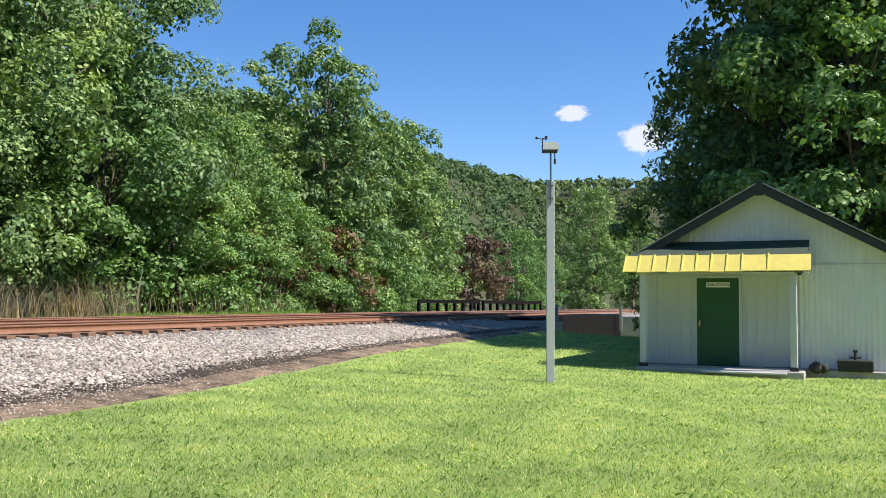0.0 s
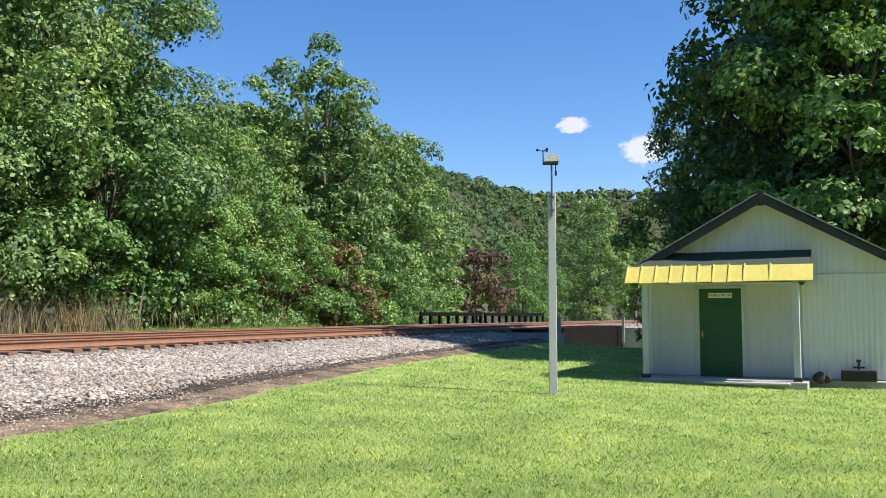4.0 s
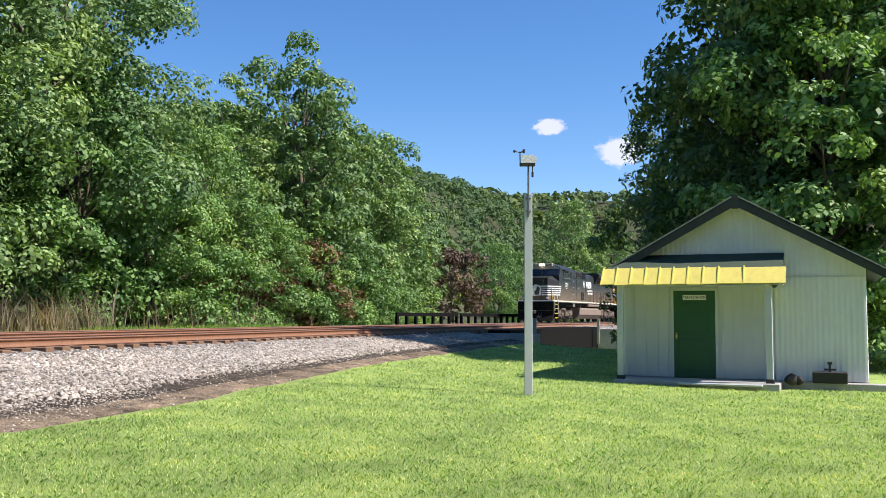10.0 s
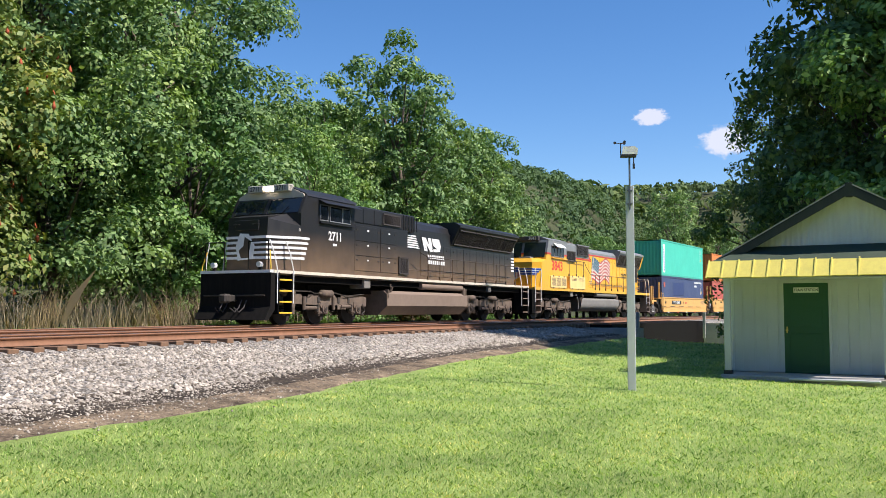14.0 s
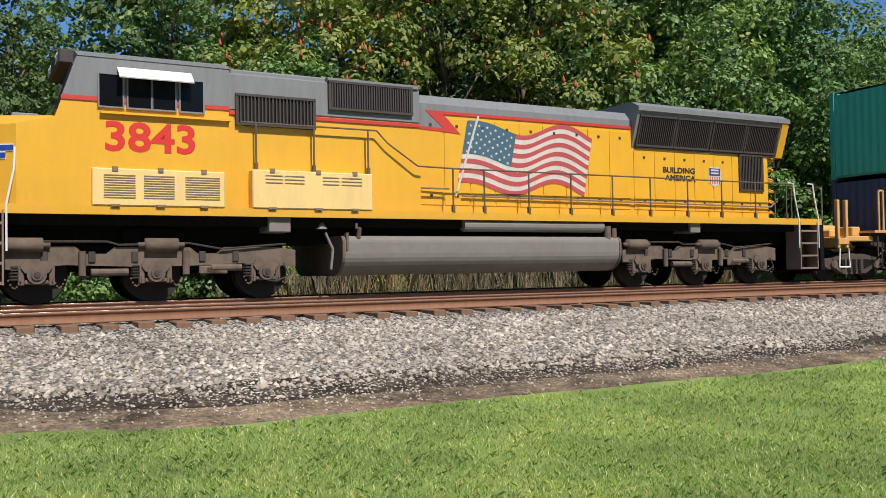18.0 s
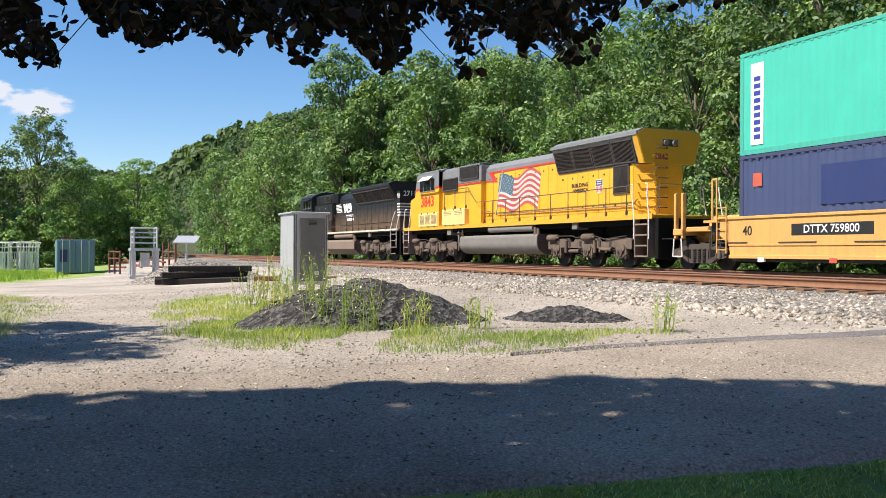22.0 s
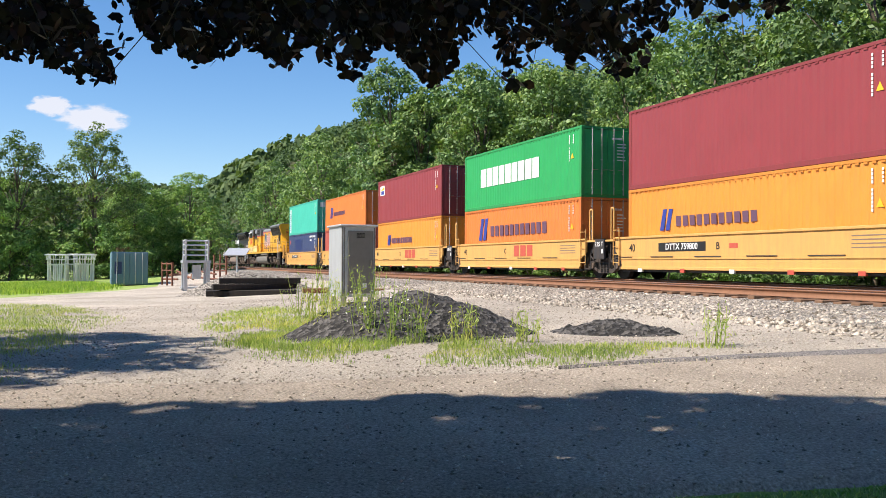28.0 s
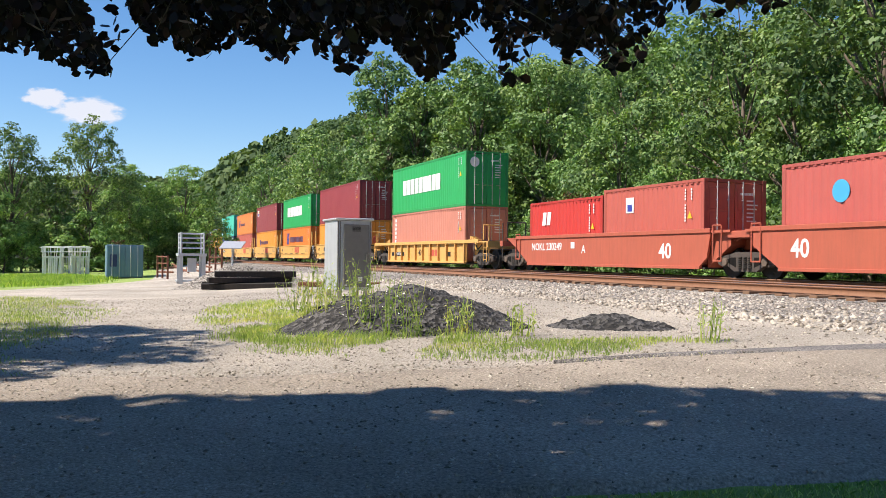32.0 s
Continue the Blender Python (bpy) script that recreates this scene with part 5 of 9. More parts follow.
    # wings on the nose
    for k, (a, b) in enumerate(((0.0, 1.0), (0.1, 0.8), (0.2, 0.62))):
        z = 2.74 - k * 0.13
        for s in (-1, 1):
            # each feather runs from the front round the chamfer
            e = 9.76 + 0.52 * a * 2.2
            y = 1.1 + 0.37 * (10.24 - e) / 0.52
            for g, mm, h in ((0.012, M["mark_white"], 0.13), (0.02, M["wing_blue"], 0.09)):
                Shape().prism([(10.24 + g, s * 0.4), (10.24 + g, s * (1.1 + g * 0.6)), (e + g * 0.7, s * (y + g * 0.9)), (e, s * y), (10.23, s * 1.1), (10.23, s * 0.4)], z - h / 2, z + h / 2, "z").done("nose_wing", mm, root)
    em = Shape().prism([(-0.36, 2.3), (0.0, 2.16), (0.36, 2.3), (0.4, 2.8), (0.2, 2.88), (0.0, 2.83), (-0.2, 2.88), (-0.4, 2.8)], 10.23, 10.266, "x").done("nose_shield", M["mark_white"], root, "shield emblem on the nose")
    Shape().box(10.266, -0.34, 2.6, 10.27, 0.34, 2.82).done("shield_field", M["wing_blue"], em)
    for k in range(5):
        Shape().box(10.266, -0.32 + k * 0.145, 2.3, 10.27, -0.25 + k * 0.145, 2.58).done("shield_bar", M["flag_red"], em)
    # side cabinets
    for x0, x1, parts in ((6.1, 8.5, ((6.2, 6.85), (7.05, 7.6), (7.75, 8.3))), (3.0, 5.56, ((3.25, 3.7), (3.75, 4.1), (4.5, 4.9), (4.95, 5.3)))):
        top = 2.44 if x0 > 5 else 2.52
        c = Shape().box(x0, 1.2, 1.76, x1, 1.52, top, 0.02).done("side_cabinet", M["cream"], root, "pale cream louvred side cabinet")
        for a, b in parts:
            lv = Shape()
            nl = 10 if x0 > 5 else 3
            for k in range(nl):
                z = (1.9 + k * 0.045) if x0 > 5 else (2.26 + k * 0.07)
                lv.box(a, 1.518, z, b, 1.53, z + 0.018)
            lv.done("louvres", M["brown_dust"], c)
        for a in (x0 + 0.4, x0 + 1.2, x1 - 0.4):
            Shape().box(a - 0.05, 1.5, top - 0.05, a + 0.05, 1.54, top + 0.03).done("latch", M["brown_dust"], c)
            Shape().box(a - 0.08, 1.5, 1.75, a + 0.08, 1.54, 1.79).done("hinge", M["brown_dust"], c)
    # hood
    Shape().box(1.75, -1.28, 1.74, 6.0, 1.28, 3.68).done("hood_front", Y, root)
    Shape().box(1.75, -1.3, 3.68, 6.0, 1.3, 4.42, 0.03).box(1.8, -1.2, 4.4, 5.9, 1.2, 4.52, 0.03).done("hood_front_top", G, root)
    Shape().box(1.75, 1.281, 3.6, 6.0, 1.31, 3.67).done("red_band", M["loco_red"], root)
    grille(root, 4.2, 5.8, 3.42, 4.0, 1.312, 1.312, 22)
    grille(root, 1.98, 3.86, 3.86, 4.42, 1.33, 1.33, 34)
    Shape().box(1.8, -1.34, 4.42, 3.9, 1.34, 4.5).done("grille_hood", G, root)
    Shape().prism([(1.75, -1.02), (1.75, 1.02), (-9.3, 1.02), (-9.85, 0.52), (-9.85, -0.52), (-9.3, -1.02)], 1.74, 4.02, "z").done("hood", Y, root, "long yellow hood with access doors")
    Shape().prism([(-1.02, 4.02), (1.02, 4.02), (1.02, 4.2), (0.82, 4.42), (-0.82, 4.42), (-1.02, 4.2)], -4.4, 1.75, "x").done("hood_top", G, root)
    Shape().box(-4.4, 1.021, 3.98, 1.1, 1.046, 4.05).done("red_band", M["loco_red"], root)
    Shape().prism([(1.75, 3.62), (1.75, 3.69), (1.02, 3.66), (1.5, 4.05), (1.1, 4.05), (0.6, 3.56), (1.2, 3.6)], 1.04, 1.05, "y").done("red_band", M["loco_red"], root)
    Shape().prism([(1.75, 3.69), (1.02, 3.66), (1.5, 4.05), (1.75, 4.05)], 1.03, 1.042, "y").done("grey_band", G, root)
    hood_doors(root, -4.35, 1.7, 9, 1.95, 3.9, 1.02, Y)
    hood_doors(root, -9.28, -4.45, 7, 1.95, 3.45, 1.02, Y)
    radiator(root, -9.85, -4.4, 3.5, 4.42, 1.02, 1.31, Y, G)
    Shape().prism([(1.01, 3.53), (1.035, 3.53), (1.27, 4.34), (1.245, 4.34)], -9.6, -4.46, "x").done("radiator_screen", M["slat"], root, "dark radiator screen")
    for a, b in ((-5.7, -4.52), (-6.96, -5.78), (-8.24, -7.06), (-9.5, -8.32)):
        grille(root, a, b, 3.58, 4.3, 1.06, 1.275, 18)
    Shape().prism([(1.02, 3.5), (1.045, 3.5), (1.335, 4.42), (1.31, 4.42)], -9.86, -9.6, "x").done("radiator_end", Y, root)
    Shape().prism([(-1.02, 3.49), (1.02, 3.49), (1.3, 4.42), (1.28, 4.52), (1.04, 4.64), (-1.04, 4.64), (-1.28, 4.52), (-1.3, 4.42)], -9.885, -9.862, "x").done("radiator_end", Y, root, "yellow rear end of the radiator housing")
    grille(root, -9.05, -8.18, 2.55, 3.5, 1.045, 1.045, 15)
    # flag mural
    fl = Shape()
    fx, fz = lambda a: 0.55 - 3.55 * a, lambda a, b: 2.28 + 0.32 * (1 - a) * 0.4 + 1.42 * b + 0.19 * math.sin(a * 8.6 + 1.3) * (0.3 + 0.7 * min(1.0, 2 * a)) - 0.22 * a * (1 - b) + 0.25 * a - 0.2 * b * a

    def ribbon(name, a0, a1, b0, b1, material, y, parent, n=26):
        s = Shape()
        for i in range(n):
            p, q = a0 + (a1 - a0) * i / n, a0 + (a1 - a0) * (i + 1) / n
            sh = 0.2 * (b0 - 0.5)
            pts = [(fx(p) - 0.28 * b0 + 0.14, fz(p, b0)), (fx(q) - 0.28 * b0 + 0.14, fz(q, b0)), (fx(q) - 0.28 * b1 + 0.14, fz(q, b1)), (fx(p) - 0.28 * b1 + 0.14, fz(p, b1))]
            s.quad(*[(u, y, w) for u, w in pts])
        return s.done(name, material, parent, flip=False)

    flag = ribbon("flag_mural", 0, 1, 0, 1, M["flag_white"], 1.044, root)
    for k in range(0, 13, 2):
        ribbon("red_stripe", 0 if k < 6 else 0.36, 1, k / 13, (k + 1) / 13, M["flag_red"], 1.048, flag)
    ribbon("blue_field", 0.0, 0.37, 6 / 13, 1.0, M["flag_blue"], 1.051, flag)
    st = Shape()
    for r in range(7):
        for c in range(6 if r % 2 == 0 else 5):
            a = 0.03 + (c + (0 if r % 2 == 0 else 0.5)) * 0.062
            b = 0.5 + r * 0.07
            cx, cz = fx(a) - 0.28 * b + 0.14, fz(a, b)
            pts = []
            for k in range(10):
                rr = 0.042 if k % 2 == 0 else 0.017
                pts.append((cx + rr * math.sin(k * math.pi / 5), 1.054, cz + rr * math.cos(k * math.pi / 5)))
            st.quad(*pts)
    tagged(st.done("stars", M["flag_white"], flag, flip=False), kind="stuff")
    Shape().rod((0.75, 1.05, 2.15), (0.12, 1.05, 4.0), 0.028, 6).done("flag_pole", M["flag_white"], flag)
    # rungs on the rear end of the hood
    for k in range(7):
        z = 2.0 + k * 0.3
        Shape().path([(-9.4, 0.95, z), (-9.48, 1.04, z - 0.05), (-9.9, 0.66, z - 0.05), (-9.8, 0.58, z)], 0.022, 5).done("rung", M["loco_yellow"], root)
    Shape().box(-9.87, -0.5, 1.8, -9.85, 0.4, 3.4, 0.01).done("rear_door", M["loco_yellow"], root)
    for y in (-0.3, 0.3):
        Shape().rod((-9.85, y * 0.6, 4.2), (-9.97, y * 0.6, 4.2), 0.1, 12).done("rear_headlight", M["tank_grey"], root)
    # slogan and shield
    lettering("BUILDING", 0.14, M["ink"], root, side_text(-5.98, 1.046, 2.99), "black slogan lettering", 0.006, 1.25)
    lettering("AMERICA", 0.14, M["ink"], root, side_text(-6.02, 1.046, 2.79), "black slogan lettering", 0.006, 1.25)
    sx, sz = -7.25, 2.88
    sd = Shape().prism([(sx - 0.2, sz + 0.24), (sx - 0.12, sz + 0.27), (sx, sz + 0.24), (sx + 0.12, sz + 0.27), (sx + 0.2, sz + 0.24), (sx + 0.23, sz + 0.1), (sx + 0.22, sz - 0.18), (sx, sz - 0.28), (sx - 0.22, sz - 0.18), (sx - 0.23, sz + 0.1)], 1.042, 1.048, "y").done("shield_emblem", M["flag_white"], root)
    Shape().box(sx - 0.2, 1.048, sz + 0.02, sx + 0.2, 1.051, sz + 0.22).done("shield_field", M["blue"], sd)
    for k in range(5):
        Shape().box(sx - 0.19 + k * 0.085, 1.048, sz - 0.2, sx - 0.15 + k * 0.085, 1.051, sz + 0.0).done("shield_bar", M["flag_red"], sd)
    for k in range(2):
        Shape().box(sx - 0.14, 1.051, sz + 0.15 - k * 0.08, sx + 0.14, 1.053, sz + 0.19 - k * 0.08).done("shield_bar", M["flag_white"], sd)
    # rails and stanchions along the walkway
    stanchions(root, [-9.5, -8.3, -7.05, -5.85, -4.6, -3.4, -2.15, -0.95, 0.25, 1.05], 1.47, 1.77, 2.72, M["rail_brown"])
    stanchions(root, [5.45, 4.25, 3.05], 1.42, 2.52, 3.45, M["rail_brown"])
    Shape().path([(5.75, 1.42, 3.45), (2.85, 1.42, 3.45), (2.6, 1.42, 3.2), (1.9, 1.45, 2.74), (1.05, 1.47, 2.72), (-9.75, 1.47, 2.72)], 0.018, 6).done("handrail", M["rail_brown"], root)
    Shape().path([(1.7, 1.2, 2.3), (1.0, 1.2, 2.3)], 0.02).path([(0.6, 1.1, 2.16), (-9.3, 1.1, 2.1), (-9.6, 1.1, 2.3)], 0.022, 5).done("conduit", M["brown_dust"], root)
    # rear
    steps(root, -10.35, -1, M["brown_dust"], M["brown_dust"])
    steps(root, 10.28, 1, M["brown_dust"], M["brown_dust"])
    for s in (-1, 1):
        for x in (-9.95, -10.75, 9.88, 10.68):
            e = 1 if x > 0 else -1
            Shape().path([(x, s * 1.5, 0.95), (x, s * 1.5, 1.75), (x - e * 0.12, s * 1.48, 2.35), (x - e * 0.14, s * 1.45, 2.74), (x - e * 0.3, s * 1.4, 2.76)], 0.02, 6).done("step_handrail", M["handrail_white"], root)
    for x in (-11.1, 10.85):
        Shape().path([(x, -1.35, 1.77), (x, -1.35, 2.7), (x, -0.3, 2.7), (x, -0.3, 1.77)], 0.02, 6).path([(x, 1.35, 1.77), (x, 1.35, 2.7), (x, 0.3, 2.7), (x, 0.3, 1.77)], 0.02, 6).done("end_rail", M["steel_worn"], root)
        s = 1 if x > 0 else -1
        Shape().box(x - s * 0.15, -1.4, 0.3, x, 1.4, 1.62, 0.02).done("pilot", M["under_black"], root)
        coupler(root, x, s)
    for k in range(7):
        z = 2.1 + k * 0.33
        Shape().path([(-9.86, 0.55, z), (-9.98, 0.55, z - 0.08), (-9.98, 0.15, z - 0.08), (-9.86, 0.15, z)], 0.018, 5).done("grab_rung", M["steel_dark"], root)
    lettering("3843", 0.2, M["loco_red"], root, Matrix(((0, 0, -1, -9.888), (-1, 0, 0, 0.35), (0, 1, 0, 3.72), (0, 0, 0, 1))), "red rear number 3843", 0.006)
    Shape().box(-9.91, -0.32, 4.08, -9.886, 0.32, 4.32, 0.01).done("headlight_plate", M["car_dark"], root)
    Shape().rod((4.05, 1.25, 1.55), (4.05, 1.25, 1.38), 0.03, 10, 0.13).done("bell", M["tank_grey"], root)
    Shape().path([(4.0, 1.35, 1.3), (3.85, 1.38, 0.95), (3.9, 1.38, 0.55)], 0.03, 6).done("hose", M["tank_grey"], root)
    loco_truck(root, 7.3, (9.38, 7.33, 5.2))
    loco_truck(root, -6.65, (-4.55, -6.68, -8.75))
    return root


# ---- black locomotive ----
def black_locomotive():
    K = M["loco_black"]
    root = thing("locomotive", Matrix(), "dusty black diesel locomotive with white nose stripes, headlights lit", "locomotive", "locomotives")
    frame_and_tank(root, 11.4, K, M["cream_edge"], 0.3, True, M["brown_dust"], 10.7, 1.67)
    Shape().prism([(6.0, 1.74), (9.3, 1.74), (9.3, 3.74), (9.0, 4.36), (6.0, 4.36)], -1.48, 1.48, "y").done("cab", K, root, "black wide cab")
    # nose: upright front between chamfered cheeks, its top falling away to the sides
    n = Shape()
    n.quad((10.3, -0.82, 1.74), (10.3, 0.82, 1.74), (10.22, 0.82, 3.56), (10.22, -0.82, 3.56))
    n.quad((10.22, -0.82, 3.56), (10.22, 0.82, 3.56), (9.25, 0.9, 3.74), (9.25, -0.9, 3.74))
    for s in (-1, 1):
        n.quad((10.3, s * 0.82, 1.74), (9.3, s * 1.47, 1.74), (9.3, s * 1.47, 3.28), (10.22, s * 0.82, 3.5))
        n.quad((10.22, s * 0.82, 3.5), (9.3, s * 1.47, 3.28), (9.26, s * 0.9, 3.74), (10.22, s * 0.82, 3.56))
    n.done("nose", K, root, "chamfered black nose", flip=False)
    for s in (-1, 1):
        for k in range(5):
            z = 2.16 + k * 0.17
            e = 8.82 + 0.07 * (4 - k)
            Shape().prism([(e, s * 1.488), (9.3, s * 1.488), (10.31, s * 0.835), (10.3, s * 0.82), (9.3, s * 1.465), (e, s * 1.465)], z, z + 0.085, "z").done("nose_stripe", M["white"], root)
        Shape().box(9.3, s * 1.42, 3.1, 9.36, s * 1.47, 3.2, 0.01).done("marker_light", M["cream_board"], root)
    for k in range(5):
        z = 2.16 + k * 0.17
        Shape().box(10.29, -0.83, z, 10.312, 0.83, z + 0.085).done("nose_stripe", M["white"], root)
    Shape().prism([(-0.34, 2.12), (0.3, 2.16), (0.36, 2.6), (0.1, 3.0), (-0.25, 3.02), (-0.42, 2.6)], 10.312, 10.318, "x").done("nose_emblem", M["white"], root)
    Shape().prism([(-0.2, 2.2), (0.1, 2.2), (0.22, 2.75), (-0.05, 2.9), (-0.1, 2.6), (-0.3, 2.45)], 10.318, 10.323, "x").done("nose_emblem", M["loco_black"], root)
    Shape().box(10.24, -0.5, 3.12, 10.29, 0.5, 3.46, 0.02).done("nose_door_panel", K, root)
    for y in (-0.4, 0.4):
        Shape().path([(10.28, y - 0.12, 3.32), (10.35, y - 0.12, 3.32), (10.35, y + 0.12, 3.32), (10.28, y + 0.12, 3.32)], 0.015, 5).done("grab_iron", K, root)
    Shape().prism([(-1.5, 4.34), (1.5, 4.34), (1.42, 4.44), (0.8, 4.7), (-0.8, 4.7), (-1.42, 4.44)], 5.9, 8.98, "x").done("cab_roof", K, root)
    Shape().prism([(-1.42, 4.3), (1.42, 4.3), (1.36, 4.42), (0.78, 4.67), (-0.78, 4.67), (-1.36, 4.42)], 8.98, 9.03, "x").done("cab_brow", M["cream_board"], root, "dusty pale cab brow")
    for a, b in ((-1.36, -0.06), (0.06, 1.36)):
        w = Shape().quad((9.322, a, 3.76), (9.322, b, 3.76), (9.055, b, 4.26), (9.055, a, 4.26)).done("windshield", M["windshield"], root, flip=False)
        Shape().path([(9.335, (a + b) / 2, 3.75), (9.25, (a + b) / 2 + 0.22, 3.98)], 0.012, 5).done("wiper", M["under_black"], w)
    Shape().prism([(9.34, 3.72), (9.06, 4.26), (9.09, 4.28), (9.37, 3.74)], -0.06, 0.06, "y").done("windshield_post", K, root)
    for s in (-1, 1):
        Shape().prism([(9.34, 3.72), (9.06, 4.26), (9.0, 4.36), (9.0, 3.7)], s * 1.36, s * 1.47, "y").done("windshield_post", K, root)
        nb = Shape().box(8.9, s * 0.24, 4.52, 9.2, s * 0.88, 4.76, 0.02).done("number_board", M["cream_board"], root, "pale number board")
        lettering("2711", 0.15, M["ink"], nb, Matrix(((0, 0, 1, 9.203), (1, 0, 0, s * 0.56), (0, 1, 0, 4.64), (0, 0, 0, 1))), "", 0.004)
        if s > 0:
            lettering("2711", 0.14, M["ink"], nb, Matrix(((-1, 0, 0, 9.05), (0, 0, 1, 0.883), (0, 1, 0, 4.64), (0, 0, 0, 1))), "", 0.004, 0.55)
        Shape().rod((9.05, s * 0.11, 4.64), (9.22, s * 0.11, 4.64), 0.09, 14).done("headlight", M["lamp_lit"], root, "lit round headlight")
        Shape().rod((10.7, s * 0.95, 1.95), (10.84, s * 0.95, 1.95), 0.09, 14).done("ditch_light", M["lamp_glass"], root, "pale round ditch light")
        Shape().box(10.68, s * 0.9, 1.77, 10.78, s * 1.0, 1.88).done("ditch_light_bracket", M["under_black"], root)
    Shape().box(8.86, -0.22, 4.5, 9.06, 0.22, 4.78, 0.03).done("headlight_housing", M["cream_board"], root)
    for x in (6.6, 7.6):
        Shape().box(x, -0.4, 4.7, x + 0.6, 0.4, 4.8, 0.03).done("roof_hatch", K, root)
    for a, b in ((8.2, 7.78), (7.62, 6.88), (6.82, 6.34)):
        cab_window(root, b, a, 3.6, 4.1, 1.49)
    Shape().quad((8.3, 1.49, 4.28), (6.0, 1.49, 4.28), (6.0, 1.82, 4.12), (8.3, 1.82, 4.12)).quad((8.3, 1.49, 4.295), (8.3, 1.82, 4.135), (6.0, 1.82, 4.135), (6.0, 1.49, 4.295)).done("sun_visor", K, root, "black metal sun visor")
    Shape().box(6.2, 1.48, 3.48, 8.25, 1.57, 3.53).done("window_ledge", K, root)
    lettering("2711", 0.3, M["white"], root, side_text(7.27, 1.486, 3.06), "white cab number 2711", 0.01)
    Shape().box(7.18, 1.482, 2.74, 7.42, 1.488, 2.82).done("small_mark", M["white"], root)
    # body behind the cab
    Shape().box(1.72, -1.28, 1.74, 6.0, 1.28, 3.72).done("hood_front", K, root)
    Shape().box(0.9, -1.16, 3.72, 6.0, 1.16, 4.4, 0.04).done("hood_front_top", K, root)
    for a, b in ((5.7, 3.9), (3.85, 2.6)):
        for z0, z1 in ((1.95, 2.5), (2.52, 3.05), (3.07, 3.62)):
            d = Shape().box(b, 1.28, z0, a, 1.3, z1, 0.006).done("hood_door", K, root)
            for xx in (a - 0.2, b + 0.08):
                Shape().box(xx, 1.3, (z0 + z1) / 2 + 0.1, xx + 0.12, 1.312, (z0 + z1) / 2 + 0.15).done("latch", M["steel_dark"], d)
            Shape().box((a + b) / 2 - 0.06, 1.3, (z0 + z1) / 2 + 0.1, (a + b) / 2 + 0.06, 1.306, (z0 + z1) / 2 + 0.16).done("label_plate", M["white"], d)
    grille(root, 1.75, 2.45, 1.95, 2.6, 1.3, 1.3, 12)
    grille(root, 2.2, 3.5, 3.85, 4.25, 1.18, 1.18, 16)
    for a in (5.4, 4.6, 3.8):
        Shape().box(a - 0.34, 1.16, 3.78, a + 0.34, 1.18, 4.32, 0.006).done("upper_panel", K, root)
    pp = Shape()
    for k in range(6):
        pp.rod((1.9 - k * 0.22, 1.2, 3.75), (1.9 - k * 0.22, 1.2, 4.35), 0.022, 6)
    tagged(pp.done("roof_pipes", K, root), kind="stuff")
    Shape().box(-10.15, -1.0, 1.74, 1.72, 1.0, 3.9).done("hood", K, root, "long black hood with access doors")
    Shape().prism([(-1.0, 3.9), (1.0, 3.9), (0.92, 4.15), (0.6, 4.32), (-0.6, 4.32), (-0.92, 4.15)], -2.6, 0.95, "x").done("exhaust_housing", K, root)
    hood_doors(root, -9.6, 0.1, 14, 1.95, 3.3, 1.0, K)
    radiator(root, -9.7, -2.75, 3.4, 4.22, 1.0, 1.45, K, K)
    for i in range(4):
        a = -9.5 + i * 1.67
        grille(root, a, a + 1.55, 3.48, 4.1, 1.055, 1.4, 20)
    # emblem: white bars and slanted blocks
    for k in range(6):
        z = 3.62 - k * 0.095
        Shape().prism([(1.7 - 0.05 * k, z), (0.62 - 0.04 * k, z), (0.5 - 0.06 * k, z - 0.06), (1.66 - 0.05 * k, z - 0.06)], 1.022, 1.03, "y").done("emblem_bar", M["white"], root)
    Shape().prism([(0.05, 3.6), (-0.3, 3.6), (-0.62, 3.28), (-0.5, 3.6), (-0.78, 3.6), (-1.0, 3.02), (-0.72, 3.02), (-0.35, 3.36), (-0.48, 3.02), (-0.2, 3.02)], 1.022, 1.03, "y").done("emblem_block", M["white"], root)
    Shape().prism([(-0.85, 3.6), (-1.55, 3.6), (-1.72, 3.3), (-1.66, 3.06), (-1.05, 3.02), (-1.0, 3.14), (-1.4, 3.16), (-1.0, 3.3)], 1.022, 1.03, "y").done("emblem_block", M["white"], root)
    for k in range(2):
        for i in range(8):
            a = -0.5 - i * 0.2 - k * 0.06
            Shape().box(a, 1.022, 2.72 - k * 0.24, a - 0.14, 1.028, 2.88 - k * 0.24).done("name_bar", M["white"], root)
    stanchions(root, [-9.2, -8.0, -6.8, -5.6, -4.4, -3.2, -2.0, -0.8, 0.3], 1.47, 1.77, 2.72, M["loco_black"])
    Shape().path([(0.9, 1.4, 2.9), (0.3, 1.47, 2.72), (-9.6, 1.47, 2.72)], 0.018, 6).path([(1.7, 1.34, 2.12), (-9.2, 1.2, 2.1)], 0.022, 5).done("handrail", K, root)
    steps(root, 10.12, 1, M["under_black"], M["under_black"], 1.7, M["handrail_yellow"])
    steps(root, -10.5, -1, M["under_black"], M["brown_dust"], 1.7)
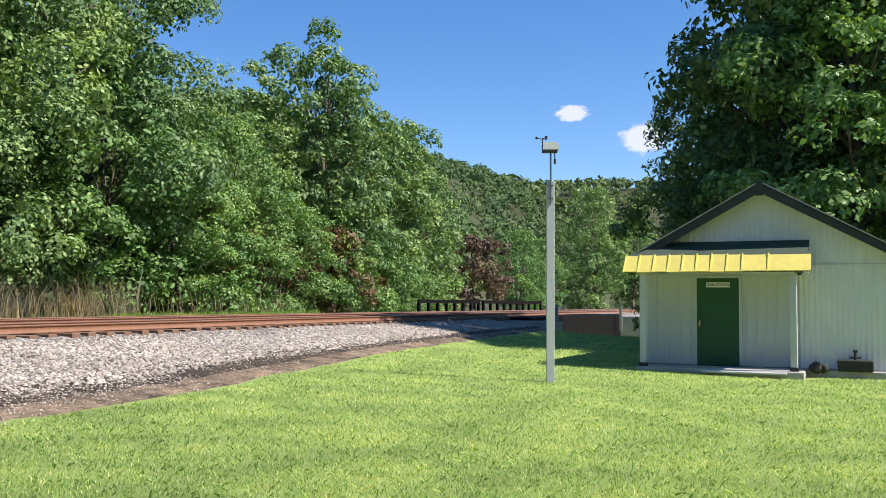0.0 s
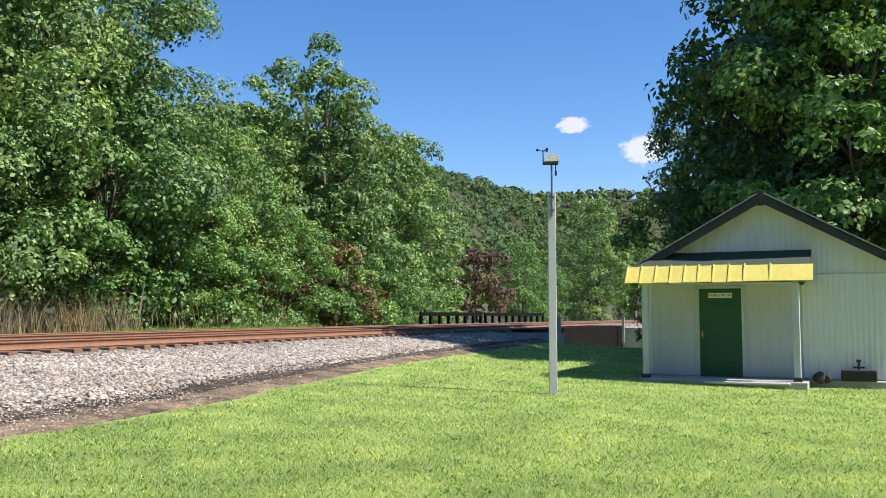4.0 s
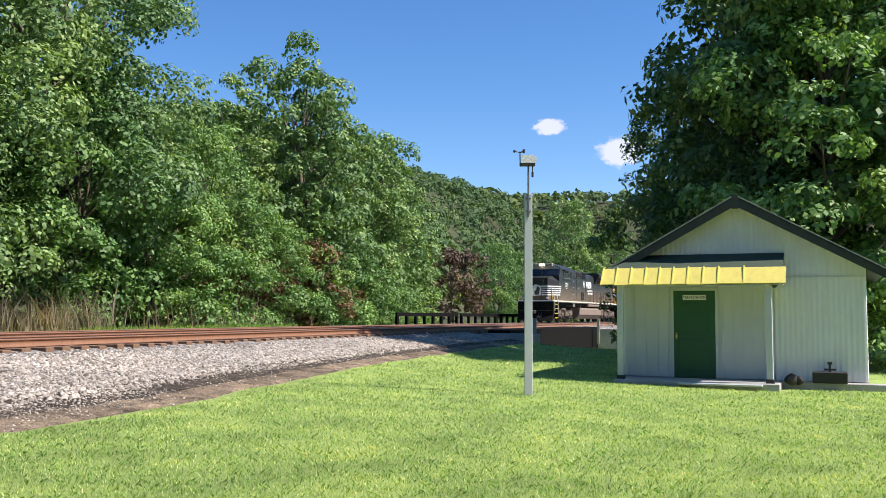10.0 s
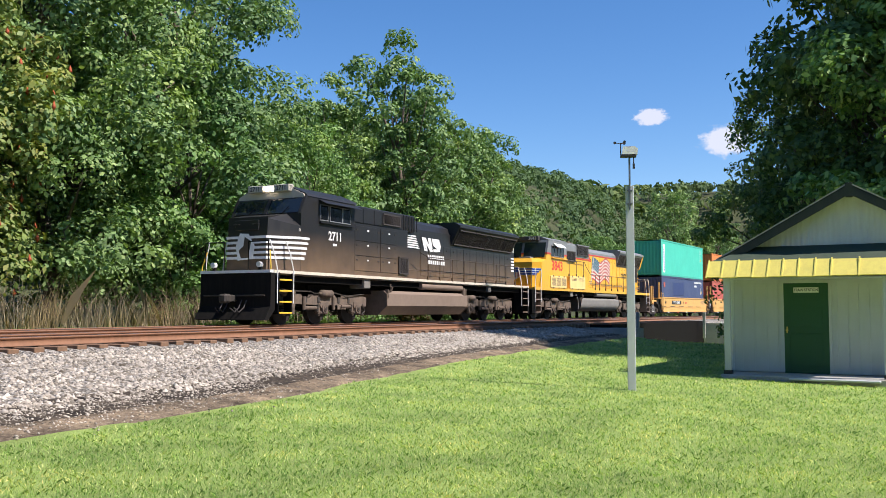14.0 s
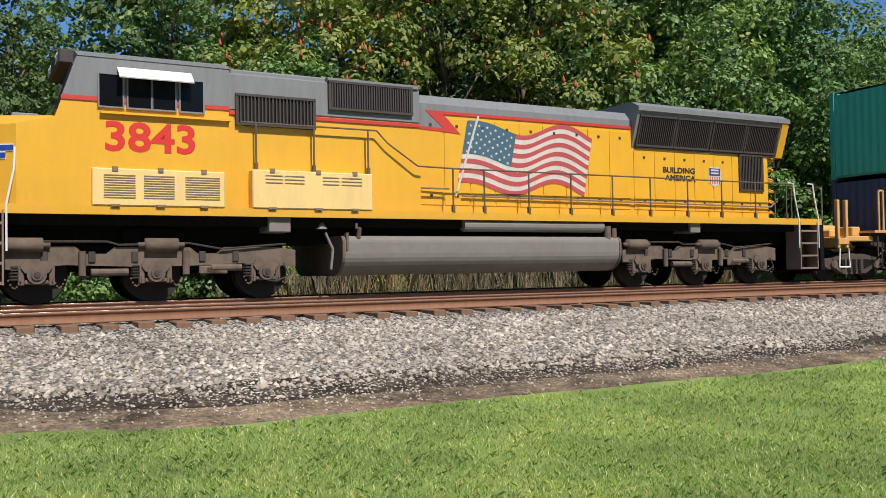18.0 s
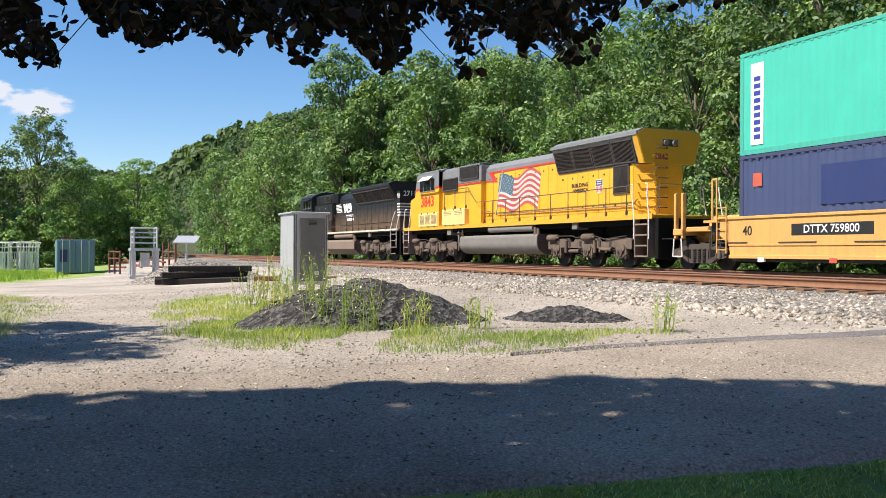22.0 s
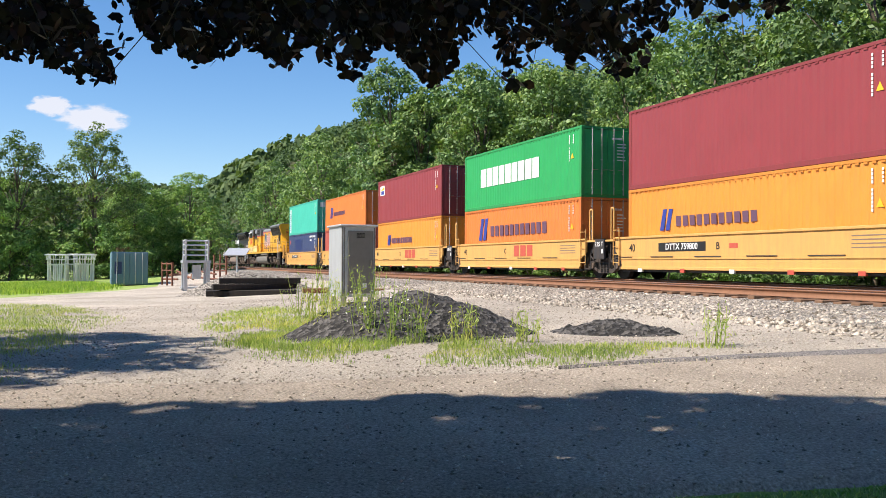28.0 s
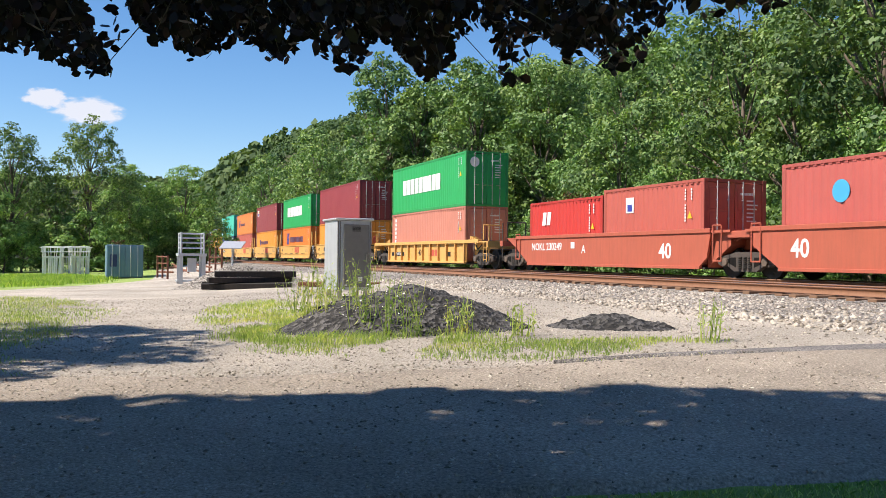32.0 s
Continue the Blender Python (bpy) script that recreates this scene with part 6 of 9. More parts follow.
    for s in (-1, 1):
        for x in (9.7, 10.55, -10.0, -10.9):
            e2 = 1 if x > 0 else -1
            Shape().path([(x, s * 1.5, 0.7), (x, s * 1.5, 1.75), (x + e2 * 0.05, s * 1.4, 2.3), (x + e2 * 0.1, s * 1.25, 2.75)], 0.02, 6).done("step_handrail", M["handrail_white"], root)
        Shape().path([(10.78, s * 1.3, 1.77), (10.78, s * 1.3, 2.7), (10.78, s * 0.5, 2.7), (10.78, s * 0.5, 1.77)], 0.018, 6).done("end_rail", M["under_black"], root)
        Shape().path([(10.8, s * 1.42, 0.6), (10.8, s * 1.42, 1.9), (10.7, s * 1.3, 2.4)], 0.022, 6).done("corner_grab_rail", M["handrail_yellow"], root)
    Shape().box(10.6, -1.45, 1.68, 10.86, 1.45, 1.77).done("front_sill", M["white"], root)
    Shape().prism([(10.6, 1.675), (10.82, 1.675), (10.84, 0.6), (11.12, 0.18), (10.95, 0.16), (10.6, 0.5)], -1.45, 1.45, "y").done("snow_plow", M["under_black"], root, "black front plow")
    coupler(root, 10.84, 1)
    coupler(root, -11.25, -1)
    Shape().box(-11.3, -1.4, 0.3, -11.15, 1.4, 1.62, 0.02).done("pilot", M["under_black"], root)
    for k in range(5):
        z = 2.5 + k * 0.16
        Shape().box(-10.162, -1.0, z, -10.15, 1.003, z + 0.08).box(-10.15, 1.0, z, -9.75, 1.004, z + 0.08).done("rear_stripe", M["white"], root)
    lettering("2711", 0.28, M["white"], root, Matrix(((0, 0, -1, -10.162), (-1, 0, 0, 0.4), (0, 1, 0, 3.75), (0, 0, 0, 1))), "white rear number 2711", 0.008)
    lettering("2711", 0.24, M["white"], root, side_text(-9.85, 1.004, 3.62), "white number 2711 on the hood side", 0.008)
    loco_truck(root, 7.4, (9.45, 7.48, 5.35))
    loco_truck(root, -6.75, (-4.7, -6.78, -8.85))
    return root

# ---- containers ----
def corrugated(x0, x1, z0, z1, y, depth, pitch, out=1):
    """A trapezoid-corrugated panel standing in the xz plane."""
    n = max(1, int(abs(x1 - x0) / pitch))
    p = (x1 - x0) / n
    V, F = [], []
    for i in range(n):
        for a, d in ((0.0, 0.0), (0.26, 0.0), (0.5, 1.0), (0.76, 1.0)):
            V.append((x0 + (i + a) * p, y - out * depth * d))
    V.append((x1, y))
    vv = [(a, b, z0) for a, b in V] + [(a, b, z1) for a, b in V]
    m = len(V)
    F = [(i, i + 1, m + i + 1, m + i) for i in range(m - 1)]
    return vv, F


def container(front, z0, h, base, label, length=12.19, ribs=0.03, dark=0.55, marks=True, texture=0.22):
    L = length / 2
    paint = painted("container_paint", base, 0.48, tuple(c * 0.35 + 0.06 for c in base), texture)
    frame_paint = painted("container_frame", tuple(c * 0.85 for c in base), 0.55, (0.1, 0.05, 0.03), 0.4)
    root = thing("shipping_container", Matrix(), label, "shipping container", "containers on the train")
    zt = z0 + h
    for s in (-1, 1):
        v, f = corrugated(-L + 0.15, L - 0.15, z0 + 0.15, zt - 0.08, s * 1.205, ribs, 0.278, s)
        raw_mesh("side_panel", v, f, paint, root)
        Shape().box(-L + 0.1, s * 1.1, z0, L - 0.1, s * 1.22, z0 + 0.16, 0.01).done("bottom_rail", frame_paint, root)
        r = Shape().box(-L + 0.1, s * 1.15, zt - 0.1, L - 0.1, s * 1.222, zt, 0.01)
        r.done("top_rail", frame_paint, root)
        for e in (-1, 1):
            Shape().box(e * L, s * 1.06, z0 + 0.1, e * (L - 0.16), s * 1.22, zt - 0.1, 0.012).done("corner_post", frame_paint, root)
            Shape().box(e * (L + 0.004), s * 1.05, z0, e * (L - 0.18), s * 1.224, z0 + 0.12, 0.015).done("corner_casting", frame_paint, root)
            Shape().box(e * (L + 0.004), s * 1.05, zt - 0.12, e * (L - 0.18), s * 1.224, zt + 0.004, 0.015).done("corner_casting", frame_paint, root)
    # row of fixing notches under the top rail
    nt = Shape()
    x = -L + 0.3
    while x < L - 0.3:
        nt.box(x, 1.2, zt - 0.15, x + 0.13, 1.214, zt - 0.1)
        x += 0.278
    tagged(nt.done("notch_row", frame_paint, root), kind="stuff")
    v, f = corrugated(-1.1, 1.1, -L + 0.05, L - 0.05, zt - 0.02, 0.02, 0.3)
    raw_mesh("roof_panel", [(c, a, b) for a, b, c in v], f, paint, root)
    Shape().box(-L + 0.1, -1.1, z0 + 0.05, L - 0.1, 1.1, z0 + 0.14).done("floor_panel", frame_paint, root)
    v, f = corrugated(-1.08, 1.08, z0 + 0.12, zt - 0.1, L - 0.05, 0.03, 0.25)
    raw_mesh("front_panel", [(b, a, c) for a, b, c in v], f, paint, root)
    # doors at the rear end
    Shape().box(-L, -1.08, z0, -L + 0.1, 1.08, z0 + 0.13).done("door_sill", frame_paint, root)
    Shape().box(-L, -1.08, zt - 0.1, -L + 0.1, 1.08, zt).done("door_header", frame_paint, root)
    for s in (-1, 1):
        d = Shape().box(-L + 0.03, s * 0.012, z0 + 0.14, -L + 0.07, s * 1.06, zt - 0.12, 0.01)
        door = d.done("door", paint, root)
        for k in range(3):
            za, zb = z0 + 0.3 + k * (h - 0.5) / 3, z0 + 0.22 + (k + 1) * (h - 0.5) / 3
            Shape().box(-L + 0.015, s * 0.1, za, -L + 0.035, s * 0.98, zb, 0.008).done("door_panel", paint, door)
        for y in (0.28, 0.72):
            g = Shape().rod((-L - 0.02, s * y, z0 + 0.1), (-L - 0.02, s * y, zt - 0.06), 0.02, 6)
            for zz in (0.35, 0.95, 1.5, 2.1, 2.5):
                if zz < h - 0.2:
                    g.box(-L - 0.03, s * y - 0.03, z0 + zz, -L + 0.02, s * y + 0.03, z0 + zz + 0.04)
            g.done("lock_rod", M["lock_grey"], door)
            Shape().rod((-L - 0.035, s * y, z0 + 1.1), (-L - 0.035, s * (y - 0.24), z0 + 1.12), 0.014, 5).done("handle", M["steel_worn"], door)
        for k in range(4):
            Shape().box(-L - 0.01, s * 1.06, z0 + 0.35 + k * (h - 0.7) / 3, -L + 0.03, s * 1.14, z0 + 0.5 + k * (h - 0.7) / 3).done("hinge", frame_paint, door)
    if marks:
        rr = random.Random(int(front * 10) + int(z0 * 100))
        k = Shape()
        for i in range(11):
            zz = zt - 0.35 - i * 0.1
            if i not in (4, 11):
                k.box(-L + 0.95, 1.212, zz, -L + 1.01, 1.218, zz + 0.075)
        for i in range(4):
            k.box(-L + 0.62, 1.212, zt - 0.35 - i * 0.1, -L + 0.68, 1.218, zt - 0.28 - i * 0.1)
        for i in range(9):
            k.box(-L - 0.0, -0.2 - 0.055 * i, zt - 0.5, -L + 0.012, -0.235 - 0.055 * i, zt - 0.42)
        for i in range(6):
            k.box(-L - 0.0, -0.45, zt - 0.7 - i * 0.13, -L + 0.012, -0.45 - rr.uniform(0.25, 0.45), zt - 0.655 - i * 0.13)
        k.done("marking_bars", M["mark_white"], root)
        Shape().prism([(-L + 0.62, zt - 1.25), (-L + 0.86, zt - 1.25), (-L + 0.74, zt - 1.02)], 1.212, 1.219, "y").done("warning_mark", M["mark_yellow"], root)
    MOVES.append((root, front - L))
    return root


def blocks(root, x, z, n, w, gap, h, material, y=1.219, slant=0.0, name="name_bar"):
    """A row of plain blocks in place of a brand name, from x towards the rear."""
    for i in range(n):
        a = x - i * (w + gap)
        Shape().prism([(a, z), (a - w, z), (a - w - slant, z + h), (a - slant, z + h)], y - 0.006, y, "y").done(name, material, root)


M["mark_white"] = mat("marking_white", (0.72, 0.72, 0.7), 0.6)
M["mark_yellow"] = mat("marking_yellow", (0.75, 0.45, 0.02), 0.6)
M["ttx_red"] = painted("faded_red", (0.5, 0.08, 0.05), 0.6, (0.4, 0.2, 0.1), 0.4)
M["dark_blue"] = mat("emblem_blue", (0.03, 0.05, 0.28), 0.5)
M["navy_patch"] = painted("navy_patch", (0.02, 0.035, 0.13), 0.45, (0.05, 0.06, 0.12), 0.3)
TEAL, NAVY, ORANGE, BRICK, MAROON, GREEN, AMBER, SALMON, RED = (0.05, 0.48, 0.36), (0.045, 0.065, 0.15), (0.68, 0.19, 0.035), (0.42, 0.09, 0.065), (0.27, 0.04, 0.045), (0.015, 0.33, 0.085), (0.72, 0.27, 0.035), (0.52, 0.2, 0.14), (0.5, 0.035, 0.025)
UP_Z, LOW_Z = 3.24, 0.35
c = container(66.63, LOW_Z, 2.88, NAVY, "faded navy blue container in the well of a rail car")
Shape().box(0.0, 1.212, 1.75, 3.1, 1.218, 2.75).done("repaint_patch", M["navy_patch"], c, "darker blue repainted patch")
Shape().box(5.2, 1.212, 2.35, 5.55, 1.219, 2.72).done("logo_patch", M["ttx_red"], c)
Shape().box(-3.2, 1.212, 2.5, -3.9, 1.219, 2.66).done("label_patch", M["mark_white"], c)
blocks(c, -3.1, 2.82, 9, 0.16, 0.09, 0.16, M["mark_white"])
c = container(66.63, UP_Z, 2.86, TEAL, "bright teal container stacked on a navy one", ribs=0.008)
p = Shape().box(5.15, 1.212, 3.5, 5.65, 1.219, 5.75).done("name_panel", M["mark_white"], c, "white upright name panel")
for i in range(9):
    Shape().box(5.27, 1.219, 3.65 + i * 0.2, 5.52, 1.222, 3.78 + i * 0.2).done("name_bar", M["dark_blue"], p)
Shape().box(-6.1, 0.55, 5.45, -6.09, 0.95, 5.85).done("door_label", M["mark_white"], c)
c = container(51.38, LOW_Z, 2.88, BRICK, "brick red container in the well of a rail car")
c = container(51.38, UP_Z, 2.56, ORANGE, "orange container with a blue emblem, stacked on a red one", ribs=0.012)


def twin_emblem(c, x, z, s, bars=True, bar_h=0.3):
    for k in (0, 1):
        a = x - k * 0.42 * s
        Shape().prism([(a, z), (a - 0.3 * s, z), (a - 0.52 * s, z + 0.9 * s), (a - 0.25 * s, z + 0.9 * s)], 1.212, 1.219, "y").done("emblem_block", M["dark_blue"], c)
    if bars:
        blocks(c, x - 1.2 * s, z + 0.15 * s, 11, bar_h * 0.8, bar_h * 0.3, bar_h, M["name_dark"], slant=-0.02)


M["name_dark"] = mat("name_dark", (0.12, 0.06, 0.1), 0.6)
twin_emblem(c, 4.4, 4.2, 0.95)
c = container(36.11, LOW_Z, 2.88, AMBER, "faded amber container in the well of a rail car")
twin_emblem(c, 3.9, 1.72, 0.75, True, 0.34)
c = container(36.11, UP_Z, 2.86, MAROON, "maroon container with a small white logo panel", ribs=0.014)
p = Shape().box(4.6, 1.212, 5.1, 5.6, 1.219, 5.75).done("logo_panel", M["mark_white"], c)
Shape().prism([(5.5, 5.45), (4.7, 5.45), (4.7, 5.7)], 1.219, 1.222, "y").done("logo_shape", M["mark_yellow"], p)
Shape().box(4.75, 1.219, 5.17, 5.4, 1.222, 5.4).done("logo_shape", M["dark_blue"], p)
c = container(20.45, LOW_Z, 2.88, ORANGE, "orange container with large blue emblem in a rail car well")
twin_emblem(c, 4.2, 1.7, 1.2, True, 0.5)
c = container(20.45, UP_Z, 2.86, GREEN, "bright green container with white block lettering, stacked on orange", ribs=0.012)
blocks(c, 4.0, 4.35, 9, 0.62, 0.1, 0.9, M["mark_white"], slant=0.0)
c = container(4.83, LOW_Z, 2.88, AMBER, "amber container with a blue emblem in a rail car well")
twin_emblem(c, 4.1, 1.7, 0.8, True, 0.34)
c = container(4.83, UP_Z, 2.86, MAROON, "plain maroon container stacked on an amber one", ribs=0.012)
c = container(-15.08, LOW_Z, 2.88, SALMON, "sun-faded salmon red ribbed container in a single rail car", ribs=0.04)
for i in range(6):
    Shape().box(5.25, 1.2, 1.45 + i * 0.26, 5.5, 1.212, 1.64 + i * 0.26).done("name_bar", M["mark_white"], c)
c = container(-15.08, UP_Z, 2.86, GREEN, "bright green container with white block lettering, stacked on salmon", ribs=0.012)
blocks(c, 4.0, 4.35, 9, 0.62, 0.1, 0.9, M["mark_white"])
Shape().rod((-6.098, 0.72, 5.55), (-6.088, 0.72, 5.55), 0.26, 18).done("door_emblem", M["mark_white"], c)
c = container(-34.7, LOW_Z, 2.6, RED, "bright red short container with a white logo", length=6.06, ribs=0.04)
for k in range(2):
    Shape().prism([(1.9 - k * 0.4, 1.95), (1.6 - k * 0.4, 1.95), (1.5 - k * 0.4, 2.5), (1.8 - k * 0.4, 2.5)], 1.2, 1.212, "y").done("logo_shape", M["mark_white"], c)
c = container(-40.84, LOW_Z, 2.78, (0.45, 0.1, 0.07), "faded red short container with a small blue label", length=6.06, ribs=0.03)
Shape().box(1.0, 1.2, 2.2, 1.5, 1.212, 2.75).done("logo_panel", M["mark_white"], c)
Shape().box(1.1, 1.212, 2.25, 1.4, 1.215, 2.5).done("logo_shape", M["dark_blue"], c)
c = container(-50.4, LOW_Z, 2.86, (0.46, 0.1, 0.08), "faded red container with a round blue sticker", ribs=0.03)
Shape().rod((3.9, 1.2, 2.35), (3.9, 1.214, 2.35), 0.3, 20).done("round_sticker", mat("sticker_blue", (0.05, 0.35, 0.6), 0.5), c)


# ---- rail cars ----
def car_truck(root, x, r=0.483):
    tr = Shape().box(-0.25, -0.95, 0.55, 0.25, 0.95, 0.8, 0.04).done("truck", M["steel_dark"], root, "two-axle freight truck")
    tr.matrix_basis = pose(x, 0, 0)
    for s in (-1, 1):
        y0, y1 = s * 0.92, s * 1.08
        Shape().prism([(-1.25, 0.62), (-1.25, 0.42), (-1.05, 0.34), (-0.8, 0.36), (-0.5, 0.2), (0.5, 0.2), (0.8, 0.36), (1.05, 0.34), (1.25, 0.42), (1.25, 0.62), (0.7, 0.72), (0.42, 0.78), (-0.42, 0.78), (-0.7, 0.72)], y0, y1, "y").done("side_frame", M["truck_dark"], tr)
        # black plates on the frame face paint the shade of its openings
        for e in (-1, 1):
            Shape().prism([(e * 0.4, 0.32), (e * 0.78, 0.46), (e * 0.9, 0.54), (e * 0.62, 0.62), (e * 0.4, 0.62)], s * (abs(y1) + 0.001), s * (abs(y1) + 0.006), "y").done("frame_opening", M["under_black"], tr)
        sp = Shape()
        for a in (-0.22, 0.0, 0.22):
            for k in range(6):
                sp.rod((a, s * 1.09, 0.3 + k * 0.06), (a, s * 1.09, 0.335 + k * 0.06), 0.085, 10)
        tagged(sp.done("spring_nest", M["steel_dark"], tr), kind="stuff")
        for a in (-0.89, 0.89):
            Shape().rod((a, s * 0.95, r), (a, s * 1.14, r), 0.12, 12).done("bearing_cap", M["truck_grey"], tr)
    wheelset(tr, -0.89, r)
    wheelset(tr, 0.89, r)


def car_ladder(root, x, y, z0, z1, material):
    sh = Shape().rod((x - 0.2, y, z0), (x - 0.2, y, z1), 0.022, 6).rod((x + 0.2, y, z0), (x + 0.2, y, z1), 0.022, 6)
    k = z0 + 0.1
    while k < z1:
        sh.rod((x - 0.2, y, k), (x + 0.2, y, k), 0.015, 5)
        k += 0.3
    sh.done("ladder", material, root)


def well_unit(centre, paint, label, front_end, rear_end, letter, number, tag_text, brand):
    """One well of an articulated car: side plates, floor, sloped end bulkheads; a shared truck at the rear joint."""
    root = thing("well_car", Matrix(), label, "rail car", "cars of the train")
    MOVES.append((root, centre))
    for s in (-1, 1):
        pl = Shape().prism([(6.75, 1.5), (6.75, 1.02), (6.35, 0.75), (6.3, 0.42), (-6.3, 0.42), (-6.35, 0.75), (-6.75, 1.02), (-6.75, 1.5)], s * 1.3, s * 1.36, "y").done("side_plate", paint, root)
        Shape().box(-6.75, s * 1.27, 1.46, 6.75, s * 1.4, 1.54, 0.01).box(-6.3, s * 1.33, 0.36, 6.3, s * 1.42, 0.46, 0.01).box(-6.35, s * 1.36, 0.72, 6.35, s * 1.385, 0.77).done("side_chord", paint, pl)
        for k in range(5):
            x = -5.0 + k * 2.5
            Shape().box(x - 0.12, s * 1.36, 0.28, x + 0.12, s * 1.43, 0.4).done("hinge_block", M["ttx_red"] if k in (0, 1, 3) else M["mark_white"], pl)
            Shape().box(x + 0.6, s * 1.36, 0.79, x + 1.9, s * 1.39, 0.82).done("grab_rail", M["car_dark"], pl)
    Shape().box(-6.3, -1.3, 0.28, 6.3, 1.3, 0.34).done("well_floor", M["car_dark"], root)
    for e in (-1, 1):
        Shape().prism([(e * 6.3, 0.34), (e * 6.3, 1.45), (e * 7.35, 1.45), (e * 7.35, 1.05), (e * 6.75, 0.95)], -1.15, 1.15, "y").done("end_bulkhead", M["car_dark"], root)
        Shape().box(e * 6.75, -1.38, 1.4, e * 7.45, 1.38, 1.47).done("end_platform", paint, root)
        Shape().path([(e * 6.95, 1.3, 1.47), (e * 6.95, 1.3, 2.65), (e * 7.15, 1.3, 2.65), (e * 7.15, 1.3, 1.47)], 0.035, 6).done("end_post", paint, root)
        p = Shape()
        p.path([(e * 6.9, 0.9, 1.3), (e * 7.3, 0.95, 1.1), (e * 7.6, 0.9, 1.25)], 0.035, 6)
        p.path([(e * 6.8, 1.2, 0.9), (e * 7.2, 1.28, 0.7), (e * 7.2, 1.28, 1.3)], 0.025, 6)
        p.path([(e * 6.7, 1.38, 0.95), (e * 6.7, 1.38, 0.35), (e * 7.15, 1.38, 0.35), (e * 7.15, 1.38, 0.95)], 0.022, 5)
        p.done("end_piping", M["steel_dark"], root)
        car_ladder(root, e * 6.6, 1.42, 0.5, 1.9, paint)
    if rear_end:
        car_truck(root, -8.3)
        Shape().box(-9.2, -0.5, 0.85, -7.2, 0.5, 1.15, 0.03).box(-9.3, -1.3, 1.1, -8.9, 1.3, 1.3).done("end_beam", paint, root)
        Shape().path([(-9.1, 1.25, 0.4), (-9.1, 1.25, 2.3)], 0.03, 6).path([(-8.5, 1.25, 1.2), (-8.5, 1.25, 2.3), (-8.5, 0.4, 2.3), (-8.5, 0.4, 1.2)], 0.03, 6).done("end_post", paint, root)
        Shape().rod((-8.3, 0.6, 1.75), (-8.34, 0.6, 1.75), 0.28, 16).done("hand_brake", M["ttx_red"], root)
        coupler(root, -9.2, -1)
    else:
        car_truck(root, -7.7)
        Shape().box(-8.1, -1.36, 0.75, -7.35, -1.28, 1.5).box(-8.1, 1.28, 0.75, -7.35, 1.36, 1.5).box(-8.5, -0.6, 0.85, -6.9, 0.6, 1.2, 0.03).done("joint_frame", M["car_dark"], root)
        lettering("125 T", 0.17, M["mark_white"], root, side_text(-7.72, 1.364, 1.3), "white load mark 125 T", 0.004)
        Shape().box(-8.0, 1.36, 0.95, -7.9, 1.366, 1.12).done("label_patch", M["mark_white"], root)
    if front_end:
        car_truck(root, 8.0)
        Shape().box(7.2, -0.5, 0.85, 8.9, 0.5, 1.15, 0.03).box(8.5, -1.35, 1.05, 8.95, 1.35, 1.25, 0.02).box(7.3, -1.2, 1.15, 8.5, 1.2, 1.3, 0.02).done("end_beam", paint, root)
        b = Shape().box(7.4, 0.35, 1.3, 7.75, 0.85, 1.6, 0.03).box(7.9, -0.1, 1.3, 8.3, 0.5, 1.52, 0.03).rod((7.2, -0.3, 1.5), (8.3, -0.3, 1.5), 0.2, 12)
        b.done("brake_gear", paint, root)
        for x in (8.55, 8.9):
            Shape().box(x - 0.05, 1.2, 0.95, x + 0.05, 1.32, 2.35, 0.015).done("end_post", paint, root)
        Shape().path([(8.55, 1.34, 0.95), (8.5, 1.34, 0.4), (8.95, 1.34, 0.4), (8.9, 1.34, 0.95)], 0.022, 5).done("sill_step", M["handrail_white"], root)
        coupler(root, 8.9, 1)
    if number:
        Shape().box(1.35, 1.362, 0.98, 3.95, 1.366, 1.28).done("number_panel", M["ink"], root, "black reporting mark panel")
        lettering(number, 0.2, M["mark_white"], root, side_text(2.65, 1.368, 1.13), "white reporting mark", 0.004, 1.05)
        Shape().box(0.2, 1.362, 1.05, -0.2, 1.368, 1.2).done("label_patch", M["ttx_red"], root)
    lettering("40", 0.26, M["ink"], root, side_text(5.6, 1.366, 1.12), "black length mark 40", 0.004)
    lettering(letter, 0.22, M["ink"], root, side_text(0.75, 1.366, 1.12), "", 0.004)
    if brand:
        blocks(root, -0.2, 0.88, 3, 0.55, 0.12, 0.5, M["ttx_red"], y=1.369)
    nb = Shape()
    for i in range(4):
        nb.box(-4.6, 1.36, 0.98 + i * 0.1, -5.9, 1.364, 1.01 + i * 0.1)
    nb.done("marking_bars", M["brown_dust"], root)
    return root


Yc = M["car_yellow"]
well_unit(60.53, Yc, "weathered yellow well car unit carrying navy and teal containers", True, False, "A", "DTTX 759800", "", False)
well_unit(45.28, Yc, "weathered yellow well car unit with a red brand mark", False, False, "E", "", "", True)
well_unit(30.02, Yc, "weathered yellow well car unit under amber and maroon containers", False, False, "D", "", "", True)
well_unit(14.35, Yc, "weathered yellow well car unit under orange and green containers", False, False, "C", "", "", True)
well_unit(-1.26, Yc, "weathered yellow end unit of a well car with reporting mark", False, True, "B", "DTTX 759800", "", False)


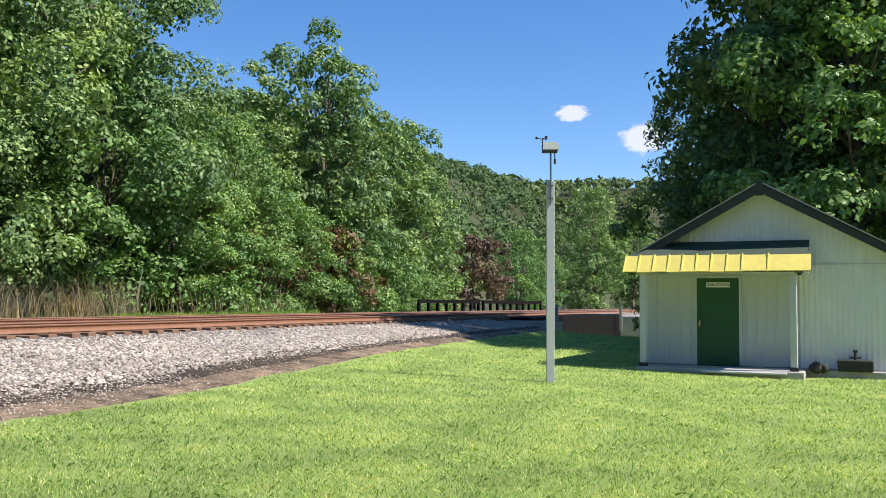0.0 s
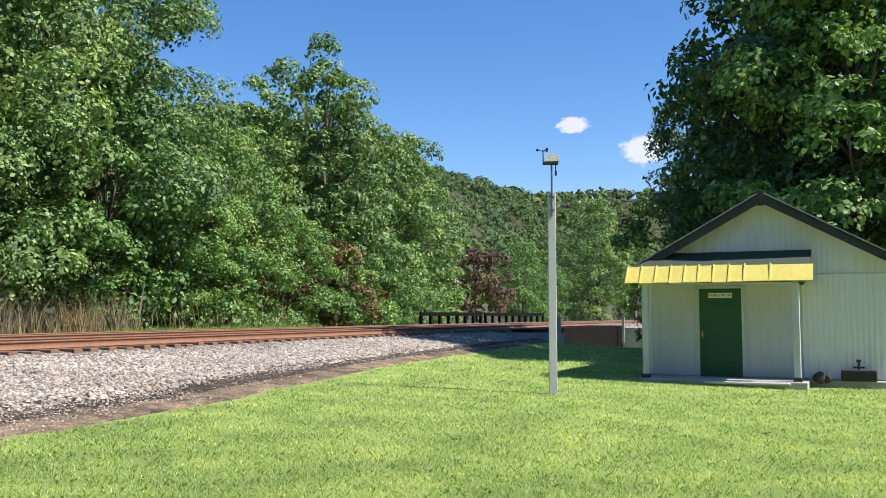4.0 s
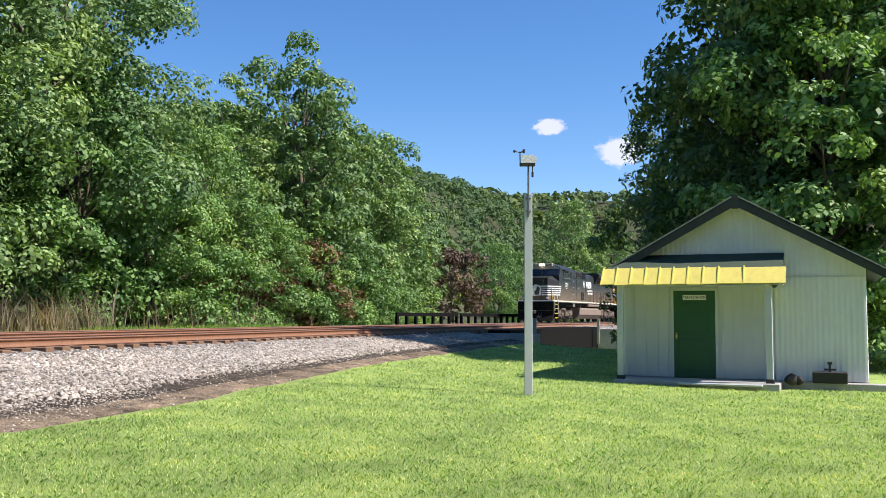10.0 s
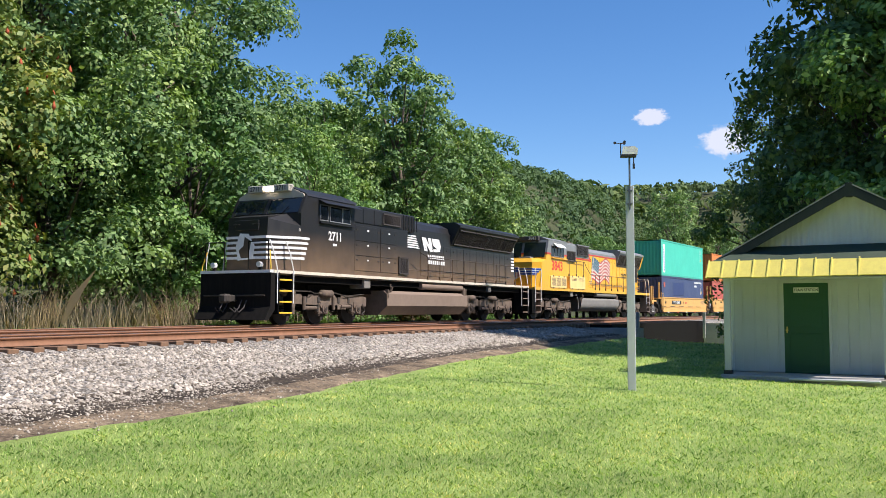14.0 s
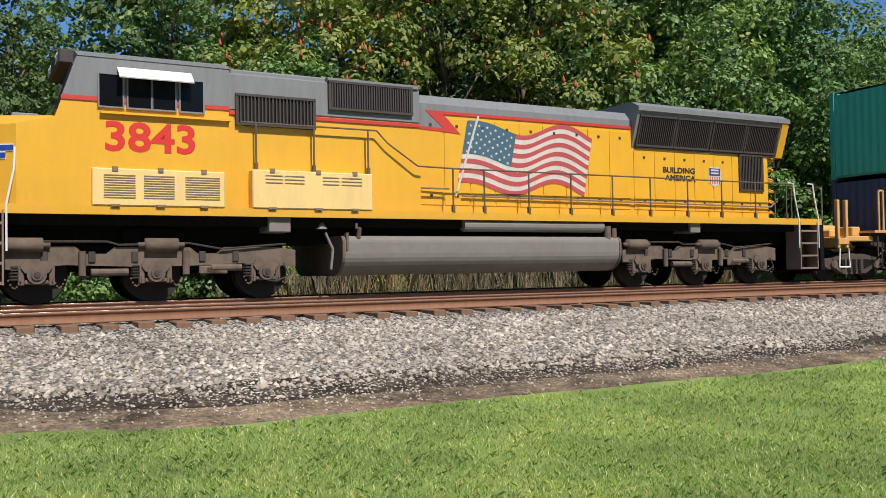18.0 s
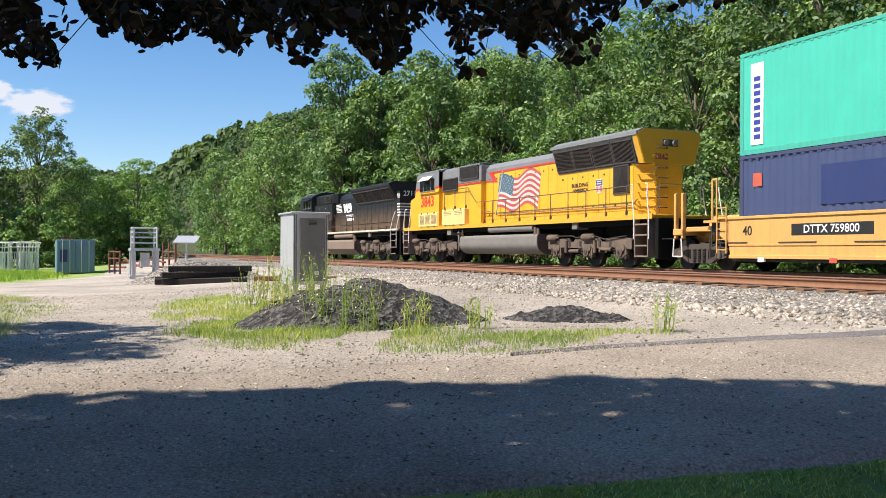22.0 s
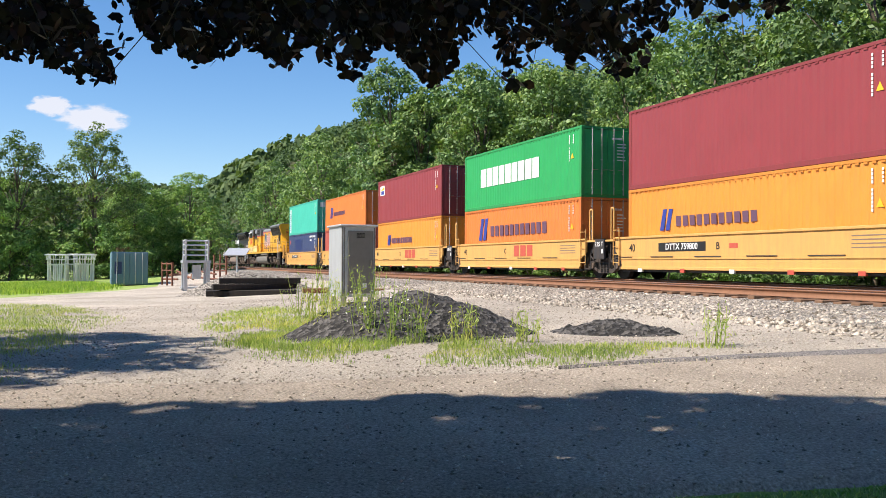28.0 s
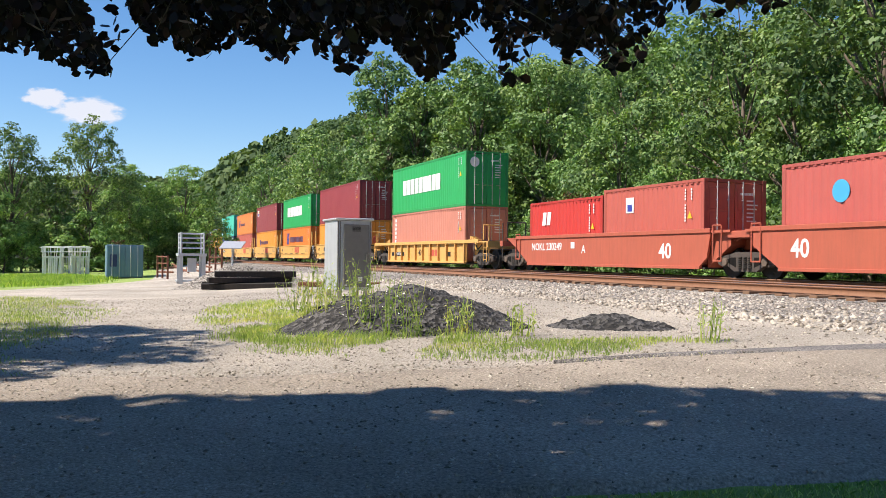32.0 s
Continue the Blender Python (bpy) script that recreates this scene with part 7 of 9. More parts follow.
def single_well(centre, label):
    root = thing("well_car", Matrix(), label, "rail car", "cars of the train")
    MOVES.append((root, centre))
    P = M["car_yellow"]
    for s in (-1, 1):
        pl = Shape().prism([(6.4, 1.3), (6.4, 0.3), (-6.4, 0.3), (-6.4, 1.3)], s * 1.22, s * 1.27, "y").done("side_plate", P, root)
        Shape().box(-8.2, s * 1.2, 1.28, 9.3, s * 1.42, 1.46, 0.015).done("top_chord", P, pl)
        Shape().box(-6.4, s * 1.25, 0.24, 6.4, s * 1.42, 0.34, 0.01).done("bottom_chord", P, pl)
        for k in range(11):
            x = -6.3 + k * 1.26
            Shape().box(x - 0.05, s * 1.27, 0.34, x + 0.05, s * 1.4, 1.28, 0.008).done("rib", P, pl)
    Shape().box(-6.4, -1.25, 0.2, 6.4, 1.25, 0.28).done("well_floor", M["car_dark"], root)
    for e in (-1, 1):
        Shape().prism([(e * 6.4, 0.28), (e * 6.4, 1.3), (e * 9.3, 1.3), (e * 9.3, 1.0), (e * 7.0, 0.9)], -0.8, 0.8, "y").done("end_bulkhead", P, root)
        Shape().box(e * 6.6, -1.38, 1.3, e * 9.35, 1.38, 1.36).box(e * 9.2, -1.4, 1.05, e * 9.4, 1.4, 1.36).done("end_platform", P, root)
        car_truck(root, e * 8.1)
        coupler(root, e * 9.35, e)
        Shape().path([(e * 9.3, 1.3, 0.4), (e * 9.3, 1.3, 2.1)], 0.03, 6).path([(e * 8.75, 1.35, 1.4), (e * 8.75, 1.35, 2.15), (e * 8.75, 0.4, 2.15)], 0.03, 6).done("end_post", P, root)
        for k in range(3):
            Shape().box(e * (6.7 + k * 0.25), 1.0, 1.46, e * (6.85 + k * 0.25), 1.2, 1.66 - k * 0.05, 0.02).done("stop_block", P, root)
        car_ladder(root, e * 9.1, 1.42, 0.35, 1.3, P)
        Shape().path([(e * 7.2, 1.1, 1.2), (e * 7.6, 1.15, 0.95), (e * 8.0, 1.1, 1.2)], 0.03, 6).done("brake_pipe", M["steel_dark"], root)
    Shape().box(3.5, 1.272, 0.62, 5.9, 1.276, 0.86).done("number_panel", M["ink"], root)
    lettering("DTTX 53336", 0.16, M["mark_white"], root, side_text(4.7, 1.278, 0.74), "", 0.003)
    lettering("40", 0.36, M["ink"], root, side_text(0.65, 1.278, 0.8), "", 0.006)
    blocks(root, -0.85, 0.62, 3, 0.4, 0.08, 0.36, M["ttx_red"], y=1.279)
    Shape().box(-3.6, 1.272, 0.6, -4.2, 1.277, 0.85).done("label_patch", M["ink"], root)
    return root


single_well(-21.17, "weathered yellow ribbed single well car with a railed end platform")


def red_unit(centre, label, front_end, number, letter):
    root = thing("well_car", Matrix(), label, "rail car", "cars of the train")
    MOVES.append((root, centre))
    P = M["car_red"]
    for s in (-1, 1):
        pl = Shape().prism([(8.2 if front_end else 7.2, 1.45), (7.2, 1.0), (6.0, 0.3), (-6.0, 0.3), (-6.4, 0.6), (-6.6, 1.45)], s * 1.28, s * 1.36, "y").done("side_plate", P, root)
        Shape().box(-6.6, s * 1.27, 1.38, 7.2, s * 1.41, 1.52, 0.012).box(-6.1, s * 1.3, 0.24, 6.0, s * 1.42, 0.34, 0.01).done("side_chord", P, pl)
    Shape().box(-6.2, -1.28, 0.24, 6.2, 1.28, 0.3).done("well_floor", M["car_dark"], root)
    for e in (-1, 1):
        Shape().prism([(e * 6.2, 0.3), (e * 6.2, 1.4), (e * 7.3, 1.4), (e * 7.3, 1.0)], -1.15, 1.15, "y").done("end_bulkhead", P, root)
        Shape().box(e * 6.6, -1.36, 1.38, e * 7.5, 1.36, 1.46).done("end_platform", P, root)
        Shape().path([(e * 6.75, 1.4, 0.5), (e * 6.75, 1.4, 1.6), (e * 7.15, 1.4, 1.6), (e * 7.15, 1.4, 0.5), (e * 6.75, 1.4, 0.5)], 0.025, 5).path([(e * 7.0, 1.0, 1.3), (e * 7.4, 1.05, 1.1), (e * 7.6, 0.9, 1.3)], 0.035, 6).done("end_rail", P, root)
    if front_end:
        car_truck(root, 7.9)
        Shape().box(7.2, -0.5, 0.85, 9.1, 0.5, 1.15, 0.03).box(8.8, -1.3, 1.1, 9.1, 1.3, 1.35).done("end_beam", P, root)
        Shape().path([(8.9, 1.25, 0.4), (8.9, 1.25, 2.2)], 0.03, 6).path([(8.4, 1.25, 1.3), (8.4, 1.25, 2.2), (8.4, 0.3, 2.2), (8.4, 0.3, 1.3)], 0.03, 6).done("end_post", M["steel_dark"], root)
        coupler(root, 9.1, 1)
    car_truck(root, -7.85)
    Shape().box(-8.6, -0.6, 0.85, -7.0, 0.6, 1.2, 0.03).box(-8.3, -1.3, 1.2, -7.3, 1.3, 1.42, 0.02).done("joint_frame", P, root)
    if number:
        lettering(number, 0.3, M["mark_white"], root, side_text(4.3, 1.364, 1.02), "white reporting mark", 0.006, 1.05)
        lettering("40", 0.5, M["mark_white"], root, side_text(-4.2, 1.364, 0.8), "", 0.012)
    else:
        lettering("40", 0.5, M["mark_white"], root, side_text(5.2, 1.364, 0.85), "", 0.012)
    lettering(letter, 0.32, M["mark_white"], root, side_text(1.2, 1.364, 0.9), "", 0.006)
    Shape().box(2.2, 1.362, 0.95, 1.9, 1.367, 1.2).done("label_patch", M["mark_white"], root)
    return root


red_unit(-40.8, "rust red well car end unit with white reporting mark", True, "NOKL 230249", "A")
red_unit(-56.5, "rust red well car middle unit with white length mark", False, "", "C")
MOVES.append((yellow_locomotive(), 81.27))
MOVES.append((black_locomotive(), 103.9))

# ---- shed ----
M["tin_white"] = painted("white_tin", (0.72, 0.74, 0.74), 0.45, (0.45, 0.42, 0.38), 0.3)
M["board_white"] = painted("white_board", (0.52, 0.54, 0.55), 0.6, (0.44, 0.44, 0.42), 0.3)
M["roof_dark"] = painted("dark_roof", (0.028, 0.035, 0.03), 0.7, (0.09, 0.085, 0.07), 0.35)
M["awning_green"] = painted("mossy_green_roof", (0.035, 0.06, 0.035), 0.75, (0.1, 0.1, 0.07), 0.45)
M["awning_yellow"] = painted("awning_yellow", (0.72, 0.62, 0.13), 0.55, (0.4, 0.33, 0.1), 0.35)
M["door_green"] = painted("door_green", (0.008, 0.07, 0.024), 0.5, (0.03, 0.08, 0.04), 0.3)
M["concrete"] = speckled("concrete", [(0.3, 0.29, 0.27), (0.42, 0.4, 0.37), (0.52, 0.5, 0.46)], 30, 0.9, 0.2, 0.005, 0.6, vor=False)
M["brass"] = mat("brass", (0.5, 0.36, 0.12), 0.35, 1.0)
M["black_iron"] = painted("black_iron", (0.02, 0.02, 0.02), 0.6, (0.1, 0.07, 0.05), 0.3)


def tin_wall(name, x0, x1, top, parent, m, pitch=0.115, depth=0.013, z0=0.05):
    """Corrugated sheet standing in the local xz plane, cut to the roof line by top(x)."""
    n = int((x1 - x0) / pitch)
    p = (x1 - x0) / n
    xs, ys = [], []
    for i in range(n):
        for a, d in ((0.0, 0.0), (0.2, 0.3), (0.35, 0.85), (0.5, 1.0), (0.65, 0.85), (0.8, 0.3)):
            xs.append(x0 + (i + a) * p)
            ys.append(-depth * d)
    xs.append(x1)
    ys.append(0.0)
    k = len(xs)
    V = [(x, y, z0) for x, y in zip(xs, ys)] + [(x, y, top(x)) for x, y in zip(xs, ys)]
    F = [(i, i + 1, k + i + 1, k + i) for i in range(k - 1)]
    o = raw_mesh(name, V, F, M["tin_white"], parent)
    o.matrix_basis = m
    return o


def make_shed():
    root = thing("shed", pose(22.75, 1.9, 0.13, 0, 0, -98), "white corrugated tin shed with yellow awning and green door", "shed")
    X0, W, D, E, A = 0.33, 5.78, 7.2, 2.68, 4.2
    ap = (X0 + W) / 2
    half = ap - X0
    top = lambda x: E + (A - E) * (1 - abs(x - ap) / half) - 0.03
    Shape().prism([(X0 + 0.03, 0.02), (W - 0.03, 0.02), (W - 0.03, E - 0.06), (ap, A - 0.08), (X0 + 0.03, E - 0.06)], 0.03, D - 0.03, "y").done("wall_core", M["board_white"], root)
    tin_wall("wall_sheet", X0, W, top, root, Matrix())
    tin_wall("wall_sheet", 0.0, D, lambda x: E - 0.05, root, pose(W, 0, 0, 0, 0, 90))
    tin_wall("wall_sheet", 0.0, D, lambda x: E - 0.05, root, pose(X0, D, 0, 0, 0, -90))
    tin_wall("wall_sheet", 0.0, W - X0, lambda x: top(W - x), root, pose(W, D, 0, 0, 0, 180))
    Shape().box(3.95, -0.028, 2.4, W, -0.018, 2.42).done("sheet_seam", M["board_white"], root)
    for s in (-1, 1):
        x1 = ap + s * (half + 0.42)
        zl = E - 0.22
        rf = Shape().prism([(ap, A + 0.02), (x1, zl), (x1, zl + 0.07), (ap, A + 0.1)], -0.38, D + 0.3, "y").done("roof", M["roof_dark"], root, "dark weathered roof slope")
        Shape().prism([(ap, A - 0.14), (x1, zl - 0.14), (x1, zl + 0.03), (ap, A + 0.05)], -0.41, -0.37, "y").done("bargeboard", M["roof_dark"], rf)
        Shape().prism([(ap, A + 0.1), (x1, zl + 0.07), (x1, zl + 0.1), (ap, A + 0.13)], -0.41, -0.3, "y").done("roof_edge", M["concrete"], rf)
    Shape().box(ap - 0.07, -0.42, A - 0.2, ap + 0.07, -0.3, A + 0.12).done("gable_block", M["roof_dark"], root)
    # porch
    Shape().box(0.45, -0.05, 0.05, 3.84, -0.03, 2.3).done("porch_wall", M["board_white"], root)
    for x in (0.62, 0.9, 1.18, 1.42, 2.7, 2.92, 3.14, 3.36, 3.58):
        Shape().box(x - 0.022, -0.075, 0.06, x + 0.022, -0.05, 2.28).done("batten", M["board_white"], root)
    d = Shape().box(1.58, -0.1, 0.04, 2.54, -0.05, 2.1, 0.006).done("door", M["door_green"], root, "dark green panelled door")
    for z0, z1 in ((0.2, 0.95), (1.1, 1.55), (1.64, 1.78)):
        Shape().box(1.71, -0.108, z0, 2.41, -0.098, z1, 0.004).done("door_panel", M["door_green"], d)
    Shape().rod((1.645, -0.1, 1.02), (1.645, -0.16, 1.02), 0.025, 10).box(1.63, -0.108, 0.95, 1.66, -0.1, 1.1).done("door_handle", M["brass"], d)
    Shape().box(1.52, -0.09, 0.05, 1.58, -0.04, 2.16).box(2.54, -0.09, 0.05, 2.6, -0.04, 2.16).box(1.52, -0.09, 2.1, 2.6, -0.04, 2.16).done("door_frame", M["board_white"], root)
    sg = Shape().box(1.8, -0.118, 1.88, 2.34, -0.108, 2.0).done("sign_plate", M["mark_white"], d, "white name plate on the door")
    lettering("TRAIN STATION", 0.062, M["ink"], sg, Matrix(((1, 0, 0, 2.07), (0, 0, -1, -0.12), (0, 1, 0, 1.94), (0, 0, 0, 1))), "", 0.001, 0.8)
    for x in (0.5, 3.79):
        p = Shape().box(x - 0.07, -1.08, 0.0, x + 0.07, -0.94, 2.28, 0.01).done("porch_post", M["board_white"], root, "peeling white porch post")
        Shape().box(x - 0.09, -1.1, 0.0, x + 0.09, -0.92, 0.12, 0.01).done("post_base", M["black_iron"], p)
    Shape().box(0.38, -1.1, 2.2, 3.98, -0.95, 2.32, 0.01).done("porch_beam", M["board_white"], root)
    Shape().rod((3.92, -1.04, 2.2), (3.92, -1.04, 2.13), 0.08, 12, 0.03).box(3.82, -1.1, 2.18, 4.0, -0.98, 2.22).done("porch_lamp", M["black_iron"], root)
    Shape().prism([(-0.02, 2.97), (-0.9, 2.6), (-0.92, 2.55), (-0.02, 2.91)], 0.75, 4.09, "x").done("awning_top", M["awning_green"], root, "dark upper slope of the awning")
    Shape().prism([(0.75, -0.02), (0.75, -0.9), (0.15, -0.9)], 2.58, 2.6, "z").done("awning_hip", M["awning_green"], root)
    Shape().quad((0.75, -0.02, 2.95), (0.75, -0.9, 2.6), (0.12, -0.92, 2.58), (0.34, -0.02, 2.6)).done("awning_hip", M["awning_green"], root)
    xs = [0.09, 0.42, 0.76, 1.1, 1.42, 1.73, 2.06, 2.4, 2.73, 3.28, 4.17]
    for a, b in zip(xs, xs[1:]):
        rr = (a * 7.3) % 1 * 0.02
        Shape().prism([(-0.9, 2.6 - rr), (-1.24, 2.2 + rr), (-1.26, 2.215 + rr), (-0.92, 2.62 - rr)], a + 0.012, b - 0.012, "x").done("awning_panel", M["awning_yellow"], root, "yellow awning panel")
        Shape().prism([(-0.9, 2.61), (-1.25, 2.2), (-1.28, 2.22), (-0.93, 2.64)], a - 0.014, a + 0.014, "x").done("awning_rib", M["awning_yellow"], root)
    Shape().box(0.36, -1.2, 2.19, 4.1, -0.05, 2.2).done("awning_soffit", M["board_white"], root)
    return root


make_shed()
SH = pose(22.75, 1.9, 0.13, 0, 0, -98)
tagged(Shape().box(0.36, -1.22, -0.2, 4.0, 0.1, 0.03, 0.02).done("slab", M["concrete"]), "weathered concrete doorstep slab before the shed", "concrete slab").matrix_basis = SH
tagged(Shape().box(3.98, -0.35, -0.2, 6.2, 0.0, 0.03, 0.015).done("foundation_strip", M["concrete"]), "pale concrete strip along the shed wall", "concrete strip").matrix_basis = SH
tagged(Shape().box(1.85, -1.38, -0.04, 3.65, -1.24, 0.01, 0.012).done("plank", M["board_white"]), "white painted plank lying before the doorstep", "plank").matrix_basis = SH
tr = thing("planter_box", SH @ pose(5.0, -0.3, 0.03), "black iron box with an upright handle beside the shed wall", "iron box")
Shape().box(-0.36, -0.14, 0, 0.36, 0.14, 0.25, 0.02).done("box", M["black_iron"], tr)
Shape().rod((0, 0, 0.24), (0, 0, 0.42), 0.025, 8).box(-0.05, -0.05, 0.41, 0.05, 0.05, 0.47, 0.01).rod((-0.12, 0, 0.3), (0.12, 0, 0.3), 0.02, 6).done("handle", M["black_iron"], tr)
tr = thing("stone", SH @ pose(4.2, -0.45, 0.0), "small dark stone heap beside the porch post", "stones")
for k, (a, b, r) in enumerate(((0, 0, 0.13), (0.17, 0.05, 0.1), (-0.05, 0.12, 0.11))):
    bm = bmesh.new()
    bmesh.ops.create_icosphere(bm, subdivisions=2, radius=r)
    for v in bm.verts:
        v.co += Vector(noise.noise_vector(v.co * 9 + Vector((k, 0, 0)))) * 0.03 + Vector((a, b, r * 0.7))
    s0 = Shape()
    s0.bm = bm
    s0.done("rock", M["black_iron"], tr)

# ---- instrument pole ----
pole = thing("weather_pole", pose(17.23, 2.97, 0.1, 0, 0, -78), "square white post carrying a small weather station", "weather station")
Shape().box(-0.075, -0.075, -0.3, 0.075, 0.075, 3.86, 0.008).done("post", M["board_white"], pole, "square white wooden post")
Shape().rod((-0.0, -0.09, 3.4), (0.0, -0.09, 4.42), 0.018, 8).done("mast", M["steel_worn"], pole, "thin steel mast")
for z in (3.5, 3.75):
    Shape().box(-0.05, -0.11, z, 0.05, -0.07, z + 0.03).done("clamp", M["steel_worn"], pole)
st = Shape().box(-0.17, -0.17, 4.4, 0.13, -0.01, 4.45, 0.01).done("sensor_base", M["black_iron"], pole)
Shape().prism([(-0.14, 4.45), (0.15, 4.45), (0.16, 4.55), (0.1, 4.6), (-0.12, 4.6)], -0.17, -0.02, "y").done("rain_gauge", M["white"], st)
Shape().rod((-0.16, -0.1, 4.4), (-0.16, -0.1, 4.68), 0.012, 6).rod((-0.16, -0.1, 4.66), (-0.25, -0.1, 4.68), 0.008, 5).rod((-0.16, -0.1, 4.66), (-0.1, -0.03, 4.68), 0.008, 5).rod((-0.16, -0.1, 4.66), (-0.1, -0.18, 4.68), 0.008, 5).done("anemometer", M["black_iron"], st)
for a, b in ((-0.27, -0.1), (-0.09, -0.02), (-0.09, -0.19)):
    Shape().rod((a, b - 0.02, 4.68), (a, b + 0.03, 4.68), 0.028, 8, 0.01).done("wind_cup", M["black_iron"], st)
Shape().rod((0.08, -0.09, 4.4), (0.08, -0.09, 4.27), 0.012, 6).box(0.06, -0.1, 4.18, 0.1, -0.08, 4.28).done("wind_vane", M["black_iron"], st)

# ---- level crossing sign ----
M["sign_white"] = mat("sign_white", (0.8, 0.8, 0.79), 0.35)
M["sign_red"] = mat("sign_red", (0.6, 0.015, 0.02), 0.35)
M["sign_blue"] = mat("sign_blue", (0.02, 0.1, 0.5), 0.35)
M["galv"] = painted("galvanised", (0.45, 0.45, 0.44), 0.4, (0.3, 0.28, 0.25), 0.3, 0.7)
M["post_wood"] = painted("post_wood", (0.2, 0.16, 0.12), 0.9, (0.1, 0.08, 0.06), 0.5)
XB = pose(0.65, 10.62, 0.33, 0, 0, -3)
sign = thing("crossing_sign", XB, "railroad crossbuck with yield sign on a square post", "road sign")
Shape().box(0.0, -0.04, -0.3, 0.085, 0.06, 2.95, 0.008).done("post", M["post_wood"], sign, "weathered square wooden post")
Shape().box(-0.055, -0.055, 0.1, 0.0, -0.042, 2.3).box(-0.062, -0.06, 0.1, -0.05, 0.0, 2.3).done("reflector_strip", M["sign_white"], sign, "white reflective strip on the post")
for an, txt, y in ((-47, ("RAIL", "ROAD"), -0.07), (47, ("CROSSING",), -0.085)):
    bl = Shape().box(-0.61, -0.006, -0.115, 0.61, 0.006, 0.115, 0.0).done("crossbuck_blade", M["sign_white"], sign, "white crossbuck blade with black letters")
    bl.matrix_basis = pose(0.01, y, 2.72) @ Euler((0, radians(-an), 0)).to_matrix().to_4x4()
    if len(txt) == 1:
        lettering("CROSSING", 0.13, M["ink"], bl, Matrix(((1, 0, 0, 0), (0, 0, -1, -0.009), (0, 1, 0, 0), (0, 0, 0, 1))), "", 0.004, 1.18)
    else:
        lettering("RAIL", 0.13, M["ink"], bl, Matrix(((1, 0, 0, -0.35), (0, 0, -1, -0.009), (0, 1, 0, 0), (0, 0, 0, 1))), "", 0.004, 1.1)
        lettering("ROAD", 0.13, M["ink"], bl, Matrix(((1, 0, 0, 0.35), (0, 0, -1, -0.009), (0, 1, 0, 0), (0, 0, 0, 1))), "", 0.004, 1.05)
tk = Shape().box(-0.1, -0.075, 2.14, 0.11, -0.062, 2.38).box(-0.31, -0.075, 1.9, 0.32, -0.062, 2.14).done("tracks_plate", M["sign_white"], sign, "white plate reading 2 tracks")
lettering("2", 0.15, M["ink"], tk, Matrix(((1, 0, 0, 0.0), (0, 0, -1, -0.079), (0, 1, 0, 2.26), (0, 0, 0, 1))), "", 0.003)
lettering("TRACKS", 0.13, M["ink"], tk, Matrix(((1, 0, 0, 0.0), (0, 0, -1, -0.079), (0, 1, 0, 2.02), (0, 0, 0, 1))), "", 0.003, 0.92)


def tri(r, cut):
    """An upside-down triangle of side r with its corners cut."""
    h = r * 0.866
    P = [Vector((-r / 2, 0)), Vector((r / 2, 0)), Vector((0, -h))]
    out = []
    for i in range(3):
        a, b, c = P[i - 1], P[i], P[(i + 1) % 3]
        out += [b + (a - b).normalized() * cut, b + (c - b).normalized() * cut]
    return [(p.x, p.y) for p in out]


for nm, r, cut, y, dz, mm in (("yield_plate", 0.78, 0.05, -0.064, 1.895, M["sign_white"]), ("yield_border", 0.72, 0.045, -0.068, 1.877, M["sign_red"]), ("yield_centre", 0.33, 0.03, -0.071, 1.757, M["sign_white"])):
    Shape().prism([(0.0 + a, dz + b) for a, b in tri(r, cut)], y - 0.006, y + 0.006, "y").done(nm, mm, sign)
lettering("YIELD", 0.085, M["sign_red"], sign, Matrix(((1, 0, 0, 0), (0, 0, -1, -0.079), (0, 1, 0, 1.68), (0, 0, 0, 1))), "", 0.002, 0.8)
bp = Shape().box(-0.14, -0.07, 0.98, 0.13, -0.058, 1.22, 0.004).done("blue_plate", M["sign_blue"], sign, "small blue notice plate")
for k in range(4):
    Shape().box(-0.11 + 0.01 * k, -0.073, 1.165 - k * 0.038, 0.1 - 0.012 * k, -0.07, 1.182 - k * 0.038).done("text_bar", M["sign_white"], bp)

# ---- white marker posts and bridge beyond the near curve ----
for u, q, h in ((45.1, -4.2, 1.3), (56.3, -4.2, 1.3)):
    x, y = line_pt(u, q)
    mp = thing("marker_post", pose(x, y, float(ground_z(x, y))), "short white marker post beside the far track", "marker post", "marker posts")
    Shape().rod((0, 0, -0.1), (0, 0, h), 0.075, 12).rod((0, 0, h), (0, 0, h + 0.05), 0.075, 12, 0.03).done("post", M["white"], mp)
# tree shade over the bridge is put into this near-black steel colour
M["shaded_bridge_steel"] = painted("shaded_bridge_steel", (0.007, 0.006, 0.0055), 0.9, (0.016, 0.012, 0.009), 0.4)
M["shaded_bridge_steel"].node_tree.nodes["Principled BSDF"].inputs["Specular IOR Level"].default_value = 0.1
br = thing("rail_bridge", Matrix(), "dark steel rail bridge with tree shade in its colour and a low walkway parapet", "bridge")


def along(sh, u0, u1, q0, q1, z0, z1):
    n = max(1, int((u1 - u0) / 4))
    for i in range(n):
        a, b = u0 + (u1 - u0) * i / n, u0 + (u1 - u0) * (i + 1) / n
        p = [line_pt(a, q0), line_pt(b, q0), line_pt(b, q1), line_pt(a, q1)]
        sh.prism(p, z0, z1, "z")
    return sh


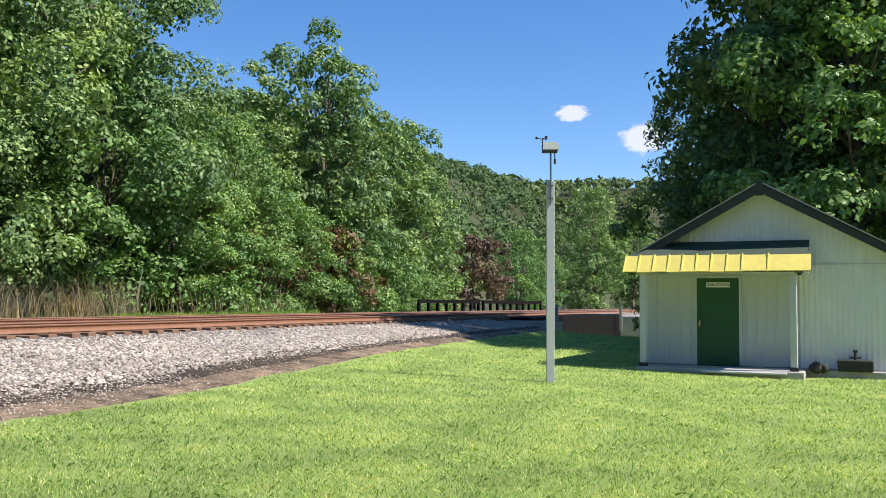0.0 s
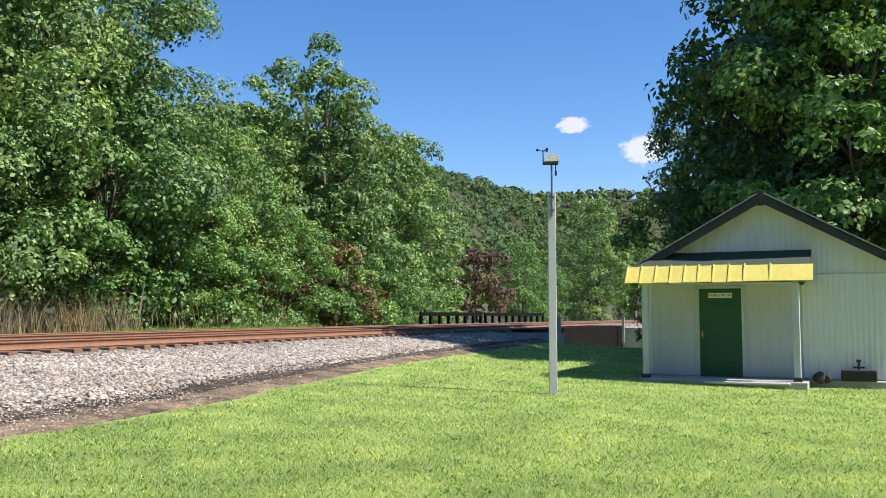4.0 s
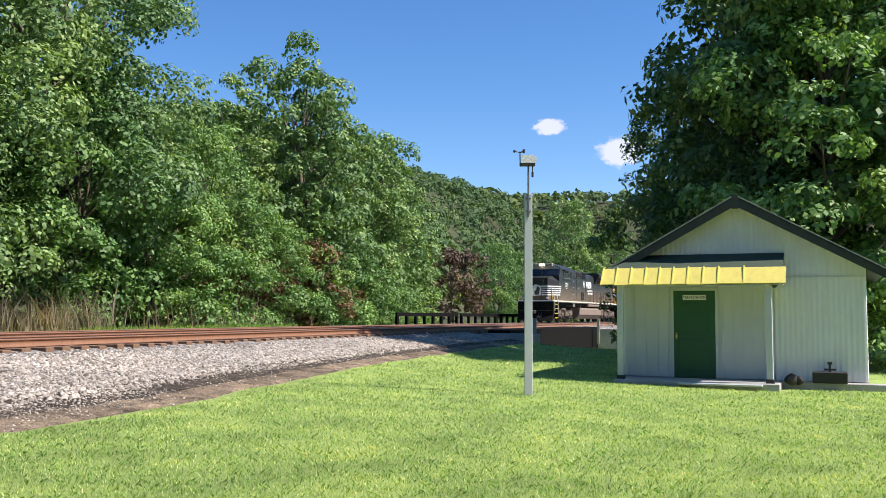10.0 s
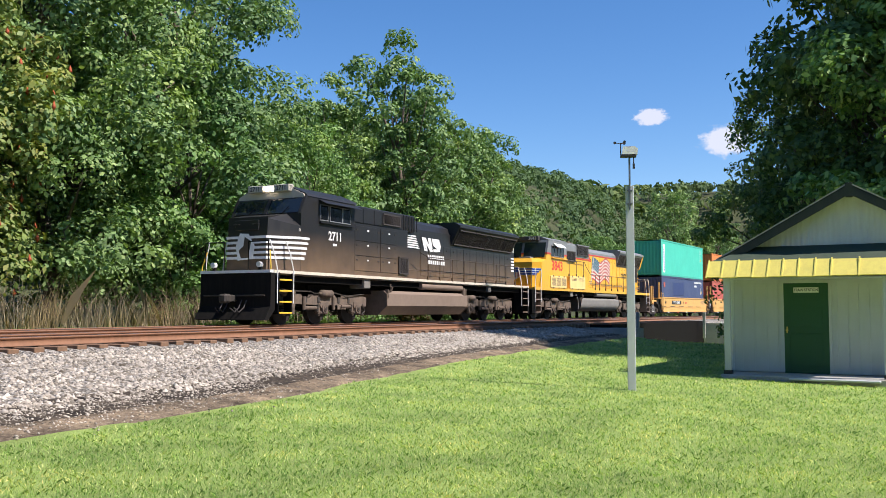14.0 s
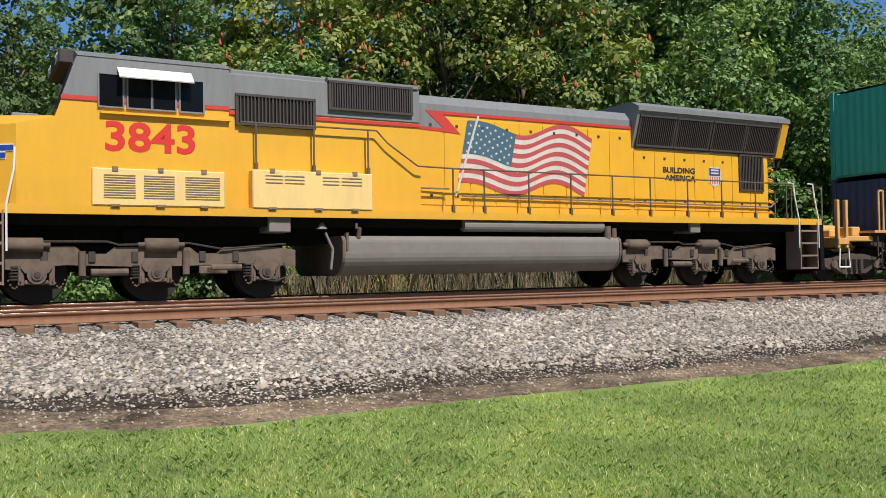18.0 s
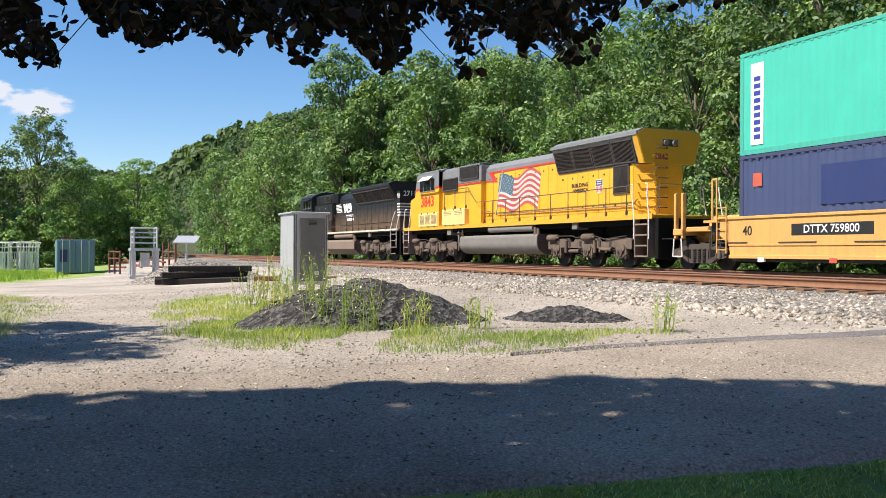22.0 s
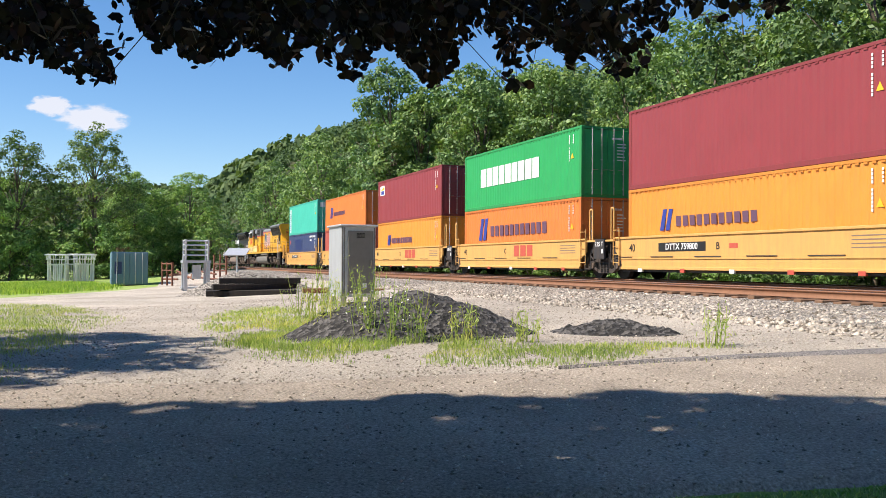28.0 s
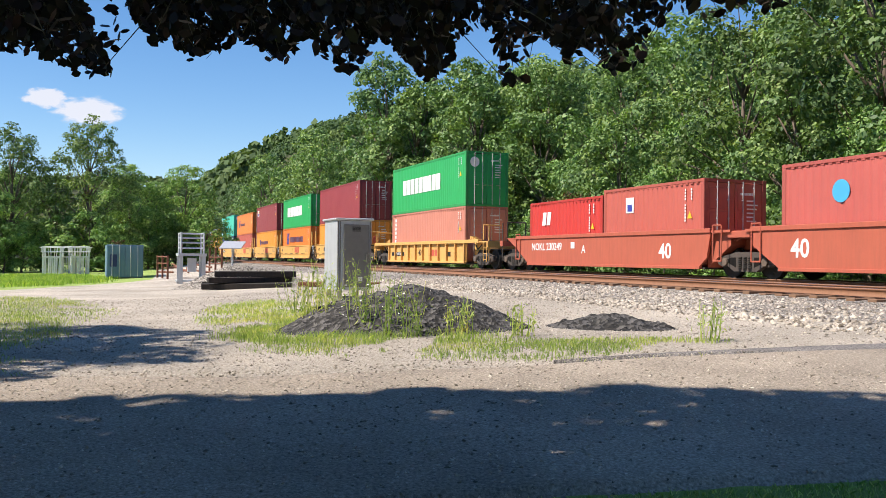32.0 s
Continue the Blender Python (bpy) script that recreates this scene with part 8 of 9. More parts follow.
along(Shape(), 45, 65, -2.6, 6.3, 0.5, 0.9).done("deck", M["shaded_bridge_steel"], br)
for q in (6.2, 1.5, -2.5):
    along(Shape(), 45, 65, q, q + 0.3, -0.6, 0.9).done("girder", M["shaded_bridge_steel"], br)
for u0, u1 in ((52.9, 63.0), (63.6, 76.6)):
    along(Shape(), u0, u1, -3.4, -3.3, 1.56, 1.8).done("parapet_rail", M["shaded_bridge_steel"], br)
    along(Shape(), u0, u1, -3.4, -3.3, 0.8, 0.98).done("parapet_kerb", M["shaded_bridge_steel"], br)
    u = u0
    while u <= u1:
        along(Shape(), u, u + 0.22, -3.42, -3.26, 0.8, 1.57).done("parapet_post", M["shaded_bridge_steel"], br)
        u += 1.4
for u in (44.0, 64.5):
    along(Shape(), u, u + 1.2, -4.5, 8.0, -2.6, 0.75).done("abutment", M["concrete"], br)
for u, q, h in ((47, 7.2, 1.0), (63, 6.9, 0.95)):
    x, y = line_pt(u, q)
    mp = thing("marker_post", pose(x, y, 0.2), "grey wooden marker post beside the bridge", "marker post", "marker posts")
    Shape().box(-0.09, -0.09, -0.4, 0.09, 0.09, 0.9 + h * 0.4, 0.01).done("post", M["concrete"], mp)

# ---- gravel yard ----
M["alu"] = painted("aluminium_case", (0.5, 0.52, 0.54), 0.45, (0.3, 0.3, 0.3), 0.3, 0.4)
M["asphalt_dark"] = speckled("asphalt_rubble", [(0.02, 0.02, 0.02), (0.05, 0.048, 0.045), (0.12, 0.115, 0.11)], 20, 0.9, 0.9, 0.03, 1.5)
M["cage_white"] = painted("cage_white", (0.7, 0.71, 0.7), 0.6, (0.4, 0.35, 0.3), 0.4)
M["box_blue"] = painted("box_blue", (0.1, 0.19, 0.27), 0.6, (0.25, 0.25, 0.25), 0.4)
M["rust"] = painted("rust", (0.2, 0.08, 0.045), 0.85, (0.1, 0.05, 0.03), 0.5)
M["old_timber"] = painted("old_timber", (0.022, 0.019, 0.017), 0.95, (0.07, 0.055, 0.045), 0.5)


def gz(x, y):
    return float(ground_z(x, y))


cz = gz(-21.3, 5.8) + 0.02
cab = thing("equipment_cabinet", pose(-21.3, 5.8, cz), "grey aluminium signal cabinet on short legs", "cabinet")
Shape().box(-0.6, -0.42, 0.18, 0.6, 0.42, 1.84, 0.012).done("body", M["alu"], cab)
Shape().box(-0.66, -0.47, 1.84, 0.66, 0.47, 1.89, 0.015).done("roof", M["alu"], cab)
dr = Shape().box(0.6, -0.26, 0.26, 0.625, 0.36, 1.74, 0.008).done("door", M["tank_grey"], cab, "grey cabinet door")
Shape().box(0.625, 0.28, 0.85, 0.66, 0.31, 1.05, 0.005).done("handle", M["steel_worn"], dr)
for k in range(4):
    Shape().box(0.625, -0.05, 1.58 + k * 0.03, 0.635, 0.15, 1.595 + k * 0.03).done("vent_slot", M["black_iron"], dr)
Shape().box(0.625, 0.1, 0.4, 0.632, 0.2, 0.5).done("label_plate", M["mark_white"], dr)
for y in (-0.39, -0.34, 0.39):
    Shape().box(0.6, y - 0.012, 0.2, 0.615, y + 0.012, 1.82).done("rib", M["tank_grey"], cab)
for a in (-0.5, 0.5):
    for b in (-0.34, 0.34):
        Shape().box(a - 0.06, b - 0.06, -0.1, a + 0.06, b + 0.06, 0.18).done("leg", M["concrete"], cab)


def heap(name, x, y, a, b, h, rz, material, label, category, seed):
    bm = bmesh.new()
    bmesh.ops.create_grid(bm, x_segments=90, y_segments=70, size=1)
    c, s = math.cos(radians(rz)), math.sin(radians(rz))
    for v in bm.verts:
        px, py = v.co.x * 1.15, v.co.y * 1.15
        r = math.hypot(px, py)
        k = max(0.0, 1 - r ** 1.7) ** 1.2
        k *= 1 + 0.2 * noise.noise((px * 2.2 + seed, py * 2.2, 0))
        wx, wy = x + (px * a) * c - (py * b) * s, y + (px * a) * s + (py * b) * c
        z = gz(wx, wy) + h * k - (0.04 if r > 1 else 0.0) + 0.02
        z += 0.05 * noise.noise((wx * 6, wy * 6, seed)) * min(1, k * 6) + 0.03 * noise.noise((wx * 17, wy * 17, seed)) * min(1, k * 6)
        v.co = (wx, wy, z)
    sh = Shape()
    sh.bm = bm
    o = sh.done(name, material, None, smooth=True)
    return tagged(o, label, category, kind="stuff")


heap("rubble_pile", -12.5, 4.2, 1.95, 1.2, 0.62, 52, M["asphalt_dark"], "dark heap of broken asphalt overgrown with weeds", "rubble pile", 2.0)
heap("rubble_pile", -10.9, 6.75, 0.95, 0.6, 0.16, 40, M["asphalt_dark"], "low dark patch of asphalt rubble", "rubble pile", 7.0)
heap("gravel_heap", -33.5, 5.2, 2.6, 1.6, 0.75, 70, M["ballast_bed"], "small heap of pale crushed stone behind the timbers", "gravel heap", 4.0)
# old timbers
tz = gz(-31, 5)
ts = thing("timber_stack", pose(-30.6, 5.0, tz, 0, 0, 78), "stack of old black railway timbers", "timber stack")
rng = random.Random(8)
for k, (a, b, z) in enumerate(((0, 0, 0), (0.1, 0.26, 0), (-0.1, 0.52, 0), (0.3, -0.27, 0), (0.35, 0.05, 0.2), (0.2, 0.32, 0.2), (0.55, 0.18, 0.4))):
    t = Shape().box(-1.35, -0.12, 0, 1.35, 0.12, 0.19, 0.015).done("timber", M["old_timber"], ts)
    t.matrix_basis = pose(a + rng.uniform(-0.45, 0.45), b, z + 0.01, rng.uniform(-4, 4), rng.uniform(-1.5, 1.5), rng.uniform(-8, 8) if k < 4 else rng.uniform(-22, 22))
tl = thing("timber_stack", pose(-29.5, 7.6, gz(-29.5, 7.6), 0, 0, 70), "low row of rotten timbers lying on gravel", "timber stack")
for k in range(3):
    t = Shape().box(-1.2, -0.11, 0, 1.2, 0.11, 0.15, 0.02).done("timber", M["rust"], tl)
    t.matrix_basis = pose(k * 0.15, k * 0.27, 0.0, 0, 0, rng.uniform(-5, 5))
# access platform
pf = thing("work_platform", pose(-43.0, 4.3, gz(-43, 4.3), 0, 0, 0), "grey steel work platform with guard rails", "platform")
for a in (-0.55, 0.55):
    for b in (-0.5, 0.5):
        Shape().box(a - 0.08, b - 0.08, 0, a + 0.08, b + 0.08, 1.35).done("leg", M["alu"], pf)
        Shape().rod((a, b, 1.35), (a, b, 2.35), 0.045, 6).done("rail_post", M["alu"], pf)
Shape().box(-0.65, -0.62, 1.28, 0.65, 0.62, 1.4).done("deck", M["alu"], pf)
for z in (1.65, 1.9, 2.12, 2.32):
    Shape().path([(0.55, -0.5, z), (-0.55, -0.5, z), (-0.55, 0.5, z), (0.55, 0.5, z)], 0.035, 6).done("guard_rail", M["alu"], pf)
Shape().box(0.3, -0.2, 0.55, 0.4, 0.2, 1.2, 0.02).done("meter_box", M["alu"], pf)
Shape().box(-0.6, -0.66, 0.1, 0.6, 0.66, 0.18).done("base_grid", M["alu"], pf)
sp = thing("solar_panel", pose(-46.0, 6.6, gz(-46, 6.6), 0, 0, 68), "small solar panel on a post above a white box", "solar panel")
Shape().rod((0, 0, 0), (0, 0, 1.75), 0.05, 8).done("post", M["alu"], sp)
Shape().prism([(-0.5, 1.6), (0.5, 1.95), (0.49, 1.99), (-0.51, 1.64)], -0.55, 0.55, "x").done("panel", M["alu"], sp)
Shape().box(-0.2, -0.4, 0, 0.3, 0.2, 0.45, 0.02).done("battery_box", M["white"], sp)
# blue storage box
bb = thing("storage_container", pose(-66.3, 2.1, gz(-66, 2)), "weathered blue steel storage container", "storage container")
Shape().box(-3.0, -1.15, 0.08, 3.0, 1.15, 2.25, 0.02).done("body", M["box_blue"], bb)
for s in (-1, 1):
    dd = Shape().box(3.0, s * 0.02, 0.18, 3.05, s * 1.1, 2.18, 0.01).done("door", M["box_blue"], bb)
    for y in (0.35, 0.8):
        Shape().rod((3.08, s * y, 0.15), (3.08, s * y, 2.2), 0.025, 6).done("lock_rod", M["alu"], dd)
Shape().box(3.05, -0.95, 0.8, 3.065, -0.5, 1.6).done("dark_patch", M["navy_patch"], bb)
# white steel frames
for i, (x, y) in enumerate(((-80.0, -2.9), (-81.5, -1.5), (-80.6, -0.9))):
    cg = thing("steel_cage", pose(x, y, gz(x, y), 0, 0, i * 7 - 5), "white painted steel frame cage in the grass", "steel cage", "steel cages")
    for a in (-0.6, 0.6):
        for b in (-0.65, -0.2, 0.2, 0.65):
            Shape().box(a - 0.05, b - 0.05, 0, a + 0.05, b + 0.05, 2.3 if abs(b) > 0.5 else 1.45).done("upright", M["cage_white"], cg)
    for z in (1.4, 1.85, 2.25):
        Shape().path([(0.6, -0.65, z), (0.6, 0.65, z), (-0.6, 0.65, z), (-0.6, -0.65, z), (0.6, -0.65, z)], 0.04, 6).done("ring", M["cage_white"], cg)
    for k in range(8):
        y = -0.56 + k * 0.16
        for a in (-0.6, 0.6):
            Shape().rod((a, y, 0.05), (a * 1.04, y * 1.06, 1.42), 0.034, 5).done("bar", M["cage_white"], cg)
    for k in range(6):
        x = -0.45 + k * 0.18
        for b in (-0.65, 0.65):
            Shape().rod((x, b, 0.05), (x * 1.04, b * 1.05, 1.42), 0.034, 5).done("bar", M["cage_white"], cg)
    for z, k in ((1.45, 1.06), (1.85, 1.2), (2.2, 1.32)):
        Shape().path([(0.6 * k, -0.65 * k, z), (0.6 * k, 0.65 * k, z), (-0.6 * k, 0.65 * k, z), (-0.6 * k, -0.65 * k, z), (0.6 * k, -0.65 * k, z)], 0.035, 6).done("top_rail", M["cage_white"], cg)
    for k in range(4):
        y = -0.6 + k * 0.4
        for a in (-0.6, 0.6):
            Shape().rod((a * 1.05, y, 1.45), (a * 1.32, y * 1.3, 2.2), 0.03, 5).done("top_bar", M["cage_white"], cg)
# rusty rack with rails
rk = thing("scrap_rack", pose(-57, 5.6, gz(-57, 5.6), 0, 0, 8), "rusty steel rack holding scrap rail", "scrap rack")
for a in (-1.4, 0.0, 1.4):
    for b in (-1.6, 1.6):
        Shape().box(a - 0.05, b - 0.05, 0, a + 0.05, b + 0.05, 1.9 if b > 0 else 1.4).done("upright", M["rust"], rk)
for k in range(7):
    Shape().rod((-1.9, -1.5 + k * 0.45, 0.35 + (k % 3) * 0.25), (1.9, -1.4 + k * 0.45, 0.4 + (k % 2) * 0.3), 0.06, 6).done("rail_length", M["rust"], rk)
for z in (0.9, 1.3):
    Shape().path([(-1.4, -1.6, z), (1.4, -1.6, z)], 0.04, 5).path([(-1.4, 1.6, z), (1.4, 1.6, z)], 0.04, 5).done("cross_bar", M["rust"], rk)

# ---- loose stones, grass and weeds ----
def scatter_stones(name, label, U, Q, size, seed, in_line=True, lift=0.02):
    """Angular stones lying on the land, joined into one."""
    rs = np.random.RandomState(seed)
    n = len(U)
    if in_line:
        xy = np.array([line_pt(u, q) for u, q in zip(U, Q)])
    else:
        xy = np.stack([U, Q], 1)
    z = ground_z(xy[:, 0], xy[:, 1]) + lift
    o = np.array([[1, 0, 0], [-1, 0, 0], [0, 1, 0], [0, -1, 0], [0, 0, 1], [0, 0, -1]], float)
    f = np.array([(0, 2, 4), (2, 1, 4), (1, 3, 4), (3, 0, 4), (2, 0, 5), (1, 2, 5), (3, 1, 5), (0, 3, 5)])
    s = size * (0.5 + 0.9 * rs.rand(n, 1, 1) ** 1.5)
    d = o[None] * (0.65 + 0.7 * rs.rand(n, 6, 1)) + rs.normal(size=(n, 6, 3)) * 0.25
    a = rs.rand(n) * 6.28
    c, si = np.cos(a), np.sin(a)
    dx = d[:, :, 0] * c[:, None] - d[:, :, 1] * si[:, None]
    dy = d[:, :, 0] * si[:, None] + d[:, :, 1] * c[:, None]
    P = np.stack([dx, dy, d[:, :, 2] * 0.7], -1) * s
    P += np.stack([xy[:, 0], xy[:, 1], z], -1)[:, None]
    F = f[None] + 6 * np.arange(n)[:, None, None]
    ob = raw_mesh(name, P.reshape(-1, 3), F.reshape(-1, 3), M["stone"])
    return tagged(ob, label, "stones", kind="stuff")


nodes = M["stone"].node_tree.nodes
gi = nodes.new("ShaderNodeNewGeometry")
tone = ramp(M["stone"], [(0.0, (0.25, 0.23, 0.2)), (0.35, (0.75, 0.72, 0.68)), (0.8, (1.05, 1.03, 1.0)), (1.0, (1.25, 1.22, 1.18))])
link(M["stone"], gi, "Random Per Island", tone, 0)
old = nodes["Principled BSDF"].inputs["Base Color"].links[0].from_node
mm = mixc(M["stone"], 1.0, (old, 2), (tone, 0), "MULTIPLY")
link(M["stone"], mm, 2, nodes["Principled BSDF"], "Base Color")
rs = np.random.RandomState(31)
U = np.concatenate([rs.uniform(0.9, 18, 20000), rs.uniform(18, 45, 10000), rs.uniform(-34, -7.8, 10000), rs.uniform(-1.6, 1.2, 2600)])
Q = np.concatenate([rs.rand(20000) * (dirt_out(U[:20000]) - 6.95) + 5.5 + rs.normal(size=20000) * 0.08, rs.rand(10000) * (dirt_out(U[20000:30000]) - 6.6) + 5.5, rs.uniform(5.5, 9.9, 10000), 6.1 + 2.7 * rs.rand(2600)])
scatter_stones("ballast_stones", "loose pale grey ballast stones on the bank", U, Q, 0.045, 1)
U = rs.uniform(-12, 44, 5200)
U2 = U[(U < -8) | (U > 1.5)]
scatter_stones("ballast_stones", "ballast stones between the rails", U2, rs.uniform(1.6, 4.9, len(U2)), 0.038, 2)
U = np.concatenate([rs.uniform(-2.2, 14, 6000), rs.uniform(14, 44, 3000)])
scatter_stones("ballast_stones", "stray stones scattered over the dirt edge", U, dirt_out(U) - 1.55 + np.abs(rs.normal(size=9000)) * 0.55, 0.019, 3, True, 0.025)
X = rs.uniform(-26, -6.5, 17000)
Y = rs.uniform(-4, 9.5, 17000)
k = X < np.array([road_edges(y)[0] for y in Y]) + 0.4 + 1.6 * rs.rand(17000) ** 3
scatter_stones("yard_stones", "loose gravel stones over the yard", X[k], Y[k], 0.016, 4, False, 0.022)
X = rs.uniform(-16, -7.5, 12000)
Y = rs.uniform(-3.5, 7.5, 12000)
k = X < np.array([road_edges(y)[0] for y in Y]) + 0.2
scatter_stones("yard_stones", "fine pale gravel strewn over the yard", X[k], Y[k], 0.0085, 14, False, 0.022)


X = rs.uniform(-9.4, -4.4, 9000)
Y = rs.uniform(-3.5, 7, 9000)
k = X > np.array([road_edges(y)[0] for y in Y]) - 0.2
scatter_stones("road_grit", "small loose stones strewn over the worn lane", X[k], Y[k], 0.012, 9, False, 0.052)


def blades(name, label, X, Y, H, width, material, seed, lean=0.35, lift=0.0):
    """Single grass blades, each a bent pair of triangles, joined into one."""
    rs = np.random.RandomState(seed)
    n = len(X)
    z = ground_z(X, Y) + lift
    a = rs.rand(n) * 6.28
    dx, dy = np.cos(a), np.sin(a)
    l = rs.normal(size=(n, 2)) * lean
    h = H * (0.6 + 0.7 * rs.rand(n))
    w = width * (0.7 + 0.6 * rs.rand(n))
    b0 = np.stack([X - dx * w, Y - dy * w, z - 0.01], 1)
    b1 = np.stack([X + dx * w, Y + dy * w, z - 0.01], 1)
    m0 = np.stack([X - dx * w * 0.7 + l[:, 0] * h * 0.35, Y - dy * w * 0.7 + l[:, 1] * h * 0.35, z + h * 0.6], 1)
    m1 = np.stack([X + dx * w * 0.7 + l[:, 0] * h * 0.35, Y + dy * w * 0.7 + l[:, 1] * h * 0.35, z + h * 0.6], 1)
    t = np.stack([X + l[:, 0] * h, Y + l[:, 1] * h, z + h], 1)
    V = np.stack([b0, b1, m1, t, m0], 1).reshape(-1, 3)
    F = np.arange(n * 5).reshape(n, 5)
    ob = raw_mesh(name, V, F, material)
    return tagged(ob, label, "grass", kind="stuff")


def on_lawn(n, r0, r1, a0, a1, rs):
    """Denser near the path, thinning evenly outwards."""
    r = r0 * (r1 / r0) ** rs.rand(n)
    a = np.radians(rs.uniform(a0, a1, n))
    X, Y = -r * np.sin(a), r * np.cos(a)
    u, q = line_uq(X, Y)
    edge = dirt_out(u) + np.array([0.3 * noise.noise((ux * 0.6, 5, 3.3)) + 0.15 * noise.noise((ux * 2.6, 1, 3.3)) for ux in u])
    rr = np.array([road_edges(y)[1] for y in Y])
    keep = (q > edge) & (X > rr - 0.05)
    c, s = math.cos(radians(-98)), math.sin(radians(-98))
    lx, ly = (X - 22.75) * c + (Y - 1.9) * s, -(X - 22.75) * s + (Y - 1.9) * c
    keep &= ~((lx > 0.4) & (lx < 4.15) & (ly > -1.28) | (lx > -0.1) & (lx < 6.3) & (ly > -0.4))
    return X[keep], Y[keep]


rs = np.random.RandomState(77)
X, Y = on_lawn(430000, 4.6, 48.0, -101, 64, rs)
R = np.hypot(X, Y)
blades("lawn_grass", "short mown green grass blades of the lawn", X, Y, 0.024 + 0.0007 * R, 0.0014 + 0.0004 * R, M["blade"], 1, 0.9)
# tall grass along the far side of the line
n = 30000
U = np.concatenate([rs.uniform(14, 70, n // 2), rs.uniform(-60, 14, n // 2)])
Q = -3.6 - np.abs(rs.normal(size=n)) * 1.7
k = ~((U > -9) & (U < 3))
XY = np.array([line_pt(u, q) for u, q in zip(U[k], Q[k])])
blades("tall_grass", "tall bright green grass beyond the far track", XY[:, 0], XY[:, 1], np.where(U[k] > 28, 0.42, 0.3), 0.018, M["tall_grass"], 4, 0.3)
# dry stalks
U = np.concatenate([rs.uniform(8, 31, 2600), rs.uniform(31, 44, 150)])
XY = np.array([line_pt(u, -5.2 - abs(rs.normal()) * 0.9) for u in U])
blades("dry_weeds", "dry brown weed stalks at the foot of the woods", XY[:, 0], XY[:, 1], 1.15 + 0.7 * np.sin(U * 2.3) ** 2, 0.012, M["dry_weed"], 5, 0.34)


def patch(cx, cy, a, b, rz, n, rs):
    r, t = np.sqrt(rs.rand(n)) * (0.8 + 0.35 * rs.rand(n)), rs.rand(n) * 6.28
    x, y = r * np.cos(t) * a, r * np.sin(t) * b
    c, s = math.cos(radians(rz)), math.sin(radians(rz))
    X, Y = cx + x * c - y * s, cy + x * s + y * c
    k = np.array([noise.noise((p * 0.9, q * 0.9, 4.4)) + 0.35 * noise.noise((p * 3, q * 3, 1.0)) > -0.3 for p, q in zip(X, Y)])
    return X[k], Y[k]


YP = [(-9.6, 4.0, 2.3, 0.8, 52, 7500, 0.1), (-11.6, 3.2, 1.9, 0.7, 45, 5200, 0.2), (-17.2, 3.0, 3.8, 1.0, 172, 9500, 0.14), (-13.4, 2.6, 2.0, 0.5, 170, 4000, 0.12), (-16.5, -1.5, 3.6, 1.1, 5, 9000, 0.09), (-23.5, -1.6, 6, 1.5, 10, 11000, 0.12), (-11.5, -1.4, 1.6, 0.5, 20, 1500, 0.07), (-9.1, 5.6, 1.3, 0.4, 78, 2400, 0.1)]
for cx, cy, a, b, rz, n, h in YP:
    X, Y = patch(cx, cy, a * 1.1, b * 1.1, rz, int(n * 0.7), rs)
    h *= 0.5
    blades("yard_grass", "sparse yellow-green grass growing through the gravel", X, Y, h, 0.004, M["yard_grass"], 6 + int(n), 0.35, 0.02)
X, Y = patch(-62, -5.5, 16, 6.5, 0, 15000, rs)
blades("yard_grass", "rough green grass at the end of the yard", X, Y, 0.2, 0.03, M["tall_grass"], 61, 0.3)


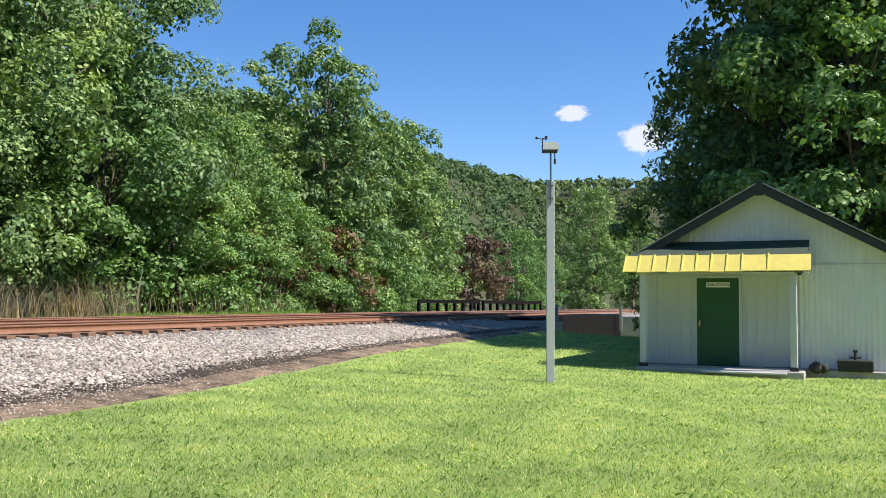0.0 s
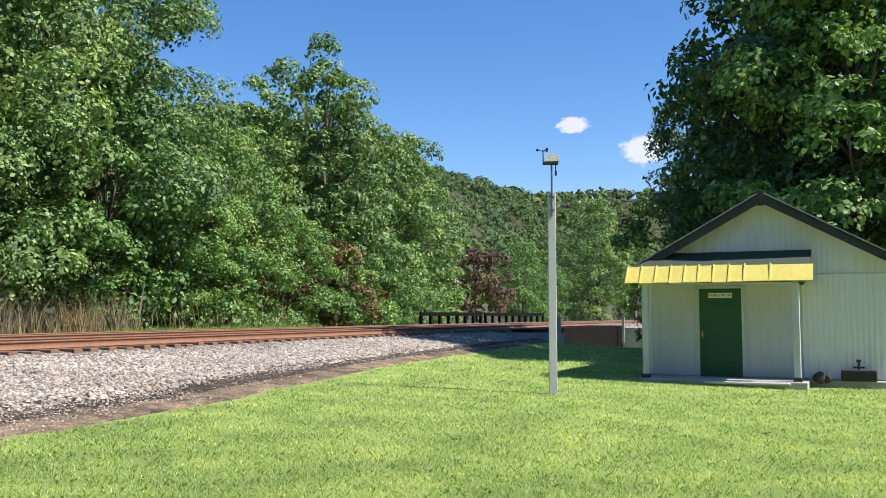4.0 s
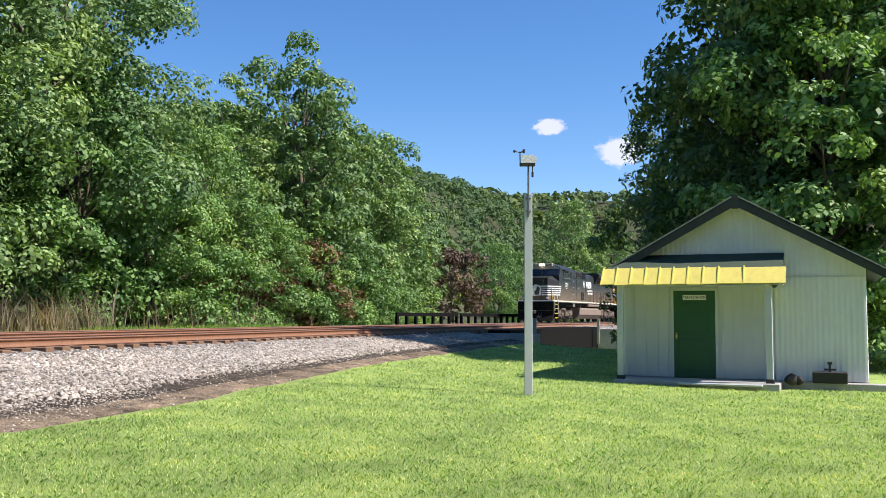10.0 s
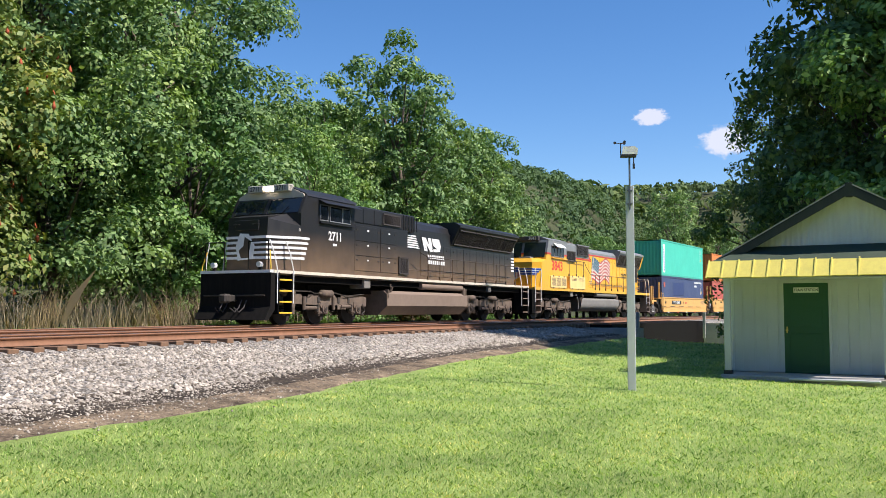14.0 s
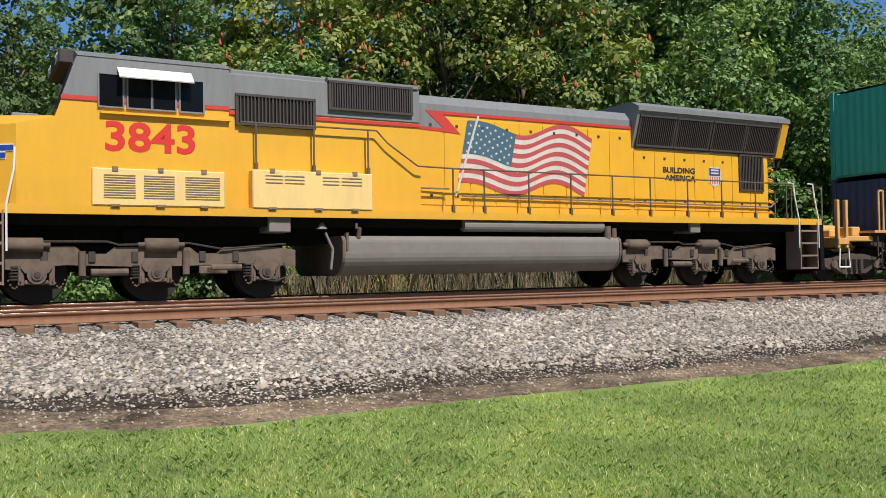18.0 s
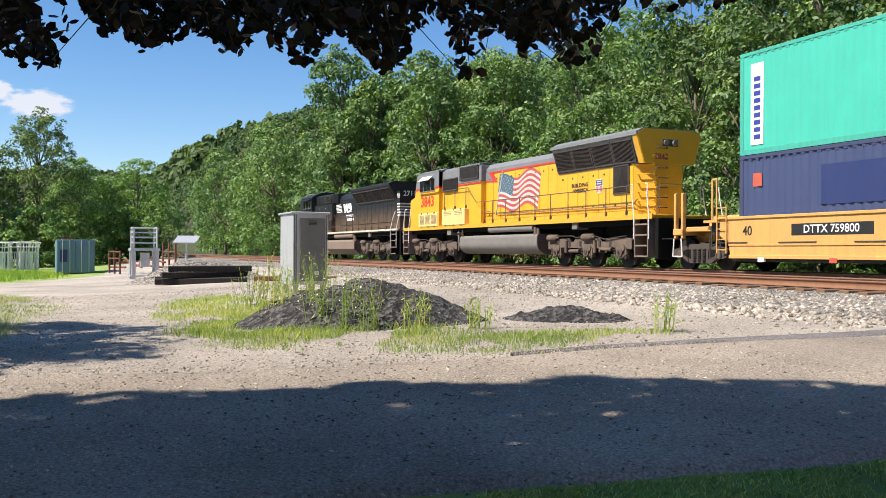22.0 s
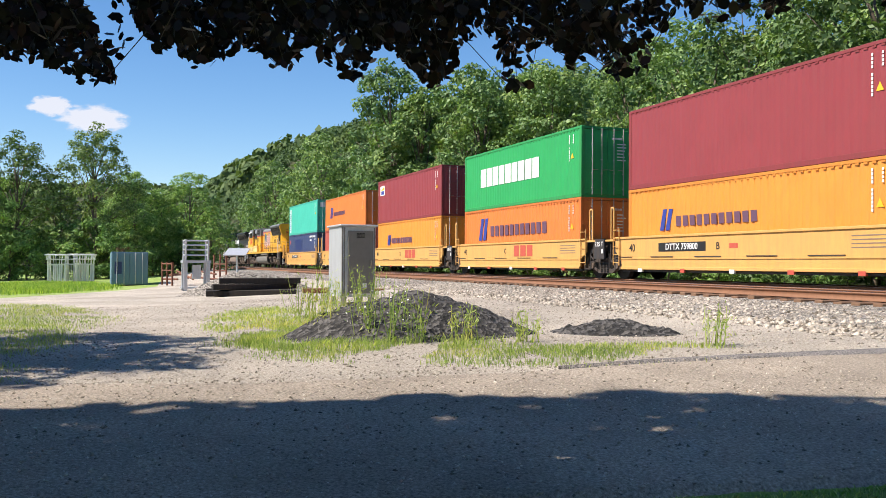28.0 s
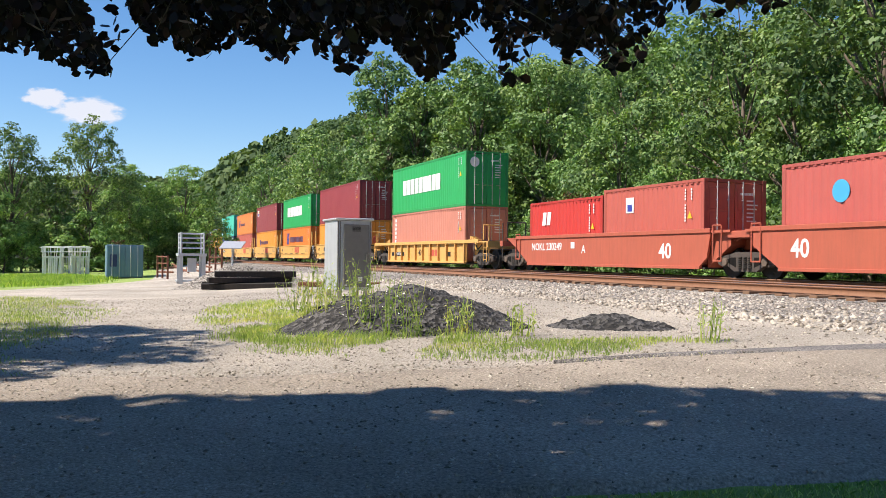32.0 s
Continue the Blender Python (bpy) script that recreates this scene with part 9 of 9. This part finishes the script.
def weed(x, y, h, seed, n=12):
    rw = np.random.RandomState(seed)
    root = thing("weed", Matrix.Translation((x, y, float(ground_z(x, y)) + 0.02)), "tall leafy green weed growing in the yard", "weed", "weeds on the rubble heap")
    st = Shape()
    P, N = [], []
    for i in range(n):
        a = rw.rand() * 6.28
        b = Vector((math.cos(a) * 0.22 * rw.rand(), math.sin(a) * 0.22 * rw.rand(), 0))
        t = b + Vector((rw.normal() * 0.12 * h, rw.normal() * 0.12 * h, h * rw.uniform(0.6, 1.1)))
        st.rod(b, t, 0.007, 4, 0.003)
        for k in range(11):
            f = rw.uniform(0.2, 1.0)
            P.append(np.array(b.lerp(t, f)) + rw.normal(size=3) * 0.05)
            N.append(rw.normal(size=3) + np.array([0, 0, 0.5]))
    N = np.array(N)
    N /= np.linalg.norm(N, axis=1)[:, None]
    V, F = leaf_cards(rw, np.array(P), N, np.full(len(P), 0.034), 0.24, 0.3)
    tagged(st.done("stem_cluster", M["yard_grass"], root), kind="stuff")
    raw_mesh("leaves", V, F, M["yard_grass"], root)
    return root


for i, (x, y, h) in enumerate(((-11.6, 3.75, 0.95), (-11.9, 3.5, 0.8), (-12.4, 3.55, 0.9), (-11.2, 4.0, 0.85), (-12.9, 3.2, 0.95), (-13.3, 3.0, 1.1), (-13.1, 3.45, 0.8), (-10.9, 4.5, 0.6), (-16.5, 3.9, 1.2), (-17.0, 3.6, 1.0), (-18.6, 5.2, 1.3), (-18.9, 5.7, 1.1), (-8.9, 6.85, 0.6), (-20.0, 5.0, 0.9), (-10.3, 5.1, 0.5))):
    weed(x, y, h * 0.8, 40 + i)
M["flower"] = mat("white_flower", (0.75, 0.75, 0.7), 0.7)
rw = np.random.RandomState(5)
P = np.stack([rw.uniform(-13.4, -10.8, 160), rw.uniform(3.0, 4.3, 160), np.zeros(160)], 1)
P[:, 2] = ground_z(P[:, 0], P[:, 1]) + rw.uniform(0.2, 0.75, 160)
P = P[:45]
N = rw.normal(size=(45, 3)) * 0.4 + np.array([0.6, -0.5, 0.6])
N /= np.linalg.norm(N, axis=1)[:, None]
V, F = leaf_cards(rw, P, N, np.full(45, 0.012), 0.9, 0)
tagged(raw_mesh("white_flowers", V, F, M["flower"]), "small white wildflowers among the weeds", "flowers", kind="stuff")
# a second shade tree just south of the lane throws dapples over the yard
again("dark", at_xy(-14.2, -8.2, 40, 0.64), "broadleaf tree shading the edge of the gravel yard")
again("dark", at_xy(-11.6, -8.0, 100, 0.6), "broadleaf tree shading the edge of the gravel yard")


# ---- what moves ----
def motions():
    for root, c in MOVES:
        walk(root, rig(c))
    for wheel, x, r in WHEELS:
        rows = []
        for k in range(0, 961):
            t = k / 30
            s = SPEED * (t - 26) + ACC * (t - 26) ** 2 / 2
            rows.append((t, pose(x, 0, r, 0, math.degrees(s / r) % 360, 0)))
        walk(wheel, rows)


motions()
